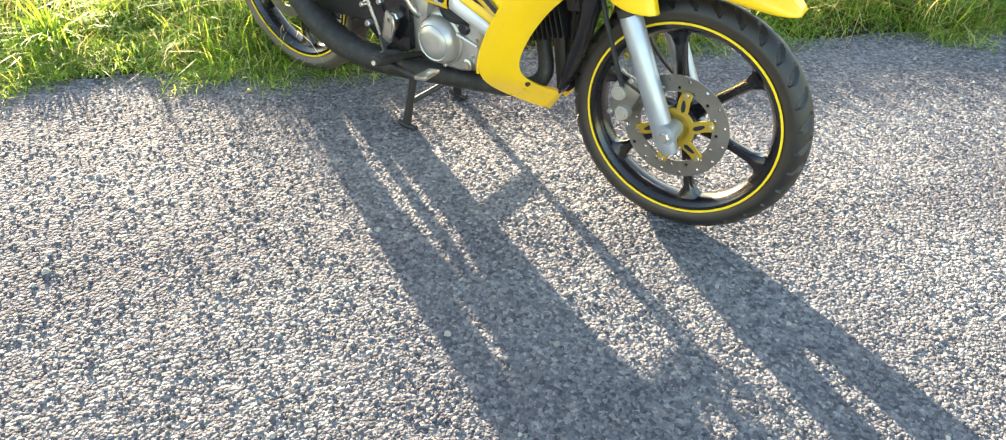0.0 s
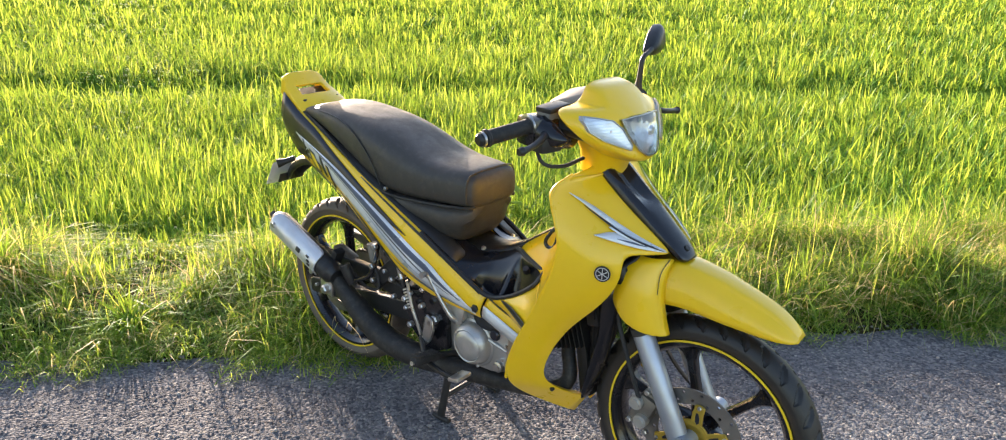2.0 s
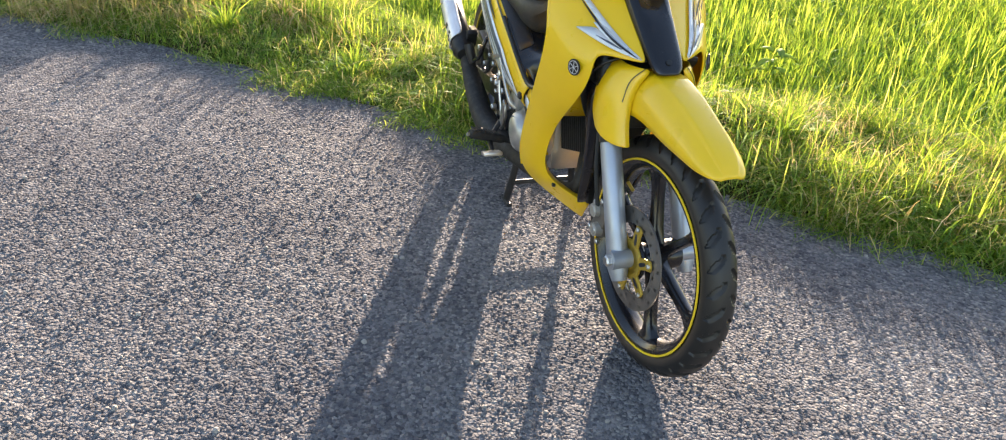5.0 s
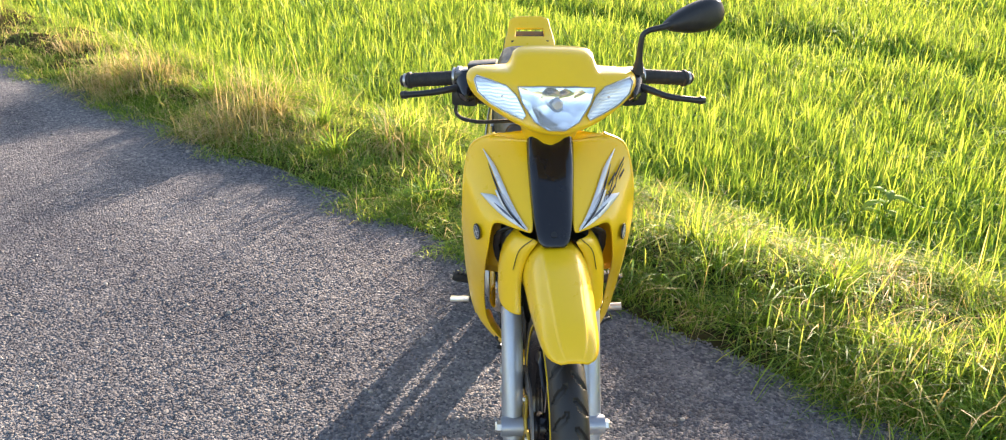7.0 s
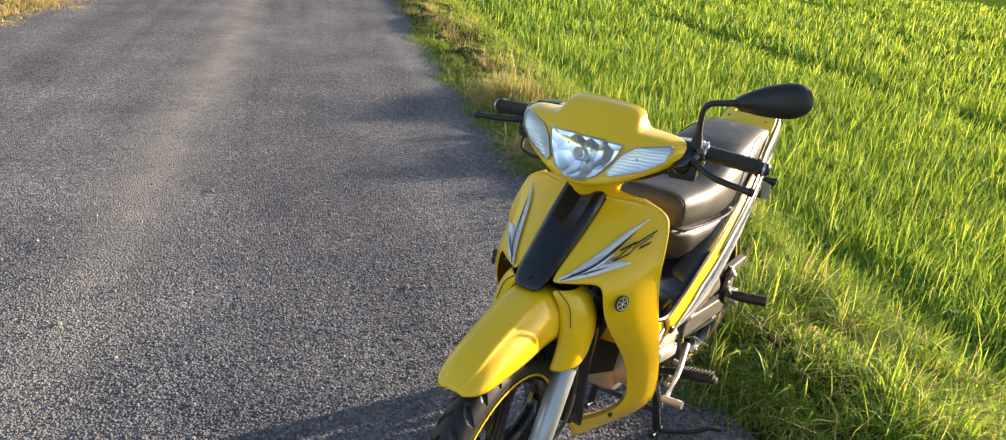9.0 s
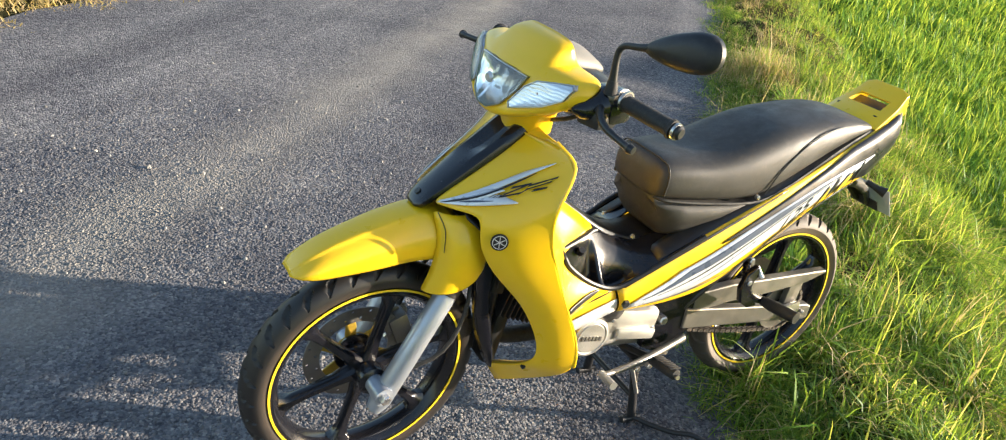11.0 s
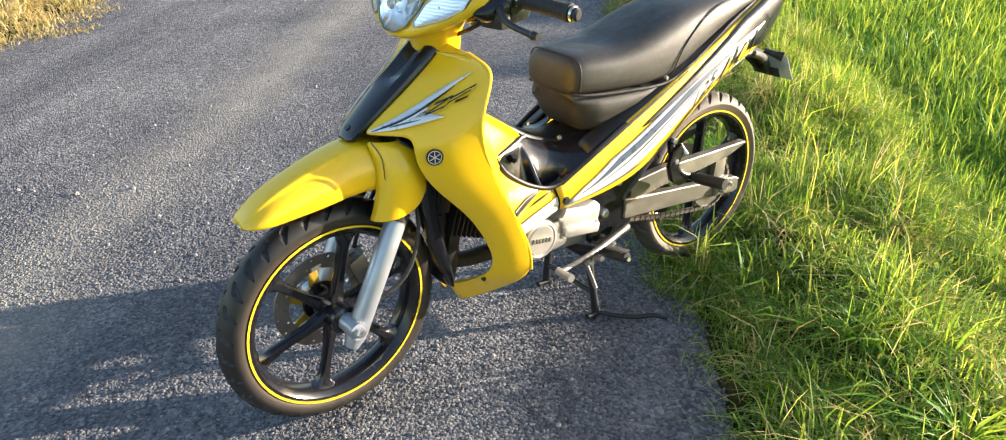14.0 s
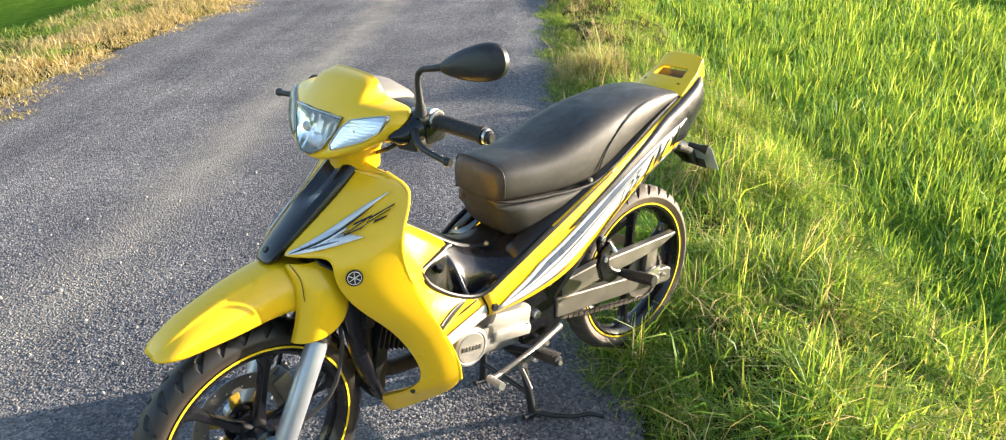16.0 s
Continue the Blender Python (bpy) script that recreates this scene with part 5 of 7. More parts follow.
# ---- handlebar ----
hb = tube("handlebar", [(0.194, -0.335, 0.958), (0.226, -0.20, 0.972), (0.245, -0.10, 0.955), (0.25, 0, 0.945), (0.245, 0.10, 0.955), (0.215, 0.20, 0.972), (0.176, 0.335, 0.958)], 0.011, SATIN, bike, "black handlebar", n=12, steps=25)
for sg in (-1, 1):
    A, B = np.array((0.211, sg * 0.214, 0.9715)), np.array((0.179, sg * 0.328, 0.9585))
    if sg < 0:
        A[0], B[0] = 0.224, 0.197
    g = tube("grip", [lerp(A, B, t) for t in (0, 0.03, 0.06, 0.92, 0.95, 1)], [0.021, 0.021, 0.0165, 0.0165, 0.02, 0.019], RUBBER, hb, "black ribbed rubber grip", n=16)
    for k in range(9):
        c = lerp(A, B, 0.12 + 0.09 * k)
        d = (B - A) / np.linalg.norm(B - A)
        tube("grip_rib", [c - d * 0.002, c + d * 0.002], 0.0170, RUBBER, g, n=14)
    tube("bar_end", [B, lerp(A, B, 1.12), lerp(A, B, 1.16)], [0.014, 0.014, 0.010], SATIN, hb, n=14)
    tube("bar_end_ring", [lerp(A, B, 1.03), lerp(A, B, 1.075)], 0.0165, STEEL, hb, "bright ring at the bar end", n=16)
    tube("grip_flange", [lerp(A, B, -0.01), lerp(A, B, 0.035)], 0.0235, STEEL, hb, "bright grip flange", n=18)
    part("switch_housing", box_bm((0.070, 0.078, 0.068), (0.221, sg * 0.180, 0.958), (0, 0, sg * 14), 0.018), BLACK, hb, "black switch housing")
    tube("bar_shroud", [(0.240, sg * 0.090, 0.935), (0.236, sg * 0.150, 0.950), (0.226, sg * 0.180, 0.960), (0.217, sg * 0.212, 0.969)], [0.034, 0.038, 0.034, 0.024], BLACK, hb, "black shroud round the bar", n=16)
    tube("bar_cover", [(0.310, sg * 0.188, 0.951), (0.292, sg * 0.188, 0.949), (0.262, sg * 0.186, 0.951), (0.232, sg * 0.186, 0.960)], [0.004, 0.016, 0.029, 0.036], BLACK, hb, "black wedge where the bar leaves the cowl", n=16)
    tube("clamp_ring", [(0.2145, sg * 0.206, 0.9705), (0.2125, sg * 0.213, 0.9712)], 0.0255, STEEL, hb, n=16)
    part("lever_perch", box_bm((0.056, 0.060, 0.036), (0.250, sg * 0.190, 0.935), (0, 0, sg * 14), 0.010), SATIN, hb)
    # the right lever is the shorter reach of the two
    tip = (0.297, -0.328, 0.951) if sg < 0 else (0.284, 0.345, 0.934)
    mid = (0.286, sg * 0.265, lerp(0.957, tip[2], 0.55))
    tube("control_lever", [(0.246, sg * 0.195, 0.957), (0.270, sg * 0.220, 0.958), mid, (tip[0], tip[1] * 0.95, tip[2] + 0.001), tip], [0.010, 0.0085, 0.0072, 0.007, 0.009], SATIN, hb, "black lever", n=10, steps=14)
    tube("lever_ball", [(tip[0], tip[1] - sg * 0.003, tip[2]), (tip[0] - 0.003, tip[1] + sg * 0.007, tip[2] - 0.001)], [0.010, 0.008], SATIN, hb, n=12)
res = part("brake_reservoir", box_bm((0.046, 0.066, 0.012), (0.240, -0.152, 1.007), (6, 0, -6), 0.004), SATIN, hb, "black brake fluid reservoir cap")
part("reservoir_body", box_bm((0.040, 0.056, 0.024), (0.238, -0.155, 0.993), (6, 0, -6), 0.006), BEIGE, res, "grey reservoir body")
tube("throttle_cable", [(0.226, -0.20, 0.955), (0.262, -0.215, 0.90), (0.285, -0.17, 0.885), (0.28, -0.08, 0.885)], 0.0045, RUBBER, hb, n=8, steps=14)
tube("clutch_cable", [(0.246, 0.19, 0.952), (0.27, 0.13, 0.91), (0.27, 0.06, 0.88)], 0.0045, RUBBER, hb, n=8, steps=10)

# mirror on the left bar
stem = tube("mirror", [(0.240, 0.203, 0.985), (0.242, 0.204, 1.02), (0.244, 0.205, 1.056), (0.243, 0.209, 1.074), (0.241, 0.224, 1.084), (0.236, 0.252, 1.089), (0.224, 0.290, 1.098)], [0.0125, 0.008, 0.0064, 0.0064, 0.0064, 0.0068, 0.009], SATIN, bike, "black rear-view mirror on a bent stem", n=12, steps=20)
tube("stem_boot", [(0.240, 0.203, 0.985), (0.241, 0.204, 1.012)], [0.014, 0.010], RUBBER, stem)


def mirror_head():
    c = Vector((0.206, 0.330, 1.104))
    n = 32
    rg = []
    for dep, sc in ((0.021, 0.28), (0.018, 0.62), (0.011, 0.88), (0.001, 1.0), (-0.012, 1.0), (-0.014, 0.95)):
        ring = []
        for a in np.linspace(0, 2 * math.pi, n, endpoint=False):
            u = 0.077 * math.copysign(abs(math.cos(a)) ** 0.9, math.cos(a)) * sc
            v = 0.041 * math.copysign(abs(math.sin(a)) ** 0.9, math.sin(a)) * sc * (0.80 + 0.36 * math.cos(a))
            ring.append((u, v, dep))
        rg.append(ring)
    m = Matrix.Translation(c) @ look((0, 0, 0), (-0.92, -0.28, -0.10), 11)
    verts, faces = loft(rg)
    from_lists("mirror_shell", [m @ Vector(v) for v in verts], faces, SATIN, stem, "black teardrop mirror shell")
    ring = [m @ Vector((0.071 * math.cos(a), 0.035 * math.sin(a) * (0.80 + 0.36 * math.cos(a)), -0.0155)) for a in np.linspace(0, 2 * math.pi, n, endpoint=False)]
    ring2 = [m @ Vector((0.071 * math.cos(a), 0.035 * math.sin(a) * (0.80 + 0.36 * math.cos(a)), -0.0130)) for a in np.linspace(0, 2 * math.pi, n, endpoint=False)]
    from_lists("mirror_pane", *loft([ring2, ring]), MIRROR, stem, "mirror glass", smooth=False)


mirror_head()

# ---- rear body: side panels ----
UP = spline([(0.046, 0.136, 0.474), (-0.061, 0.142, 0.533), (-0.172, 0.146, 0.588), (-0.29, 0.144, 0.638), (-0.413, 0.138, 0.688), (-0.543, 0.126, 0.738), (-0.670, 0.108, 0.785), (-0.775, 0.094, 0.824), (-0.868, 0.078, 0.866)], 33)
LO = spline([(0.030, 0.136, 0.405), (-0.105, 0.150, 0.415), (-0.230, 0.155, 0.443), (-0.335, 0.152, 0.496), (-0.445, 0.144, 0.560), (-0.590, 0.124, 0.628), (-0.720, 0.096, 0.655), (-0.80, 0.086, 0.682), (-0.874, 0.076, 0.744)], 33)


def panel_point(u, v, sg, lift=0.0):
    """u from the front to the tail, v from the lower edge to the upper."""
    k = min(max(u, 0), 1) * 32
    i = min(int(k), 31)
    a, b = lerp(LO[i], LO[i + 1], k - i), lerp(UP[i], UP[i + 1], k - i)
    p = lerp(a, b, v)
    return (p[0], sg * (p[1] + 0.014 * math.sin(math.pi * v) + lift), p[2])


def side_panel(sg):
    vs = (0, 0.04, 0.2, 0.4, 0.6, 0.8, 0.96, 1.0)
    rows = [[panel_point(u, v, sg, -0.006 if v in (0, 1.0) else 0) for v in vs] for u in np.linspace(0, 1, 29)]
    ob = sheet("side_panel", rows, YELLOW, bike, "yellow tail side panel with white, silver and dark stripes", 0.003)

    def band(u0, u1, lo, hi, mat, label, lift=0.0022, n=26):
        rows = []
        for t in np.linspace(0, 1, n):
            u = lerp(u0, u1, t)
            a, b = np.interp(t, *lo), np.interp(t, *hi)
            rows.append([panel_point(u, lerp(a, b, k / 4), sg, lift) for k in range(5)])
        sheet("panel_decal", rows, mat, ob, label, 0.0006, 0, 0)

    band(0.30, 1.0, ((0, 0.2, 0.4, 0.62, 0.8, 1), (0.76, 0.66, 0.52, 0.26, 0.05, 0.02)), ((0, 0.15, 0.3, 0.5, 0.65, 1), (0.77, 0.80, 0.83, 0.91, 0.99, 0.995)), NAVY, "gloss black decal area", 0.0020)
    band(0.02, 0.52, ((0, 1), (0.92, 0.965)), ((0, 1), (0.985, 0.99)), NAVY, "dark upper edge line", 0.0020)
    band(0.01, 0.86, ((0, 0.1, 0.3, 0.5, 0.7, 1), (0.18, 0.19, 0.26, 0.27, 0.27, 0.54)), ((0, 0.06, 0.2, 0.45, 0.7, 1), (0.26, 0.50, 0.68, 0.72, 0.68, 0.56)), WHITE, "white and silver stripe", 0.0026)
    band(0.06, 0.76, ((0, 0.2, 0.6, 1), (0.38, 0.50, 0.54, 0.58)), ((0, 0.2, 0.6, 1), (0.39, 0.62, 0.66, 0.585)), INK, "blue-grey stripe", 0.0032)
    band(0.10, 0.70, ((0, 0.3, 1), (0.37, 0.45, 0.55)), ((0, 0.3, 1), (0.375, 0.475, 0.555)), NAVY, "dark pin stripe", 0.0034)
    band(0.20, 0.46, ((0, 0.4, 1), (0.33, 0.36, 0.44)), ((0, 0.4, 1), (0.335, 0.395, 0.445)), GREYD, "silver pin stripe", 0.0034)
    band(0.03, 0.34, ((0, 0.5, 1), (0.20, 0.19, 0.18)), ((0, 0.5, 1), (0.205, 0.23, 0.185)), INK, "grey pin stripe", 0.0034)
    band(0.34, 0.62, ((0, 0.5, 1), (0.10, 0.13, 0.20)), ((0, 0.5, 1), (0.105, 0.19, 0.21)), NAVY, "dark slash", 0.0022)
    band(0.24, 0.46, ((0, 0.5, 1), (0.02, 0.05, 0.10)), ((0, 0.5, 1), (0.025, 0.10, 0.105)), NAVY, "dark slash", 0.0022)
    band(0.50, 0.78, ((0, 0.3, 0.7, 1), (0.0, 0.0, 0.0, 0.06)), ((0, 0.3, 0.7, 1), (0.01, 0.05, 0.09, 0.07)), NAVY, "dark lower edge", 0.0022)
    # model figures, then the maker's mark as plain slanted shapes with a yellow core
    vs, fs = lettering("125", 1.0, 0.3)
    wide = max(v[0] for v in vs)
    u0, run = (0.475, 0.105) if sg > 0 else (0.80, -0.105)
    from_lists("figures", [panel_point(u0 + run * v[0] / wide + 0.02 * v[1] * sg, 0.24 + 0.05 * v[0] / wide * sg + (0.10 if sg < 0 else 0) + 0.32 * v[1], sg, 0.0042) for v in vs], fs, NAVY if sg > 0 else WHITE, ob, "slanted figures 125", smooth=False)
    for u, w, lo, hi, slant, mat, lift in ((0.600, 0.026, 0.13, 0.50, 0.050, NAVY, 0.0040), (0.640, 0.020, 0.20, 0.56, 0.050, NAVY, 0.0040), (0.685, 0.052, 0.13, 0.50, 0.055, NAVY, 0.0040), (0.688, 0.032, 0.18, 0.45, 0.045, STRIPE, 0.0046), (0.755, 0.014, 0.16, 0.58, 0.05, NAVY, 0.0040), (0.605, 0.008, 0.18, 0.46, 0.045, STRIPE, 0.0046)):
        rows = []
        for t in np.linspace(0, 1, 9):
            uu, ww = u + slant * t, w * (0.35 + 0.65 * math.sin(math.pi * (0.15 + 0.7 * t)))
            rows.append([panel_point(uu - ww / 2, lerp(lo, hi, t), sg, lift), panel_point(uu, lerp(lo, hi, t), sg, lift), panel_point(uu + ww / 2, lerp(lo, hi, t), sg, lift)])
        sheet("lettering_bar", rows, mat, ob, "slanted mark", 0.0006, 0, 0)
    bolt("panel_bolt", (0.022, sg * 0.149, 0.438), sg, SATIN, ob, 0.011, 0.008)
    # front piece of the side trim, ahead of the joint
    rows, decal = [], []
    for t in np.linspace(0, 1, 9):
        zu, zl = lerp(0.474, 0.415, t ** 1.1), lerp(0.406, 0.345, t)
        at = lambda q, out: (lerp(lerp(0.0335, 0.0495, q), 0.215, t), sg * (0.132 + 0.010 * math.sin(math.pi * q) + out), lerp(zl, zu, q))
        rows.append([at(q, -0.006 if q in (0, 1) else 0) for q in (0, 0.06, 0.3, 0.6, 0.94, 1)])
        decal.append([at(q, 0.002) for q in (0.08, 0.35, 0.66)])
    tr = sheet("front_trim", rows, YELLOW, bike, "yellow lower trim with white and grey stripe", 0.003)
    rows = decal
    sheet("trim_decal", rows, WHITE, tr, "white stripe", 0.0006, 0, 0)
    return ob


for sg in (-1, 1):
    side_panel(sg)
    # dark inner flange between the panel and the seat
    rows = []
    for i in range(4, 30, 2):
        x, y, z = UP[i]
        rows.append([(x, sg * (y - 0.004), z - 0.004), (x, sg * (y - 0.010), z + 0.006), (x, sg * (y - 0.030), z + 0.014), (x, sg * (y - 0.055), z + 0.018)])
    sheet("panel_flange", rows, SATIN, bike, "black flange between panel and seat", 0.003)

# ---- seat ----
def seat():
    # x, bottom z, top z, half width
    prof = spline([(-0.041, 0.690, 0.730, 0.058), (-0.048, 0.677, 0.755, 0.084), (-0.066, 0.674, 0.770, 0.098), (-0.12, 0.670, 0.774, 0.110), (-0.19, 0.666, 0.776, 0.120), (-0.26, 0.662, 0.790, 0.127), (-0.34, 0.662, 0.816, 0.130),
                   (-0.43, 0.692, 0.840, 0.127), (-0.53, 0.738, 0.852, 0.118), (-0.63, 0.780, 0.857, 0.107), (-0.71, 0.808, 0.848, 0.097), (-0.752, 0.816, 0.836, 0.086)], 34)
    rg = []
    for x, zb, zt, h in prof:
        ring = []
        for a in np.linspace(0, 2 * math.pi, 28, endpoint=False):
            c, s = math.cos(a), math.sin(a)
            yy = h * math.copysign(abs(c) ** 0.5, c)
            up = abs(s) ** (0.62 if s > 0 else 0.5)
            zm = lerp(zb, zt, 0.38)
            ring.append((x, yy, zm + up * (zt - zm) if s > 0 else zm - up * (zm - zb)))
        rg.append(ring)
    ob = from_lists("seat", *loft(rg), VINYL, bike, "long black vinyl seat with stitched seams")
    # seams: nose cap, skirt line
    for sg in (-1, 1):
        tube("seam", [(-0.062, sg * 0.098, 0.690), (-0.065, sg * 0.099, 0.730), (-0.065, sg * 0.088, 0.760), (-0.064, sg * 0.058, 0.769), (-0.063, 0, 0.7705)], 0.0022, VINYL, ob, n=6, steps=14)
        tube("seam", [(-0.36, sg * 0.133, 0.686), (-0.40, sg * 0.131, 0.748), (-0.48, sg * 0.122, 0.808), (-0.58, sg * 0.108, 0.838), (-0.70, sg * 0.092, 0.838)], 0.002, SATIN, ob, n=6, steps=18)
        tube("seat_piping", [(-0.049, sg * 0.078, 0.682), (-0.075, sg * 0.101, 0.678), (-0.2, sg * 0.124, 0.670), (-0.34, sg * 0.132, 0.666), (-0.44, sg * 0.129, 0.698), (-0.54, sg * 0.120, 0.744), (-0.63, sg * 0.109, 0.784), (-0.74, sg * 0.09, 0.818)], 0.004, RUBBER, ob, n=6, steps=28)
        bolt("seat_bolt", (-0.335, sg * 0.134, 0.680), sg, STEEL, ob, 0.006)
    return ob


seat()
# plastic seat base
rg = []
for x, zb, zt, h in ((-0.058, 0.640, 0.688, 0.05), (-0.068, 0.600, 0.686, 0.082), (-0.096, 0.570, 0.680, 0.102), (-0.15, 0.558, 0.675, 0.115), (-0.24, 0.585, 0.670, 0.124), (-0.34, 0.63, 0.668, 0.128), (-0.44, 0.68, 0.705, 0.122)):
    ring = []
    for a in np.linspace(0, 2 * math.pi, 24, endpoint=False):
        c, s = math.cos(a), math.sin(a)
        f = 0.92 if s < 0 else 1.0
        ring.append((x + (0.012 if s > 0 else 0), f * h * math.copysign(abs(c) ** 0.45, c), lerp(zb, zt, 0.5 + 0.5 * math.copysign(abs(s) ** 0.6, s))))
    rg.append(ring)
from_lists("seat_base", *loft(rg), VINYL, bike, "dusty black seat base below the seam")

# ---- centre tunnel and tray ----
TX = [0.31, 0.27, 0.20, 0.12, 0.05, 0.0, -0.08, -0.16]
RIDGE = [0.762, 0.733, 0.685, 0.629, 0.580, 0.556, 0.548, 0.56]


def tunnel(x, key):
    return float(np.interp(-x, [-q for q in TX], key))


def centre():
    # the rider's side of the leg shields runs back into the tunnel
    upper = (((0.292, 0.030, 0.754), (0.302, 0.105, 0.722), (0.300, 0.197, 0.752)), ((0.245, 0.030, 0.716), (0.275, 0.098, 0.662), (0.310, 0.199, 0.708)),
             ((0.197, 0.030, 0.682), (0.248, 0.096, 0.622), (0.303, 0.201, 0.660)), ((0.139, 0.030, 0.642), (0.226, 0.098, 0.594), (0.290, 0.201, 0.620)),
             ((0.105, 0.036, 0.617), (0.208, 0.100, 0.584), (0.274, 0.201, 0.580)), ((0.080, 0.055, 0.593), (0.204, 0.104, 0.582), (0.255, 0.200, 0.540)))
    lower = (((0.204, 0.104, 0.580), (0.228, 0.150, 0.562), (0.255, 0.200, 0.540)), ((0.192, 0.133, 0.547), (0.212, 0.160, 0.530), (0.240, 0.199, 0.510)),
             ((0.130, 0.138, 0.502), (0.165, 0.165, 0.492), (0.224, 0.197, 0.474)), ((0.055, 0.139, 0.476), (0.125, 0.148, 0.464), (0.205, 0.180, 0.448)))
    ob = None
    for sg in (-1, 1):
        for nm, rows in (("centre_cover", upper), ("tunnel_side", lower)):
            rg = []
            for i, m, e in rows:
                i, m, e = np.array(i), np.array(m), np.array(e)
                rg.append([(q[0], sg * q[1], q[2]) for q in (i, lerp(i, m, 0.5), m, lerp(m, e, 0.55), e)])
            cover = sheet(nm, rg, YELLOW, ob or bike, "yellow centre tunnel cover behind the leg shields" if ob is None else "", 0.003)
            ob = ob or cover
        dark = []
        for k, f, w in ((2.50, 0.12, 0.04), (2.46, 0.26, 0.14), (2.40, 0.42, 0.22), (2.32, 0.62, 0.28), (2.24, 0.82, 0.32), (2.18, 1.0, 0.34)):
            row = []
            for kk in (k - w, k, min(k + w, 2.99)):
                lo, hi = lower[int(kk)], lower[int(kk) + 1]
                a, m, e = (lerp(np.array(lo[q]), np.array(hi[q]), kk - int(kk)) for q in range(3))
                q = lerp(a, m, 2 * f) if f < 0.5 else lerp(m, e, 2 * f - 1)
                row.append((q[0], sg * (q[1] + 0.0026), q[2] + 0.0026))
            dark.append(row)
        sheet("tunnel_decal", dark, PLASTIC, ob, "dark flash on the yellow tunnel side", 0.0008, 1, 0)
        tray(sg)
        # shaded gap between tray and trim, put in as a black sheet
        rows = []
        for x, z in ((0.215, 0.55), (0.188, 0.53), (0.134, 0.496), (0.085, 0.478), (0.045, 0.468), (0.0, 0.47)):
            rows.append([(x, sg * 0.131, z), (x, sg * 0.134, z - 0.02), (x, sg * 0.133, z - 0.06), (x, sg * 0.124, z - 0.10)])
        sheet("tunnel_gap_shade", rows, SATIN, ob, "black inner skirt", 0.003)
    # black strip along the crest
    rows = []
    for x in (0.275, 0.24, 0.20, 0.15, 0.10, 0.05, 0.0, -0.06):
        r, w = tunnel(x, RIDGE), 0.034 if x > 0.08 else 0.040
        rows.append([(x, -w, r - 0.006), (x, -w * 0.92, r + 0.008), (x, 0, r + 0.011), (x, w * 0.92, r + 0.008), (x, w, r - 0.006)])
    sheet("tunnel_ridge", rows, PLASTIC, ob, "black ridge trim", 0.004)


def tray(sg):
    """Black side tray: a front pocket that deepens outwards, a divider and a small rear pocket."""
    top = spline([(0.204, 0.102, 0.580), (0.165, 0.088, 0.584), (0.12, 0.072, 0.590), (0.08, 0.055, 0.592), (0.01, 0.050, 0.566), (-0.06, 0.050, 0.556), (-0.17, 0.07, 0.600)], 37)
    low = spline([(0.205, 0.118, 0.572), (0.192, 0.133, 0.548), (0.13, 0.138, 0.503), (0.055, 0.139, 0.478), (-0.02, 0.143, 0.507), (-0.10, 0.147, 0.552), (-0.18, 0.148, 0.592)], 37)
    rows = []
    for i in range(37):
        t = i / 36
        row = []
        for v in (0, 0.06, 0.13, 0.2, 0.35, 0.5, 0.65, 0.8, 0.86, 0.90, 0.94, 1.0):
            q = lerp(top[i], low[i], v)
            if 0.07 < t < 0.40:
                deep = float(np.interp(v, [0.08, 0.2, 0.8, 0.88, 0.93], [0.0, 0.012, 0.046, 0.040, 0.0]))
            elif 0.47 < t < 0.62:
                deep = float(np.interp(v, [0.45, 0.65, 0.80, 0.88, 0.93], [0.0, 0.012, 0.036, 0.034, 0.0]))
            else:
                deep = 0.0
            row.append((q[0], sg * (q[1] - deep * 0.45), q[2] - deep * 0.9))
        rows.append(row)
    ob = sheet("side_tray", rows, BLACK, bike, "black plastic side tray with two sunk pockets", 0.003)
    loop = [(top[i][0], sg * top[i][1], top[i][2] + 0.003) for i in range(18, -1, -2)] + [(low[i][0], sg * (low[i][1] + 0.001), low[i][2] + 0.003) for i in range(0, 37, 2)]
    tube("tray_rim", loop, 0.0062, PLASTIC, ob, n=8, steps=60)
    tube("tray_bolt", [(0.140, sg * 0.088, 0.560), (0.142, sg * 0.098, 0.573)], [0.010, 0.008], SATIN, ob, n=10)
    tube("tray_bolt", [(-0.03, sg * 0.062, 0.566), (-0.03, sg * 0.064, 0.572)], [0.007, 0.005], STEEL, ob, n=10)


centre()
# black deck between the trays and the seat
rg = []
for x, w in ((0.07, 0.036), (0.03, 0.044), (-0.02, 0.056), (-0.07, 0.070), (-0.13, 0.085), (-0.20, 0.095)):
    r = tunnel(x, RIDGE) + 0.004
    rg.append([(x, f * w, r + g) for f, g in ((-1, -0.012), (-0.85, 0.002), (-0.4, 0.008), (0.4, 0.008), (0.85, 0.002), (1, -0.012))])
sheet("deck_cover", rg, PLASTIC, bike, "black plastic deck before the seat", 0.004)
tube("bag_hook", [(0.206, -0.034, 0.696), (0.188, -0.050, 0.676), (0.172, -0.058, 0.648), (0.176, -0.060, 0.633), (0.192, -0.060, 0.632), (0.202, -0.058, 0.646), (0.204, -0.050, 0.672), (0.208, -0.034, 0.694)], 0.0048, BLACK, bike, "black looped bag hook", n=8, steps=28)

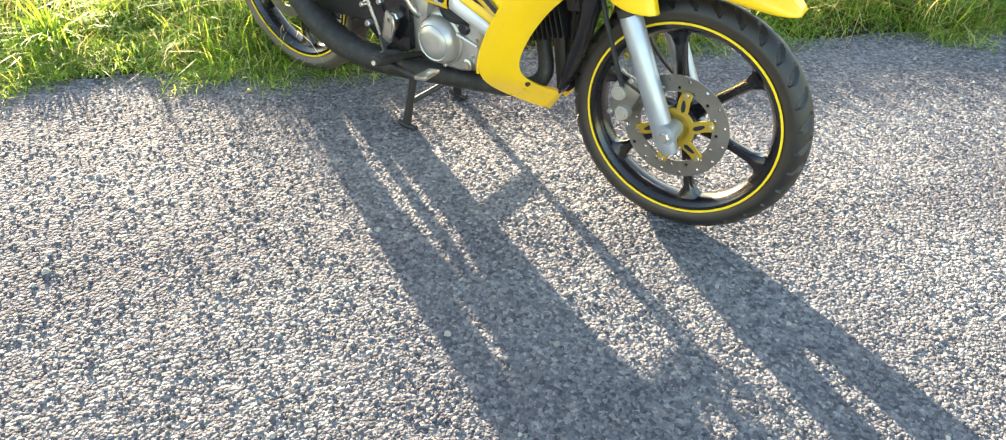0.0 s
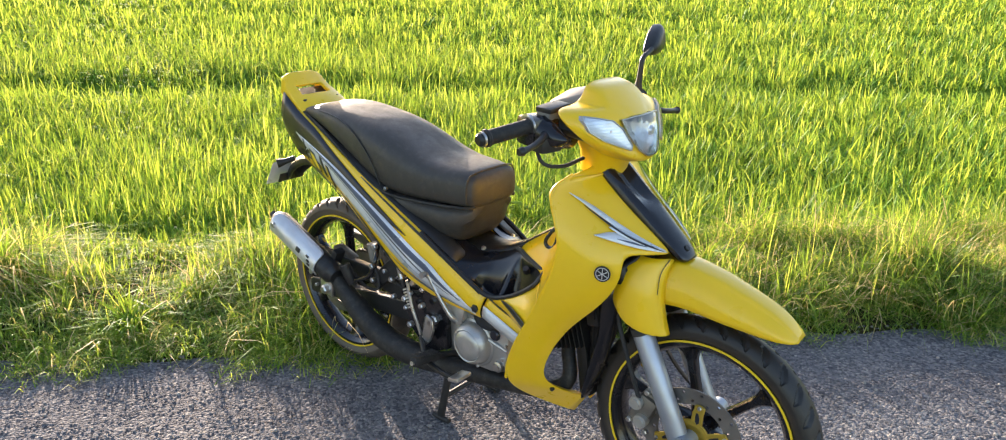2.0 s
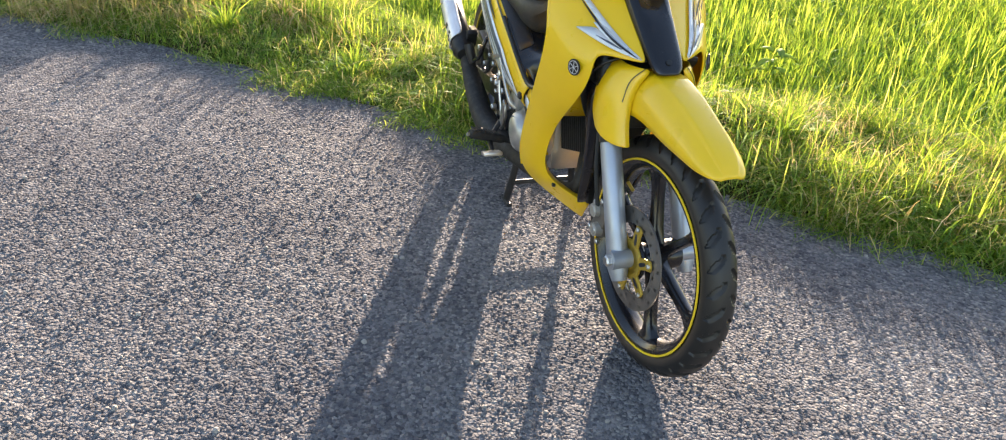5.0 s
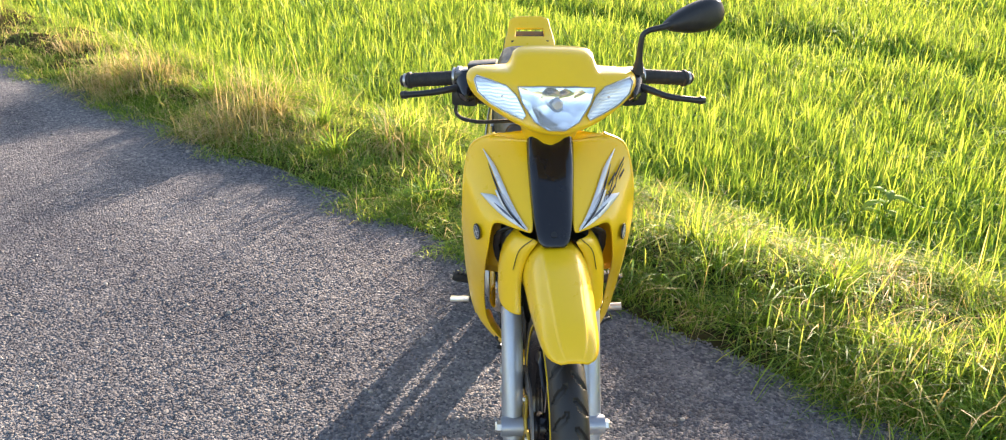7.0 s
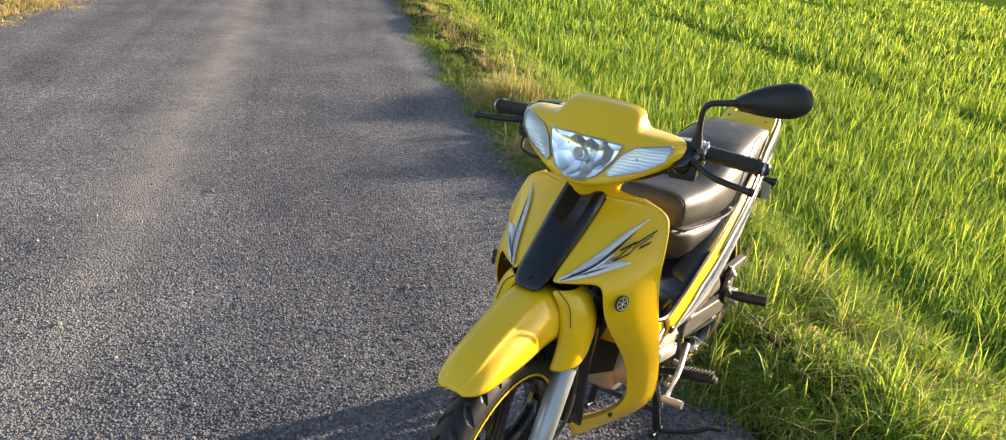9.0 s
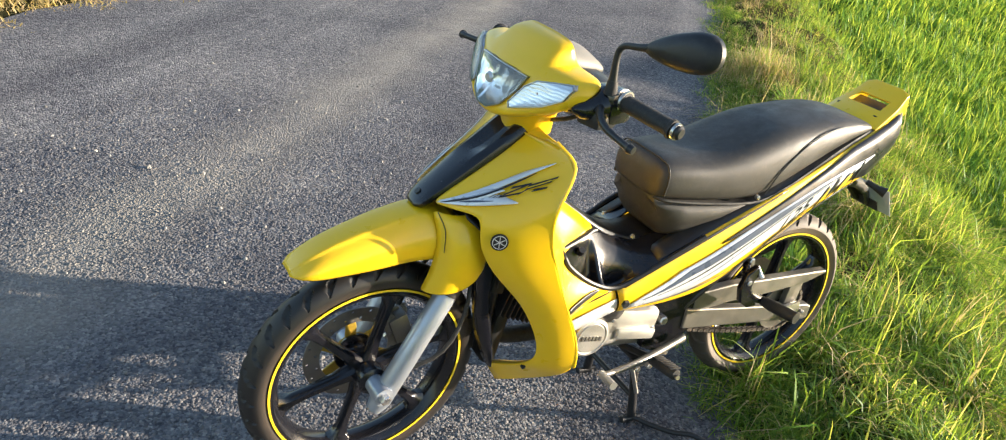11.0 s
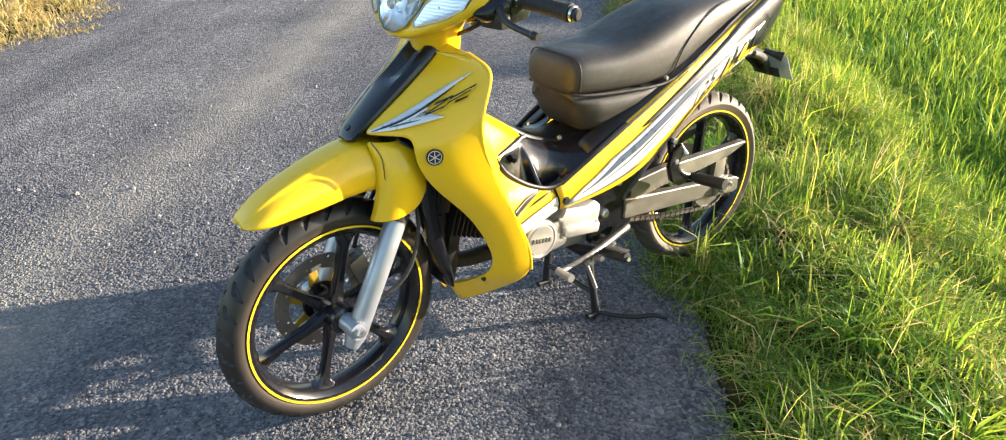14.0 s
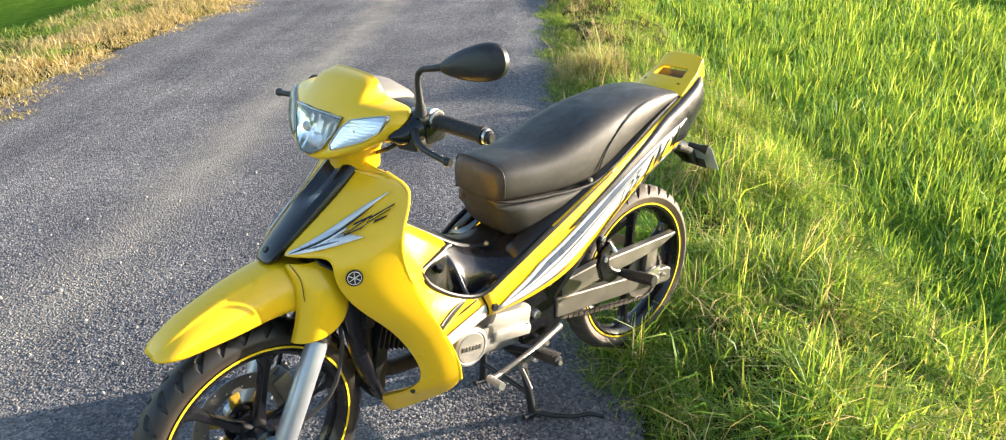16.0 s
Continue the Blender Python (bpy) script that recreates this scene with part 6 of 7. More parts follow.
# ---- tail ----
def tail():
    g = {}
    xs = ((-0.762, 0.826, 0.092), (-0.808, 0.856, 0.087), (-0.848, 0.877, 0.079), (-0.876, 0.903, 0.072), (-0.890, 0.912, 0.069), (-0.897, 0.905, 0.067))
    bm = bmesh.new()
    ys = (-1.0, -0.62, 0.62, 1.0)
    for i, (x, z, h) in enumerate(xs):
        for j, f in enumerate(ys):
            yy = f * h
            g[i, j] = bm.verts.new((x + (0.03 if abs(f) < 0.9 and i == 0 else 0), yy, z + (0.006 if abs(f) < 0.9 else -0.004)))
    for i in range(len(xs) - 1):
        for j in range(3):
            if i == 1 and j == 1:
                continue
            bm.faces.new((g[i, j], g[i + 1, j], g[i + 1, j + 1], g[i, j + 1]))
    # side flanges and rear lip
    for j in (0, 3):
        low = [bm.verts.new((x - 0.006 + (0.012 if i == 0 else 0), ys[j] * h * 1.03, z - d)) for i, ((x, z, h), d) in enumerate(zip(xs, (0.020, 0.034, 0.042, 0.054, 0.058, 0.052)))]
        for i in range(len(xs) - 1):
            bm.faces.new((g[i, j], g[i + 1, j], low[i + 1], low[i]))
    bmesh.ops.recalc_face_normals(bm, faces=bm.faces)
    ob = part("tail_cowl", bm, YELLOW, bike, "yellow tail cowl with a rectangular grab opening")
    so = ob.modifiers.new("thick", "SOLIDIFY")
    so.thickness, so.offset = 0.010, -1
    bv = ob.modifiers.new("round", "BEVEL")
    bv.width, bv.segments, bv.angle_limit = 0.0035, 3, radians(30)
    for y in (-0.068, 0.068):
        tube("tail_screw", [(-0.783, y * 0.9, 0.842), (-0.786, y * 0.9, 0.850)], 0.006, SATIN, ob, n=8)
    return ob


tail()
# plate added under the grab opening so that its inside reads dark
part("opening_backing", box_bm((0.10, 0.125, 0.006), (-0.825, 0, 0.842), (0, 28, 0), 0.002), SATIN, bike, "black plate added to darken the inside of the grab opening")
rg = []
for x, z, hy, hz in ((-0.58, 0.715, 0.10, 0.03), (-0.70, 0.745, 0.084, 0.045), (-0.80, 0.770, 0.070, 0.062), (-0.868, 0.792, 0.058, 0.068), (-0.888, 0.800, 0.050, 0.058)):
    rg.append([(x, hy * math.cos(a), z + hz * math.sin(a)) for a in np.linspace(0, 2 * math.pi, 20, endpoint=False)])
from_lists("tail_core", *loft(rg), PLASTIC, bike, "black tail core")
part("tail_lamp", box_bm((0.02, 0.09, 0.05), (-0.892, 0, 0.805), (0, 18, 0), 0.008), REDM, bike, "dark red tail lamp")

# rear mudguard and plate holder
rows = []
for x, z, h in ((-0.62, 0.66, 0.055), (-0.72, 0.672, 0.055), (-0.82, 0.665, 0.050), (-0.90, 0.635, 0.042), (-0.945, 0.600, 0.032), (-0.978, 0.560, 0.018)):
    rows.append([(x + 0.015, -h, z - 0.03), (x, -h, z - 0.01), (x, -h * 0.6, z), (x, 0, z + 0.003), (x, h * 0.6, z), (x, h, z - 0.01), (x + 0.015, h, z - 0.03)])
rm = sheet("rear_mudguard", rows, PLASTIC, bike, "black plastic rear mudguard", 0.004)
part("plate_holder", box_bm((0.005, 0.10, 0.035), (-0.972, 0, 0.548), (0, 28, 0), 0.002), SATIN, rm)
pl = part("number_plate", box_bm((0.003, 0.15, 0.10), (-0.990, 0, 0.565), (0, 30, 0), 0.002), WHITE, rm, "pale number plate seen from behind its edge")
for sg in (-1, 1):
    ind = tube("rear_indicator", [(-0.86, sg * 0.06, 0.645), (-0.880, sg * 0.085, 0.634), (-0.892, sg * 0.108, 0.628)], [0.008, 0.010, 0.016], SATIN, bike, "black stalk rear indicator", n=12)

# ---- engine ----
def engine():
    ob = part("engine_case", box_bm((0.30, 0.15, 0.17), (-0.03, -0.01, 0.315), (0, -6, 0), 0.03), ALLOY, bike, "dusty cast alloy engine case")
    # right clutch cover: big round cover, domed
    case = plate("clutch_case", [(-0.078, 0.300), (-0.074, 0.355), (-0.050, 0.392), (-0.005, 0.402), (0.040, 0.416), (0.092, 0.408), (0.118, 0.372), (0.117, 0.312), (0.102, 0.262), (0.055, 0.244), (0.0, 0.240), (-0.048, 0.256)], -0.118, -0.070, DULL, ob, "dull silver right engine cover", 0.008)
    lathe("clutch_dome", [(0.0, -0.160), (0.026, -0.159), (0.040, -0.155), (0.043, -0.1515), (0.046, -0.153), (0.054, -0.146), (0.060, -0.134), (0.062, -0.124), (0.068, -0.121), (0.070, -0.112)], DULL, case, "domed clutch cover with a turned groove", n=48, centre=(-0.004, 0, 0.316), closed=False)
    lathe("cover_plug", [(0.0, -0.127), (0.012, -0.127), (0.016, -0.123), (0.016, -0.110)], NAVY, case, "black plug", n=18, centre=(0.068, 0, 0.364), closed=False)
    lathe("oil_filler", [(0.0, -0.134), (0.008, -0.134), (0.010, -0.129), (0.015, -0.127), (0.017, -0.110)], STEEL, case, "oil filler cap", n=16, centre=(0.084, 0, 0.276), closed=False)
    tube("case_web", [(0.048, -0.121, 0.345), (0.110, -0.119, 0.330)], [0.007, 0.005], DULL, case, n=8)
    tube("case_boss", [(-0.055, -0.075, 0.372), (-0.055, -0.133, 0.372)], [0.020, 0.017], DULL, case, "kick-start boss", n=18)
    part("starter_boss", box_bm((0.07, 0.05, 0.05), (-0.065, -0.115, 0.395), (0, 10, 0), 0.014), ALLOY, ob)
    for x, z in ((-0.068, 0.310), (-0.040, 0.262), (0.010, 0.249), (0.095, 0.300), (0.106, 0.345), (0.092, 0.396), (0.040, 0.404), (-0.012, 0.393)):
        bolt("cover_bolt", (x, -0.119, z), -1, STEEL, case, 0.0055, 0.006)
    # left cover: round magneto cover and the sprocket cover behind it
    lathe("magneto_cover", [(0.0, 0.133), (0.040, 0.132), (0.043, 0.128), (0.046, 0.132), (0.052, 0.130), (0.058, 0.118), (0.060, 0.06)], ALLOY, ob, "round alloy magneto cover", n=40, centre=(0.085, 0, 0.335), closed=False)
    part("sprocket_cover", box_bm((0.17, 0.05, 0.085), (-0.045, 0.098, 0.345), (0, -10, 0), 0.018), ALLOY, ob, "ribbed alloy sprocket cover")
    part("cover_ledge", box_bm((0.125, 0.020, 0.030), (-0.058, 0.122, 0.318), (0, -10, 0), 0.008), ALLOY, ob, "raised lower ledge of the sprocket cover")
    part("cover_web", box_bm((0.05, 0.03, 0.075), (0.022, 0.108, 0.338), (0, -10, 0), 0.010), ALLOY, ob)
    bolt("cover_screw", (0.022, 0.124, 0.372), 1, STEEL, ob, 0.006, 0.005)
    bolt("cover_screw", (-0.115, 0.122, 0.322), 1, STEEL, ob, 0.006, 0.005)
    for k in range(6):  # cast brand lettering as plain bars
        part("lettering_bar", box_bm((0.007, 0.003, 0.013), (0.085 + (2.5 - k) * 0.0105, 0.1335, 0.336 + 0.0018 * (2.5 - k)), (0, -12, 0), 0.0008), SWING, ob, "raised grey lettering bar")
    # cylinder with fins leaning forward
    for k in range(13):
        t = k / 12
        part("cooling_fin", box_bm((0.004, 0.13, 0.11 - 0.02 * t), (0.135 + 0.165 * t, 0, 0.385 + 0.055 * t), (0, -18, 0), 0.001), SATIN, ob)
    tube("cylinder", [(0.10, 0, 0.375), (0.28, 0, 0.43)], 0.046, ALLOY, ob, n=20)
    part("spark_cap", box_bm((0.045, 0.02, 0.02), (0.30, 0.01, 0.44), (0, -18, 0), 0.005), RUBBER, ob)
    tube("carburettor", [(0.05, 0, 0.44), (0.0, 0, 0.47), (-0.06, 0, 0.48)], 0.03, SWING, ob, n=14)
    return ob


eng = engine()
# radiator and duct between the shields
part("radiator", box_bm((0.035, 0.17, 0.16), (0.325, 0, 0.555), (0, -14, 0), 0.006), SATIN, bike, "black radiator")
tube("downtube", [(0.31, 0, 0.78), (0.18, 0, 0.60), (0.0, 0, 0.52), (-0.16, 0, 0.50)], 0.03, SATIN, bike, "black frame tube", steps=14)
for sg in (-1, 1):
    tube("subframe_tube", [(-0.10, sg * 0.07, 0.50), (-0.3, sg * 0.08, 0.56), (-0.55, sg * 0.08, 0.70), (-0.78, sg * 0.06, 0.80)], 0.013, SATIN, bike, "black subframe tube", steps=14)
    tube("subframe_brace", [(-0.24, sg * 0.085, 0.34), (-0.36, sg * 0.095, 0.46), (-0.46, sg * 0.09, 0.62)], 0.011, SATIN, bike, "black subframe brace", steps=8)
plate("pivot_plate", [(-0.13, 0.43), (-0.28, 0.45), (-0.31, 0.36), (-0.27, 0.26), (-0.20, 0.20), (-0.12, 0.24)], -0.105, -0.085, BLACK, bike, "black pivot plate")
plate("pivot_plate", [(-0.13, 0.43), (-0.28, 0.45), (-0.31, 0.36), (-0.27, 0.26), (-0.20, 0.20), (-0.12, 0.24)], 0.075, 0.095, BLACK, bike, "black pivot plate")
part("air_box", box_bm((0.22, 0.13, 0.13), (-0.22, 0, 0.50), (0, 18, 0), 0.02), PLASTIC, bike, "black air box")
tube("rear_shock", [(-0.30, 0, 0.32), (-0.40, 0, 0.58)], 0.034, SATIN, bike, "black rear shock absorber")
for sg in (-1, 1):
    bolt("pivot_bolt", (-0.165, sg * (0.108 if sg < 0 else 0.098), 0.322), sg, STEEL, bike, 0.014, 0.012)
    bolt("pivot_bolt", (-0.215, sg * (0.108 if sg < 0 else 0.098), 0.40), sg, STEEL, bike, 0.009, 0.009)

# swingarm: lower box beam and upper brace on each side
for sg in (-1, 1):
    def beam(name, pts, y, par):
        rg = [[(x, sg * (y - 0.013), z - h), (x, sg * (y + 0.013), z - h), (x, sg * (y + 0.013), z + h), (x, sg * (y - 0.013), z + h)] for x, z, h in pts]
        # the right beam gets a darker material than the left
        ob = from_lists(name, *loft(rg), SWING if sg > 0 else SATIN, par, "grey alloy swingarm beam" if sg > 0 else "black swingarm beam", smooth=False)
        bv = ob.modifiers.new("round", "BEVEL")
        bv.width, bv.segments = 0.004, 2
        return ob

    sw = beam("swingarm", [(-0.245, 0.308, 0.031), (-0.40, 0.288, 0.029), (-0.60, 0.262, 0.027), (-0.740, 0.242, 0.027), (-0.757, 0.240, 0.020)], 0.088, bike)
    beam("swingarm_brace", [(-0.27, 0.352, 0.030), (-0.40, 0.362, 0.029), (-0.58, 0.362, 0.024), (-0.70, 0.366, 0.017), (-0.775, 0.376, 0.005)], 0.084, sw)
    part("axle_plate", box_bm((0.06, 0.012, 0.055), (-0.662, sg * 0.104, 0.262), (0, 6, 0), 0.004), STEEL, sw)
    part("swing_gusset", box_bm((0.05, 0.020, 0.12), (-0.665, sg * 0.084, 0.31), (0, -6, 0), 0.004), SWING, sw)
    bolt("rear_axle_nut", (-0.660, sg * 0.112, 0.256), sg, STEEL, sw, 0.015, 0.016)
    bolt("adjuster_bolt", (-0.715, sg * 0.106, 0.252), sg, STEEL, sw, 0.006, 0.008)

# chain and rear sprocket on the left
lathe("sprocket", [(0.03, 0.062), (0.078, 0.062), (0.078, 0.068), (0.03, 0.068)], SWING, rear, "dark steel rear sprocket", n=40)


def chain():
    c0, c1, r0, r1 = (-0.155, 0.318), (RW[0], RW[2]), 0.032, 0.080
    pts = []
    pts += [(lerp(c0[0], c1[0], t), lerp(c0[1] - r0, c1[1] - r1, t) - 0.012 * math.sin(math.pi * t)) for t in np.linspace(0, 1, 46)]
    pts += [(c1[0] - r1 * math.sin(a), c1[1] - r1 * math.cos(a)) for a in np.linspace(0.08, math.pi - 0.08, 24)]
    pts += [(lerp(c1[0], c0[0], t), lerp(c1[1] + r1, c0[1] + r0, t)) for t in np.linspace(0, 1, 46)]
    bm = bmesh.new()
    for i in range(len(pts) - 1):
        (x0, z0), (x1, z1) = pts[i], pts[i + 1]
        a = math.degrees(math.atan2(z1 - z0, x1 - x0))
        l = math.hypot(x1 - x0, z1 - z0)
        for y in (0.058, 0.072) if i % 2 else (0.061, 0.069):
            r = bmesh.ops.create_cube(bm, size=1)
            bmesh.ops.scale(bm, vec=(l * 1.25, 0.0022, 0.0095), verts=r["verts"])
            bmesh.ops.transform(bm, matrix=pose((x0 + x1) / 2, y, (z0 + z1) / 2, 0, -a, 0), verts=r["verts"])
        r = bmesh.ops.create_cone(bm, segments=6, radius1=0.0042, radius2=0.0042, depth=0.018, cap_ends=True)
        bmesh.ops.transform(bm, matrix=pose(x0, 0.065, z0, 90, 0, 0), verts=r["verts"])
    tagged(part("drive_chain", bm, CHAIN, bike, "greasy roller chain", smooth=False), kind="")


chain()

# ---- exhaust on the right ----
ex = tube("exhaust", [(0.24, -0.03, 0.36), (0.262, -0.05, 0.28), (0.20, -0.07, 0.232), (0.06, -0.085, 0.210), (-0.10, -0.105, 0.194), (-0.22, -0.125, 0.190), (-0.33, -0.140, 0.205), (-0.43, -0.146, 0.250), (-0.50, -0.152, 0.305), (-0.545, -0.162, 0.352)],
          [0.018, 0.020, 0.022, 0.025, 0.030, 0.035, 0.038, 0.035, 0.028, 0.020], RUSTY, bike, "dusty black two-stroke expansion chamber", n=20, steps=40)
MA, MB = np.array((-0.540, -0.170, 0.366)), np.array((-0.852, -0.142, 0.452))
tube("muffler", [lerp(MA, MB, t) for t in (-0.05, 0.0, 0.02, 0.96, 0.99, 1.03)], [0.022, 0.031, 0.036, 0.036, 0.032, 0.026], SATIN, ex, "black muffler can", n=24)


def heat_shield():
    d = (MB - MA) / np.linalg.norm(MB - MA)
    side = np.cross(d, (0, 0, 1))
    side /= np.linalg.norm(side)
    if side[1] > 0:
        side = -side
    up = np.cross(side, d)
    if up[2] < 0:
        up = -up
    rows = []
    for t in (0.15, 0.18, 0.3, 0.5, 0.7, 0.93, 0.96):
        e = 0.75 if t in (0.15, 0.96) else 1.0
        rows.append([lerp(MA, MB, t) + 0.0400 * (math.cos(a * e) * side + math.sin(a * e) * up) for a in np.radians((-62, -45, -20, 10, 40, 70, 92))])
    hs = sheet("heat_shield", rows, SILVER, ex, "silver heat shield with slots", 0.003)
    # dark slots and screws
    for t, a, lx, wx in ((0.44, 14, 0.020, 0.013), (0.245, -6, 0.014, 0.006), (0.26, 8, 0.014, 0.006), (0.285, 23, 0.014, 0.006)):
        a = radians(a)
        c = lerp(MA, MB, t) + 0.0423 * (math.cos(a) * side + math.sin(a) * up)
        m = Matrix((d, math.cos(a) * up - math.sin(a) * side, math.cos(a) * side + math.sin(a) * up)).transposed().to_4x4()
        bm = box_bm((lx, wx, 0.003), (0, 0, 0), (0, 0, 0), 0.0006)
        bmesh.ops.transform(bm, matrix=Matrix.Translation(c) @ m, verts=bm.verts)
        part("shield_slot", bm, NAVY, hs, "dark slot")
    for t in (0.20, 0.90):
        a = radians(-30 if t < 0.5 else 15)
        c = lerp(MA, MB, t) + 0.0425 * (math.cos(a) * side + math.sin(a) * up)
        tube("shield_screw", [c - 0.004 * side, c + 0.004 * side], [0.009, 0.008], STEEL, hs, n=10)


heat_shield()
tube("stinger", [lerp(MA, MB, 1.02), lerp(MA, MB, 1.12)], 0.012, SATIN, ex, n=14)
part("muffler_bracket", box_bm((0.022, 0.035, 0.06), (-0.56, -0.14, 0.405), (0, 25, 0), 0.004), SATIN, ex)

# ---- foot controls, stand, small metal ----
tube("kick_lever", [(-0.060, -0.135, 0.368), (-0.068, -0.150, 0.385), (-0.105, -0.160, 0.440), (-0.138, -0.166, 0.488), (-0.140, -0.188, 0.492)], [0.011, 0.0080, 0.0062, 0.0062, 0.0085], STEEL, bike, "steel kick-start lever", n=10, steps=18)
tube("gear_lever", [(-0.235, 0.118, 0.264), (-0.205, 0.128, 0.262), (-0.08, 0.160, 0.258), (0.02, 0.178, 0.258), (0.068, 0.186, 0.262)], [0.014, 0.010, 0.0095, 0.008, 0.007], SWING, bike, "grey steel gear lever", n=10, steps=12)
tube("gear_rubber", [(0.070, 0.180, 0.262), (0.074, 0.236, 0.268)], 0.0105, DULL, bike, "worn toe piece of the gear lever", n=12)
tube("brake_pedal", [(-0.20, -0.13, 0.262), (-0.12, -0.185, 0.240), (-0.02, -0.205, 0.240), (0.03, -0.215, 0.262)], 0.008, SATIN, bike, "black brake pedal", n=10, steps=10)
part("pedal_pad", box_bm((0.036, 0.055, 0.010), (0.042, -0.228, 0.276), (0, -14, 0), 0.003), STEEL, bike, "steel brake pedal pad")
for sg in (-1, 1):
    fp = tube("foot_peg", [(-0.122, sg * 0.140, 0.236), (-0.120, sg * 0.150, 0.240), (-0.102, sg * 0.250, 0.272), (-0.101, sg * 0.256, 0.274)], [0.010, 0.0150, 0.0150, 0.011], RUBBER, bike, "black ribbed rubber foot peg", n=12)
    for k in range(9):
        q = k / 8
        part("peg_rib", box_bm((0.030, 0.0045, 0.005), (lerp(-0.120, -0.103, q), sg * lerp(0.156, 0.244, q), lerp(0.257, 0.286, q)), (sg * 17, 0, sg * -10), 0.001), RUBBER, fp)
    tube("peg_pin", [(-0.102, sg * 0.250, 0.268), (-0.100, sg * 0.264, 0.272)], 0.006, STEEL, fp, n=10)
    tube("peg_bar", [(-0.10, sg * 0.05, 0.218), (-0.124, sg * 0.13, 0.232), (-0.121, sg * 0.146, 0.239)], 0.010, SATIN, fp, n=8)
    br = tube("pillion_bracket", [(-0.395, sg * 0.115, 0.485), (-0.375, sg * 0.145, 0.455), (-0.39, sg * 0.155, 0.405), (-0.432, sg * 0.156, 0.378), (-0.452, sg * 0.156, 0.370)], [0.010, 0.012, 0.012, 0.012, 0.011] if sg > 0 else [0.006, 0.007, 0.007, 0.007, 0.007], BLACK, bike, "black curved pillion peg bracket", n=12, steps=16)
    # the right peg is folded up
    pg = [(-0.448, 0.158, 0.372), (-0.452, 0.190, 0.374), (-0.464, 0.266, 0.380)] if sg > 0 else [(-0.470, -0.155, 0.352), (-0.478, -0.160, 0.375), (-0.492, -0.166, 0.410)]
    tube("pillion_peg", pg, [0.012, 0.0165, 0.0165], SATIN, br, "black rubber pillion peg", n=14)
    if sg > 0:
        arc = [(-0.405 + 0.058 * math.cos(a), 0.425 + 0.066 * math.sin(a)) for a in np.radians((-110, -75, -40, 0, 40, 75))]
        arc += [(-0.412 + 0.028 * math.cos(a), 0.425 + 0.036 * math.sin(a)) for a in np.radians((70, 40, 0, -40, -75))]
        plate("bracket_arm", arc, 0.148, 0.166, BLACK, br, "black cast bracket arm")
        tube("bracket_link", [(-0.398, 0.15, 0.480), (-0.405, 0.17, 0.455)], 0.007, STEEL, br, n=10)
    bolt("bracket_bolt", (-0.392, sg * 0.131, 0.487), sg, STEEL, br, 0.010, 0.008)
    bolt("bracket_bolt", (-0.372, sg * 0.160, 0.440), sg, STEEL, br, 0.009, 0.008)
# centre stand
st = tube("centre_stand", [(-0.135, -0.10, 0.185), (-0.135, 0.10, 0.185)], 0.012, SATIN, bike, "black centre stand, down")
for sg in (-1, 1):
    tube("stand_leg", [(-0.125, sg * 0.085, 0.190), (-0.132, sg * 0.098, 0.10), (-0.138, sg * 0.112, 0.018)], [0.012, 0.011, 0.013], SATIN, st, n=10)
    tube("stand_foot", [(-0.105, sg * 0.112, 0.010), (-0.138, sg * 0.113, 0.008), (-0.165, sg * 0.114, 0.011)], 0.009, SATIN, st, n=10)
tube("stand_crossbar", [(-0.134, -0.105, 0.076), (-0.134, 0.105, 0.076)], 0.008, SATIN, st, n=10)
tube("stand_lever", [(-0.138, 0.112, 0.014), (-0.175, 0.155, 0.008), (-0.215, 0.205, 0.012), (-0.245, 0.235, 0.022), (-0.275, 0.262, 0.013)], 0.0075, SATIN, st, n=10, steps=14)
tube("stand_spring", [(-0.10, 0.095, 0.20), (-0.13, 0.115, 0.10)], 0.006, STEEL, st, n=8)
for x, y, z, sg in ((-0.09, 0.128, 0.205, 1), (-0.135, 0.122, 0.200, 1), (-0.19, 0.11, 0.225, 1), (-0.20, -0.125, 0.36, -1), (-0.235, -0.125, 0.42, -1), (-0.27, -0.125, 0.36, -1), (-0.29, -0.12, 0.44, -1), (-0.33, -0.12, 0.40, -1), (-0.225, -0.145, 0.30, -1)):
    bolt("frame_bolt", (x, y * 1.0, z), sg, STEEL, bike, 0.009, 0.012)
# alloy brake linkage on the right
tube("brake_rod", [(-0.20, -0.125, 0.25), (-0.24, -0.128, 0.34), (-0.26, -0.128, 0.42)], 0.005, STEEL, bike, "steel brake rod", n=8)
part("heel_guard", box_bm((0.03, 0.006, 0.075), (-0.170, -0.135, 0.300), (0, 10, 0), 0.006), STEEL, bike, "polished heel guard")
part("rear_caliper", box_bm((0.09, 0.04, 0.05), (-0.60, -0.075, 0.375), (0, 15, 0), 0.01), SWING, bike, "grey rear brake caliper")
tube("fluid_pot", [(-0.42, -0.105, 0.43), (-0.43, -0.108, 0.48)], 0.017, BEIGE, bike, "small grey fluid pot", n=14)
tube("cable_run", [(-0.05, 0.02, 0.47), (-0.2, -0.10, 0.40), (-0.3, -0.11, 0.38), (-0.44, -0.10, 0.40)], 0.004, RUBBER, bike, n=6, steps=14)
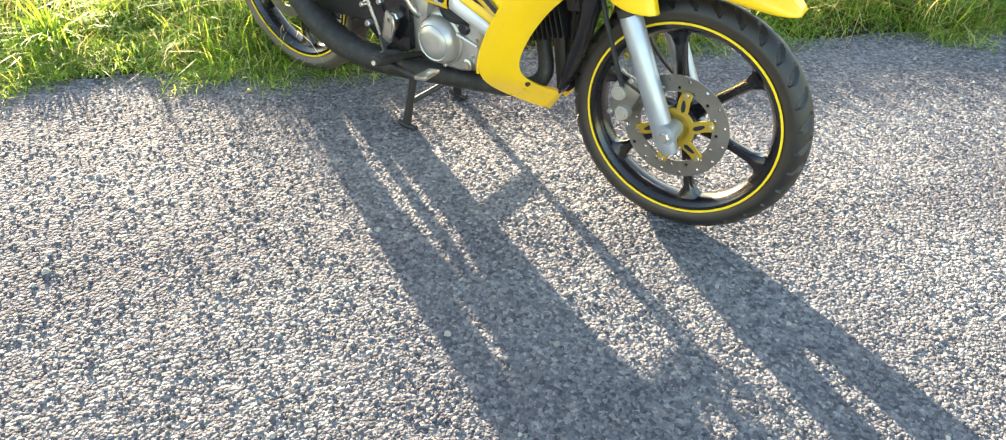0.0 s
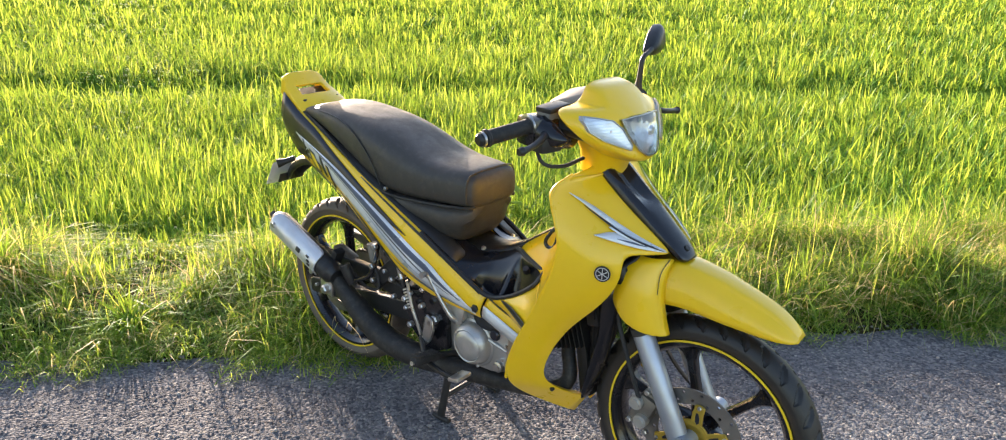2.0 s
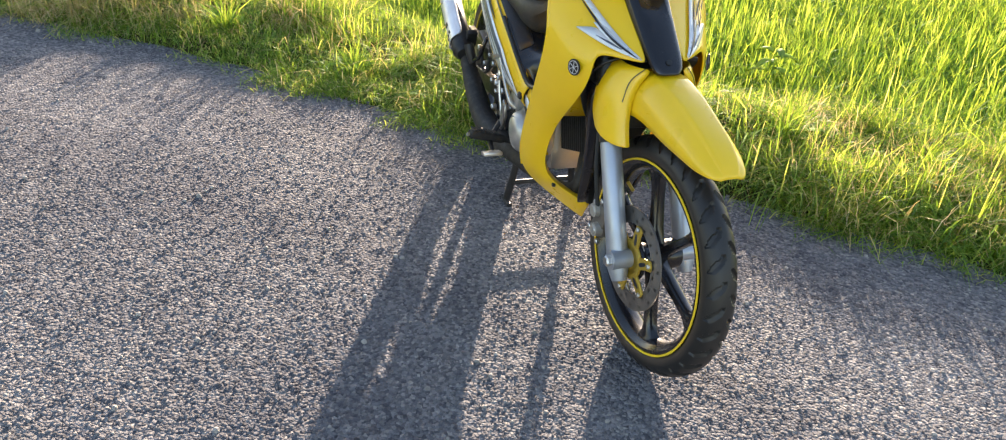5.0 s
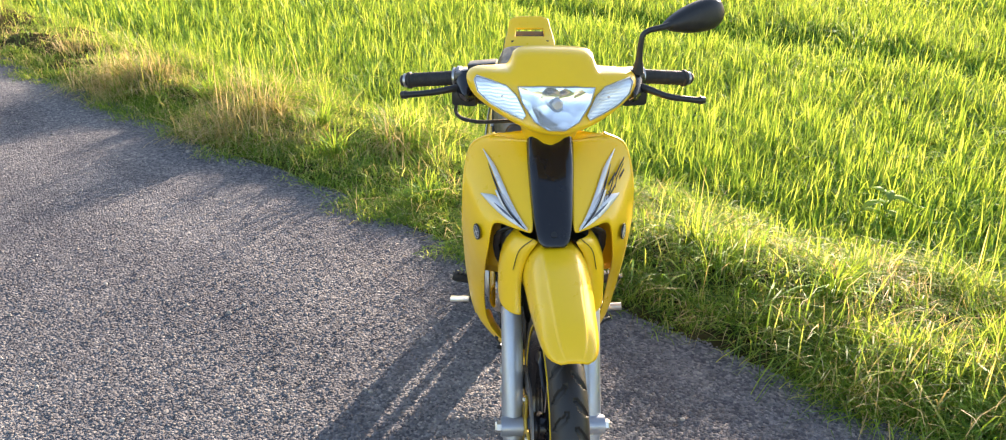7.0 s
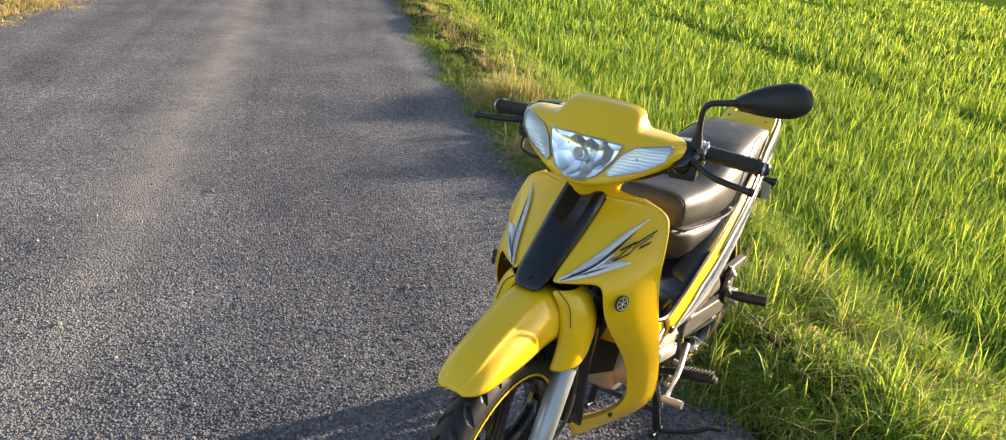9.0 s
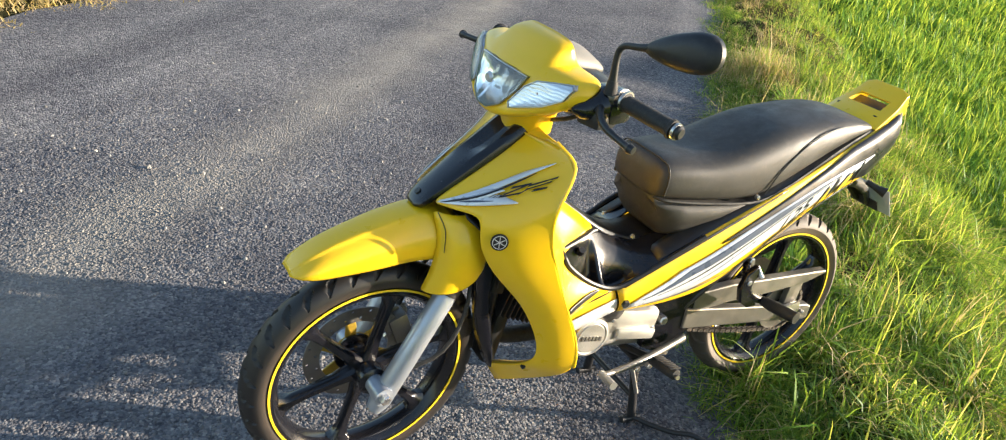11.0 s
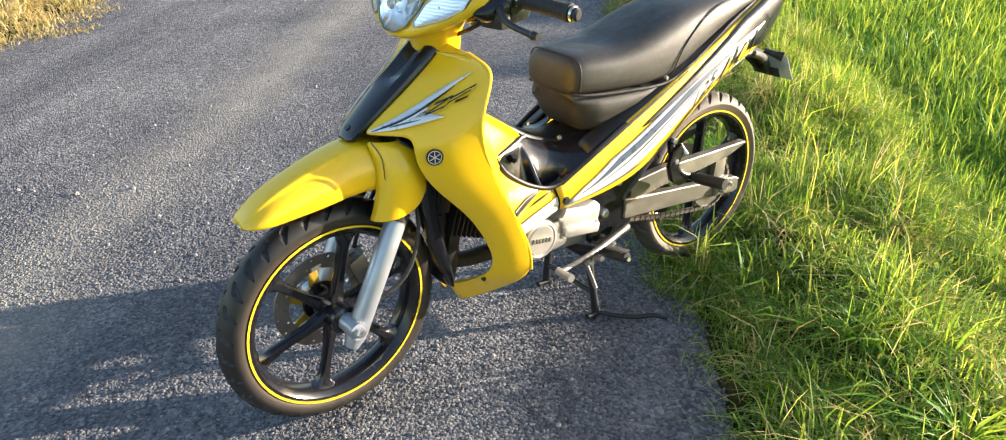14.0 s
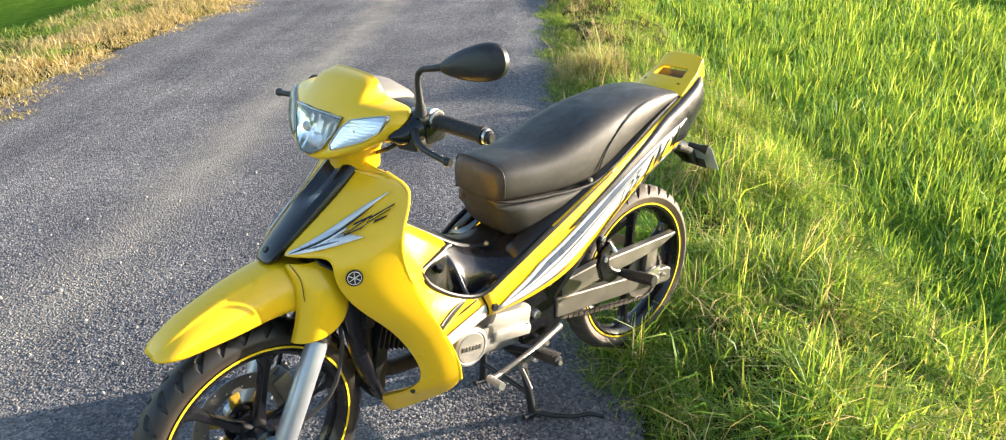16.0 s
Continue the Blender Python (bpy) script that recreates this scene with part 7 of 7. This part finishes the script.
# right-hand linkage: brake light switch, spring, rod ends, hose and pedal bracket
sw = tube("brake_switch", [(-0.305, -0.118, 0.455), (-0.285, -0.124, 0.415)], [0.009, 0.009], STEEL, bike, "steel brake light switch", n=10)
tube("switch_boot", [(-0.285, -0.124, 0.415), (-0.275, -0.126, 0.395)], [0.007, 0.004], RUBBER, sw, n=8)
for k in range(7):
    t = k / 6
    tube("spring_coil", [(-0.272 + 0.02 * t, -0.127, 0.39 - 0.05 * t), (-0.270 + 0.02 * t, -0.127, 0.386 - 0.05 * t)], 0.006, STEEL, sw, n=8)
plate("pedal_bracket", [(-0.175, 0.345), (-0.150, 0.335), (-0.146, 0.300), (-0.160, 0.262), (-0.185, 0.238), (-0.200, 0.250), (-0.182, 0.280), (-0.176, 0.31)], -0.128, -0.137, STEEL, bike, "polished pedal bracket")
plate("peg_hanger", [(-0.30, 0.47), (-0.345, 0.455), (-0.40, 0.40), (-0.43, 0.36), (-0.40, 0.345), (-0.35, 0.385), (-0.29, 0.43)], -0.112, -0.122, SATIN, bike, "black peg hanger plate")
tube("rear_brake_hose", [(-0.42, -0.112, 0.43), (-0.38, -0.13, 0.36), (-0.45, -0.125, 0.34), (-0.56, -0.10, 0.37)], 0.005, RUBBER, bike, "black rear brake hose", n=8, steps=16)
tube("starter_cable", [(-0.06, -0.13, 0.41), (-0.13, -0.125, 0.45), (-0.24, -0.115, 0.47), (-0.33, -0.112, 0.44)], 0.004, RUBBER, bike, "black cable", n=6, steps=14)
for x, z, r in ((-0.315, 0.352, 0.008), (-0.352, 0.42, 0.007), (-0.405, 0.375, 0.008), (-0.245, 0.385, 0.007), (-0.262, 0.335, 0.007), (-0.162, 0.322, 0.009), (-0.19, 0.255, 0.007), (-0.115, 0.405, 0.008), (-0.085, 0.425, 0.006), (-0.345, 0.49, 0.006)):
    bolt("linkage_nut", (x, -0.128, z), -1, STEEL, bike, r, 0.010)
part("cast_bracket", box_bm((0.06, 0.03, 0.05), (-0.10, -0.12, 0.42), (0, 25, 0), 0.012), DULL, bike, "dull cast bracket over the gearbox")


# ---- loose stones on the road ----
def stones():
    rng = np.random.default_rng(21)
    verts, faces = [], []
    for _ in range(900):
        s, d = rng.uniform(-7, 3.5), rng.uniform(-2.6, 0.42)
        r = rng.uniform(0.003, 0.008) * (1.6 if rng.uniform() < 0.05 else 1)
        z = float(ground_z(s, d)) + 0.003
        b = len(verts)
        k = 6
        a0 = rng.uniform(0, 6.28)
        for lvl, sc in ((0, 1.0), (0.7, 0.85)):
            for j in range(k):
                q = a0 + 2 * math.pi * j / k
                e = r * sc * rng.uniform(0.7, 1.15)
                verts.append((s + e * math.cos(q), d + e * math.sin(q), z + r * lvl))
        verts.append((s, d, z + r * rng.uniform(0.9, 1.2)))
        for j in range(k):
            j2 = (j + 1) % k
            faces.append((b + j, b + j2, b + k + j2, b + k + j))
            faces.append((b + k + j, b + k + j2, b + 2 * k))
    ob = from_lists("loose_gravel", verts, faces, STONEM, smooth=False)
    ob.matrix_world = RT
    tagged(ob, "scattered pale loose gravel on the asphalt", "gravel", kind="stuff")


stones()
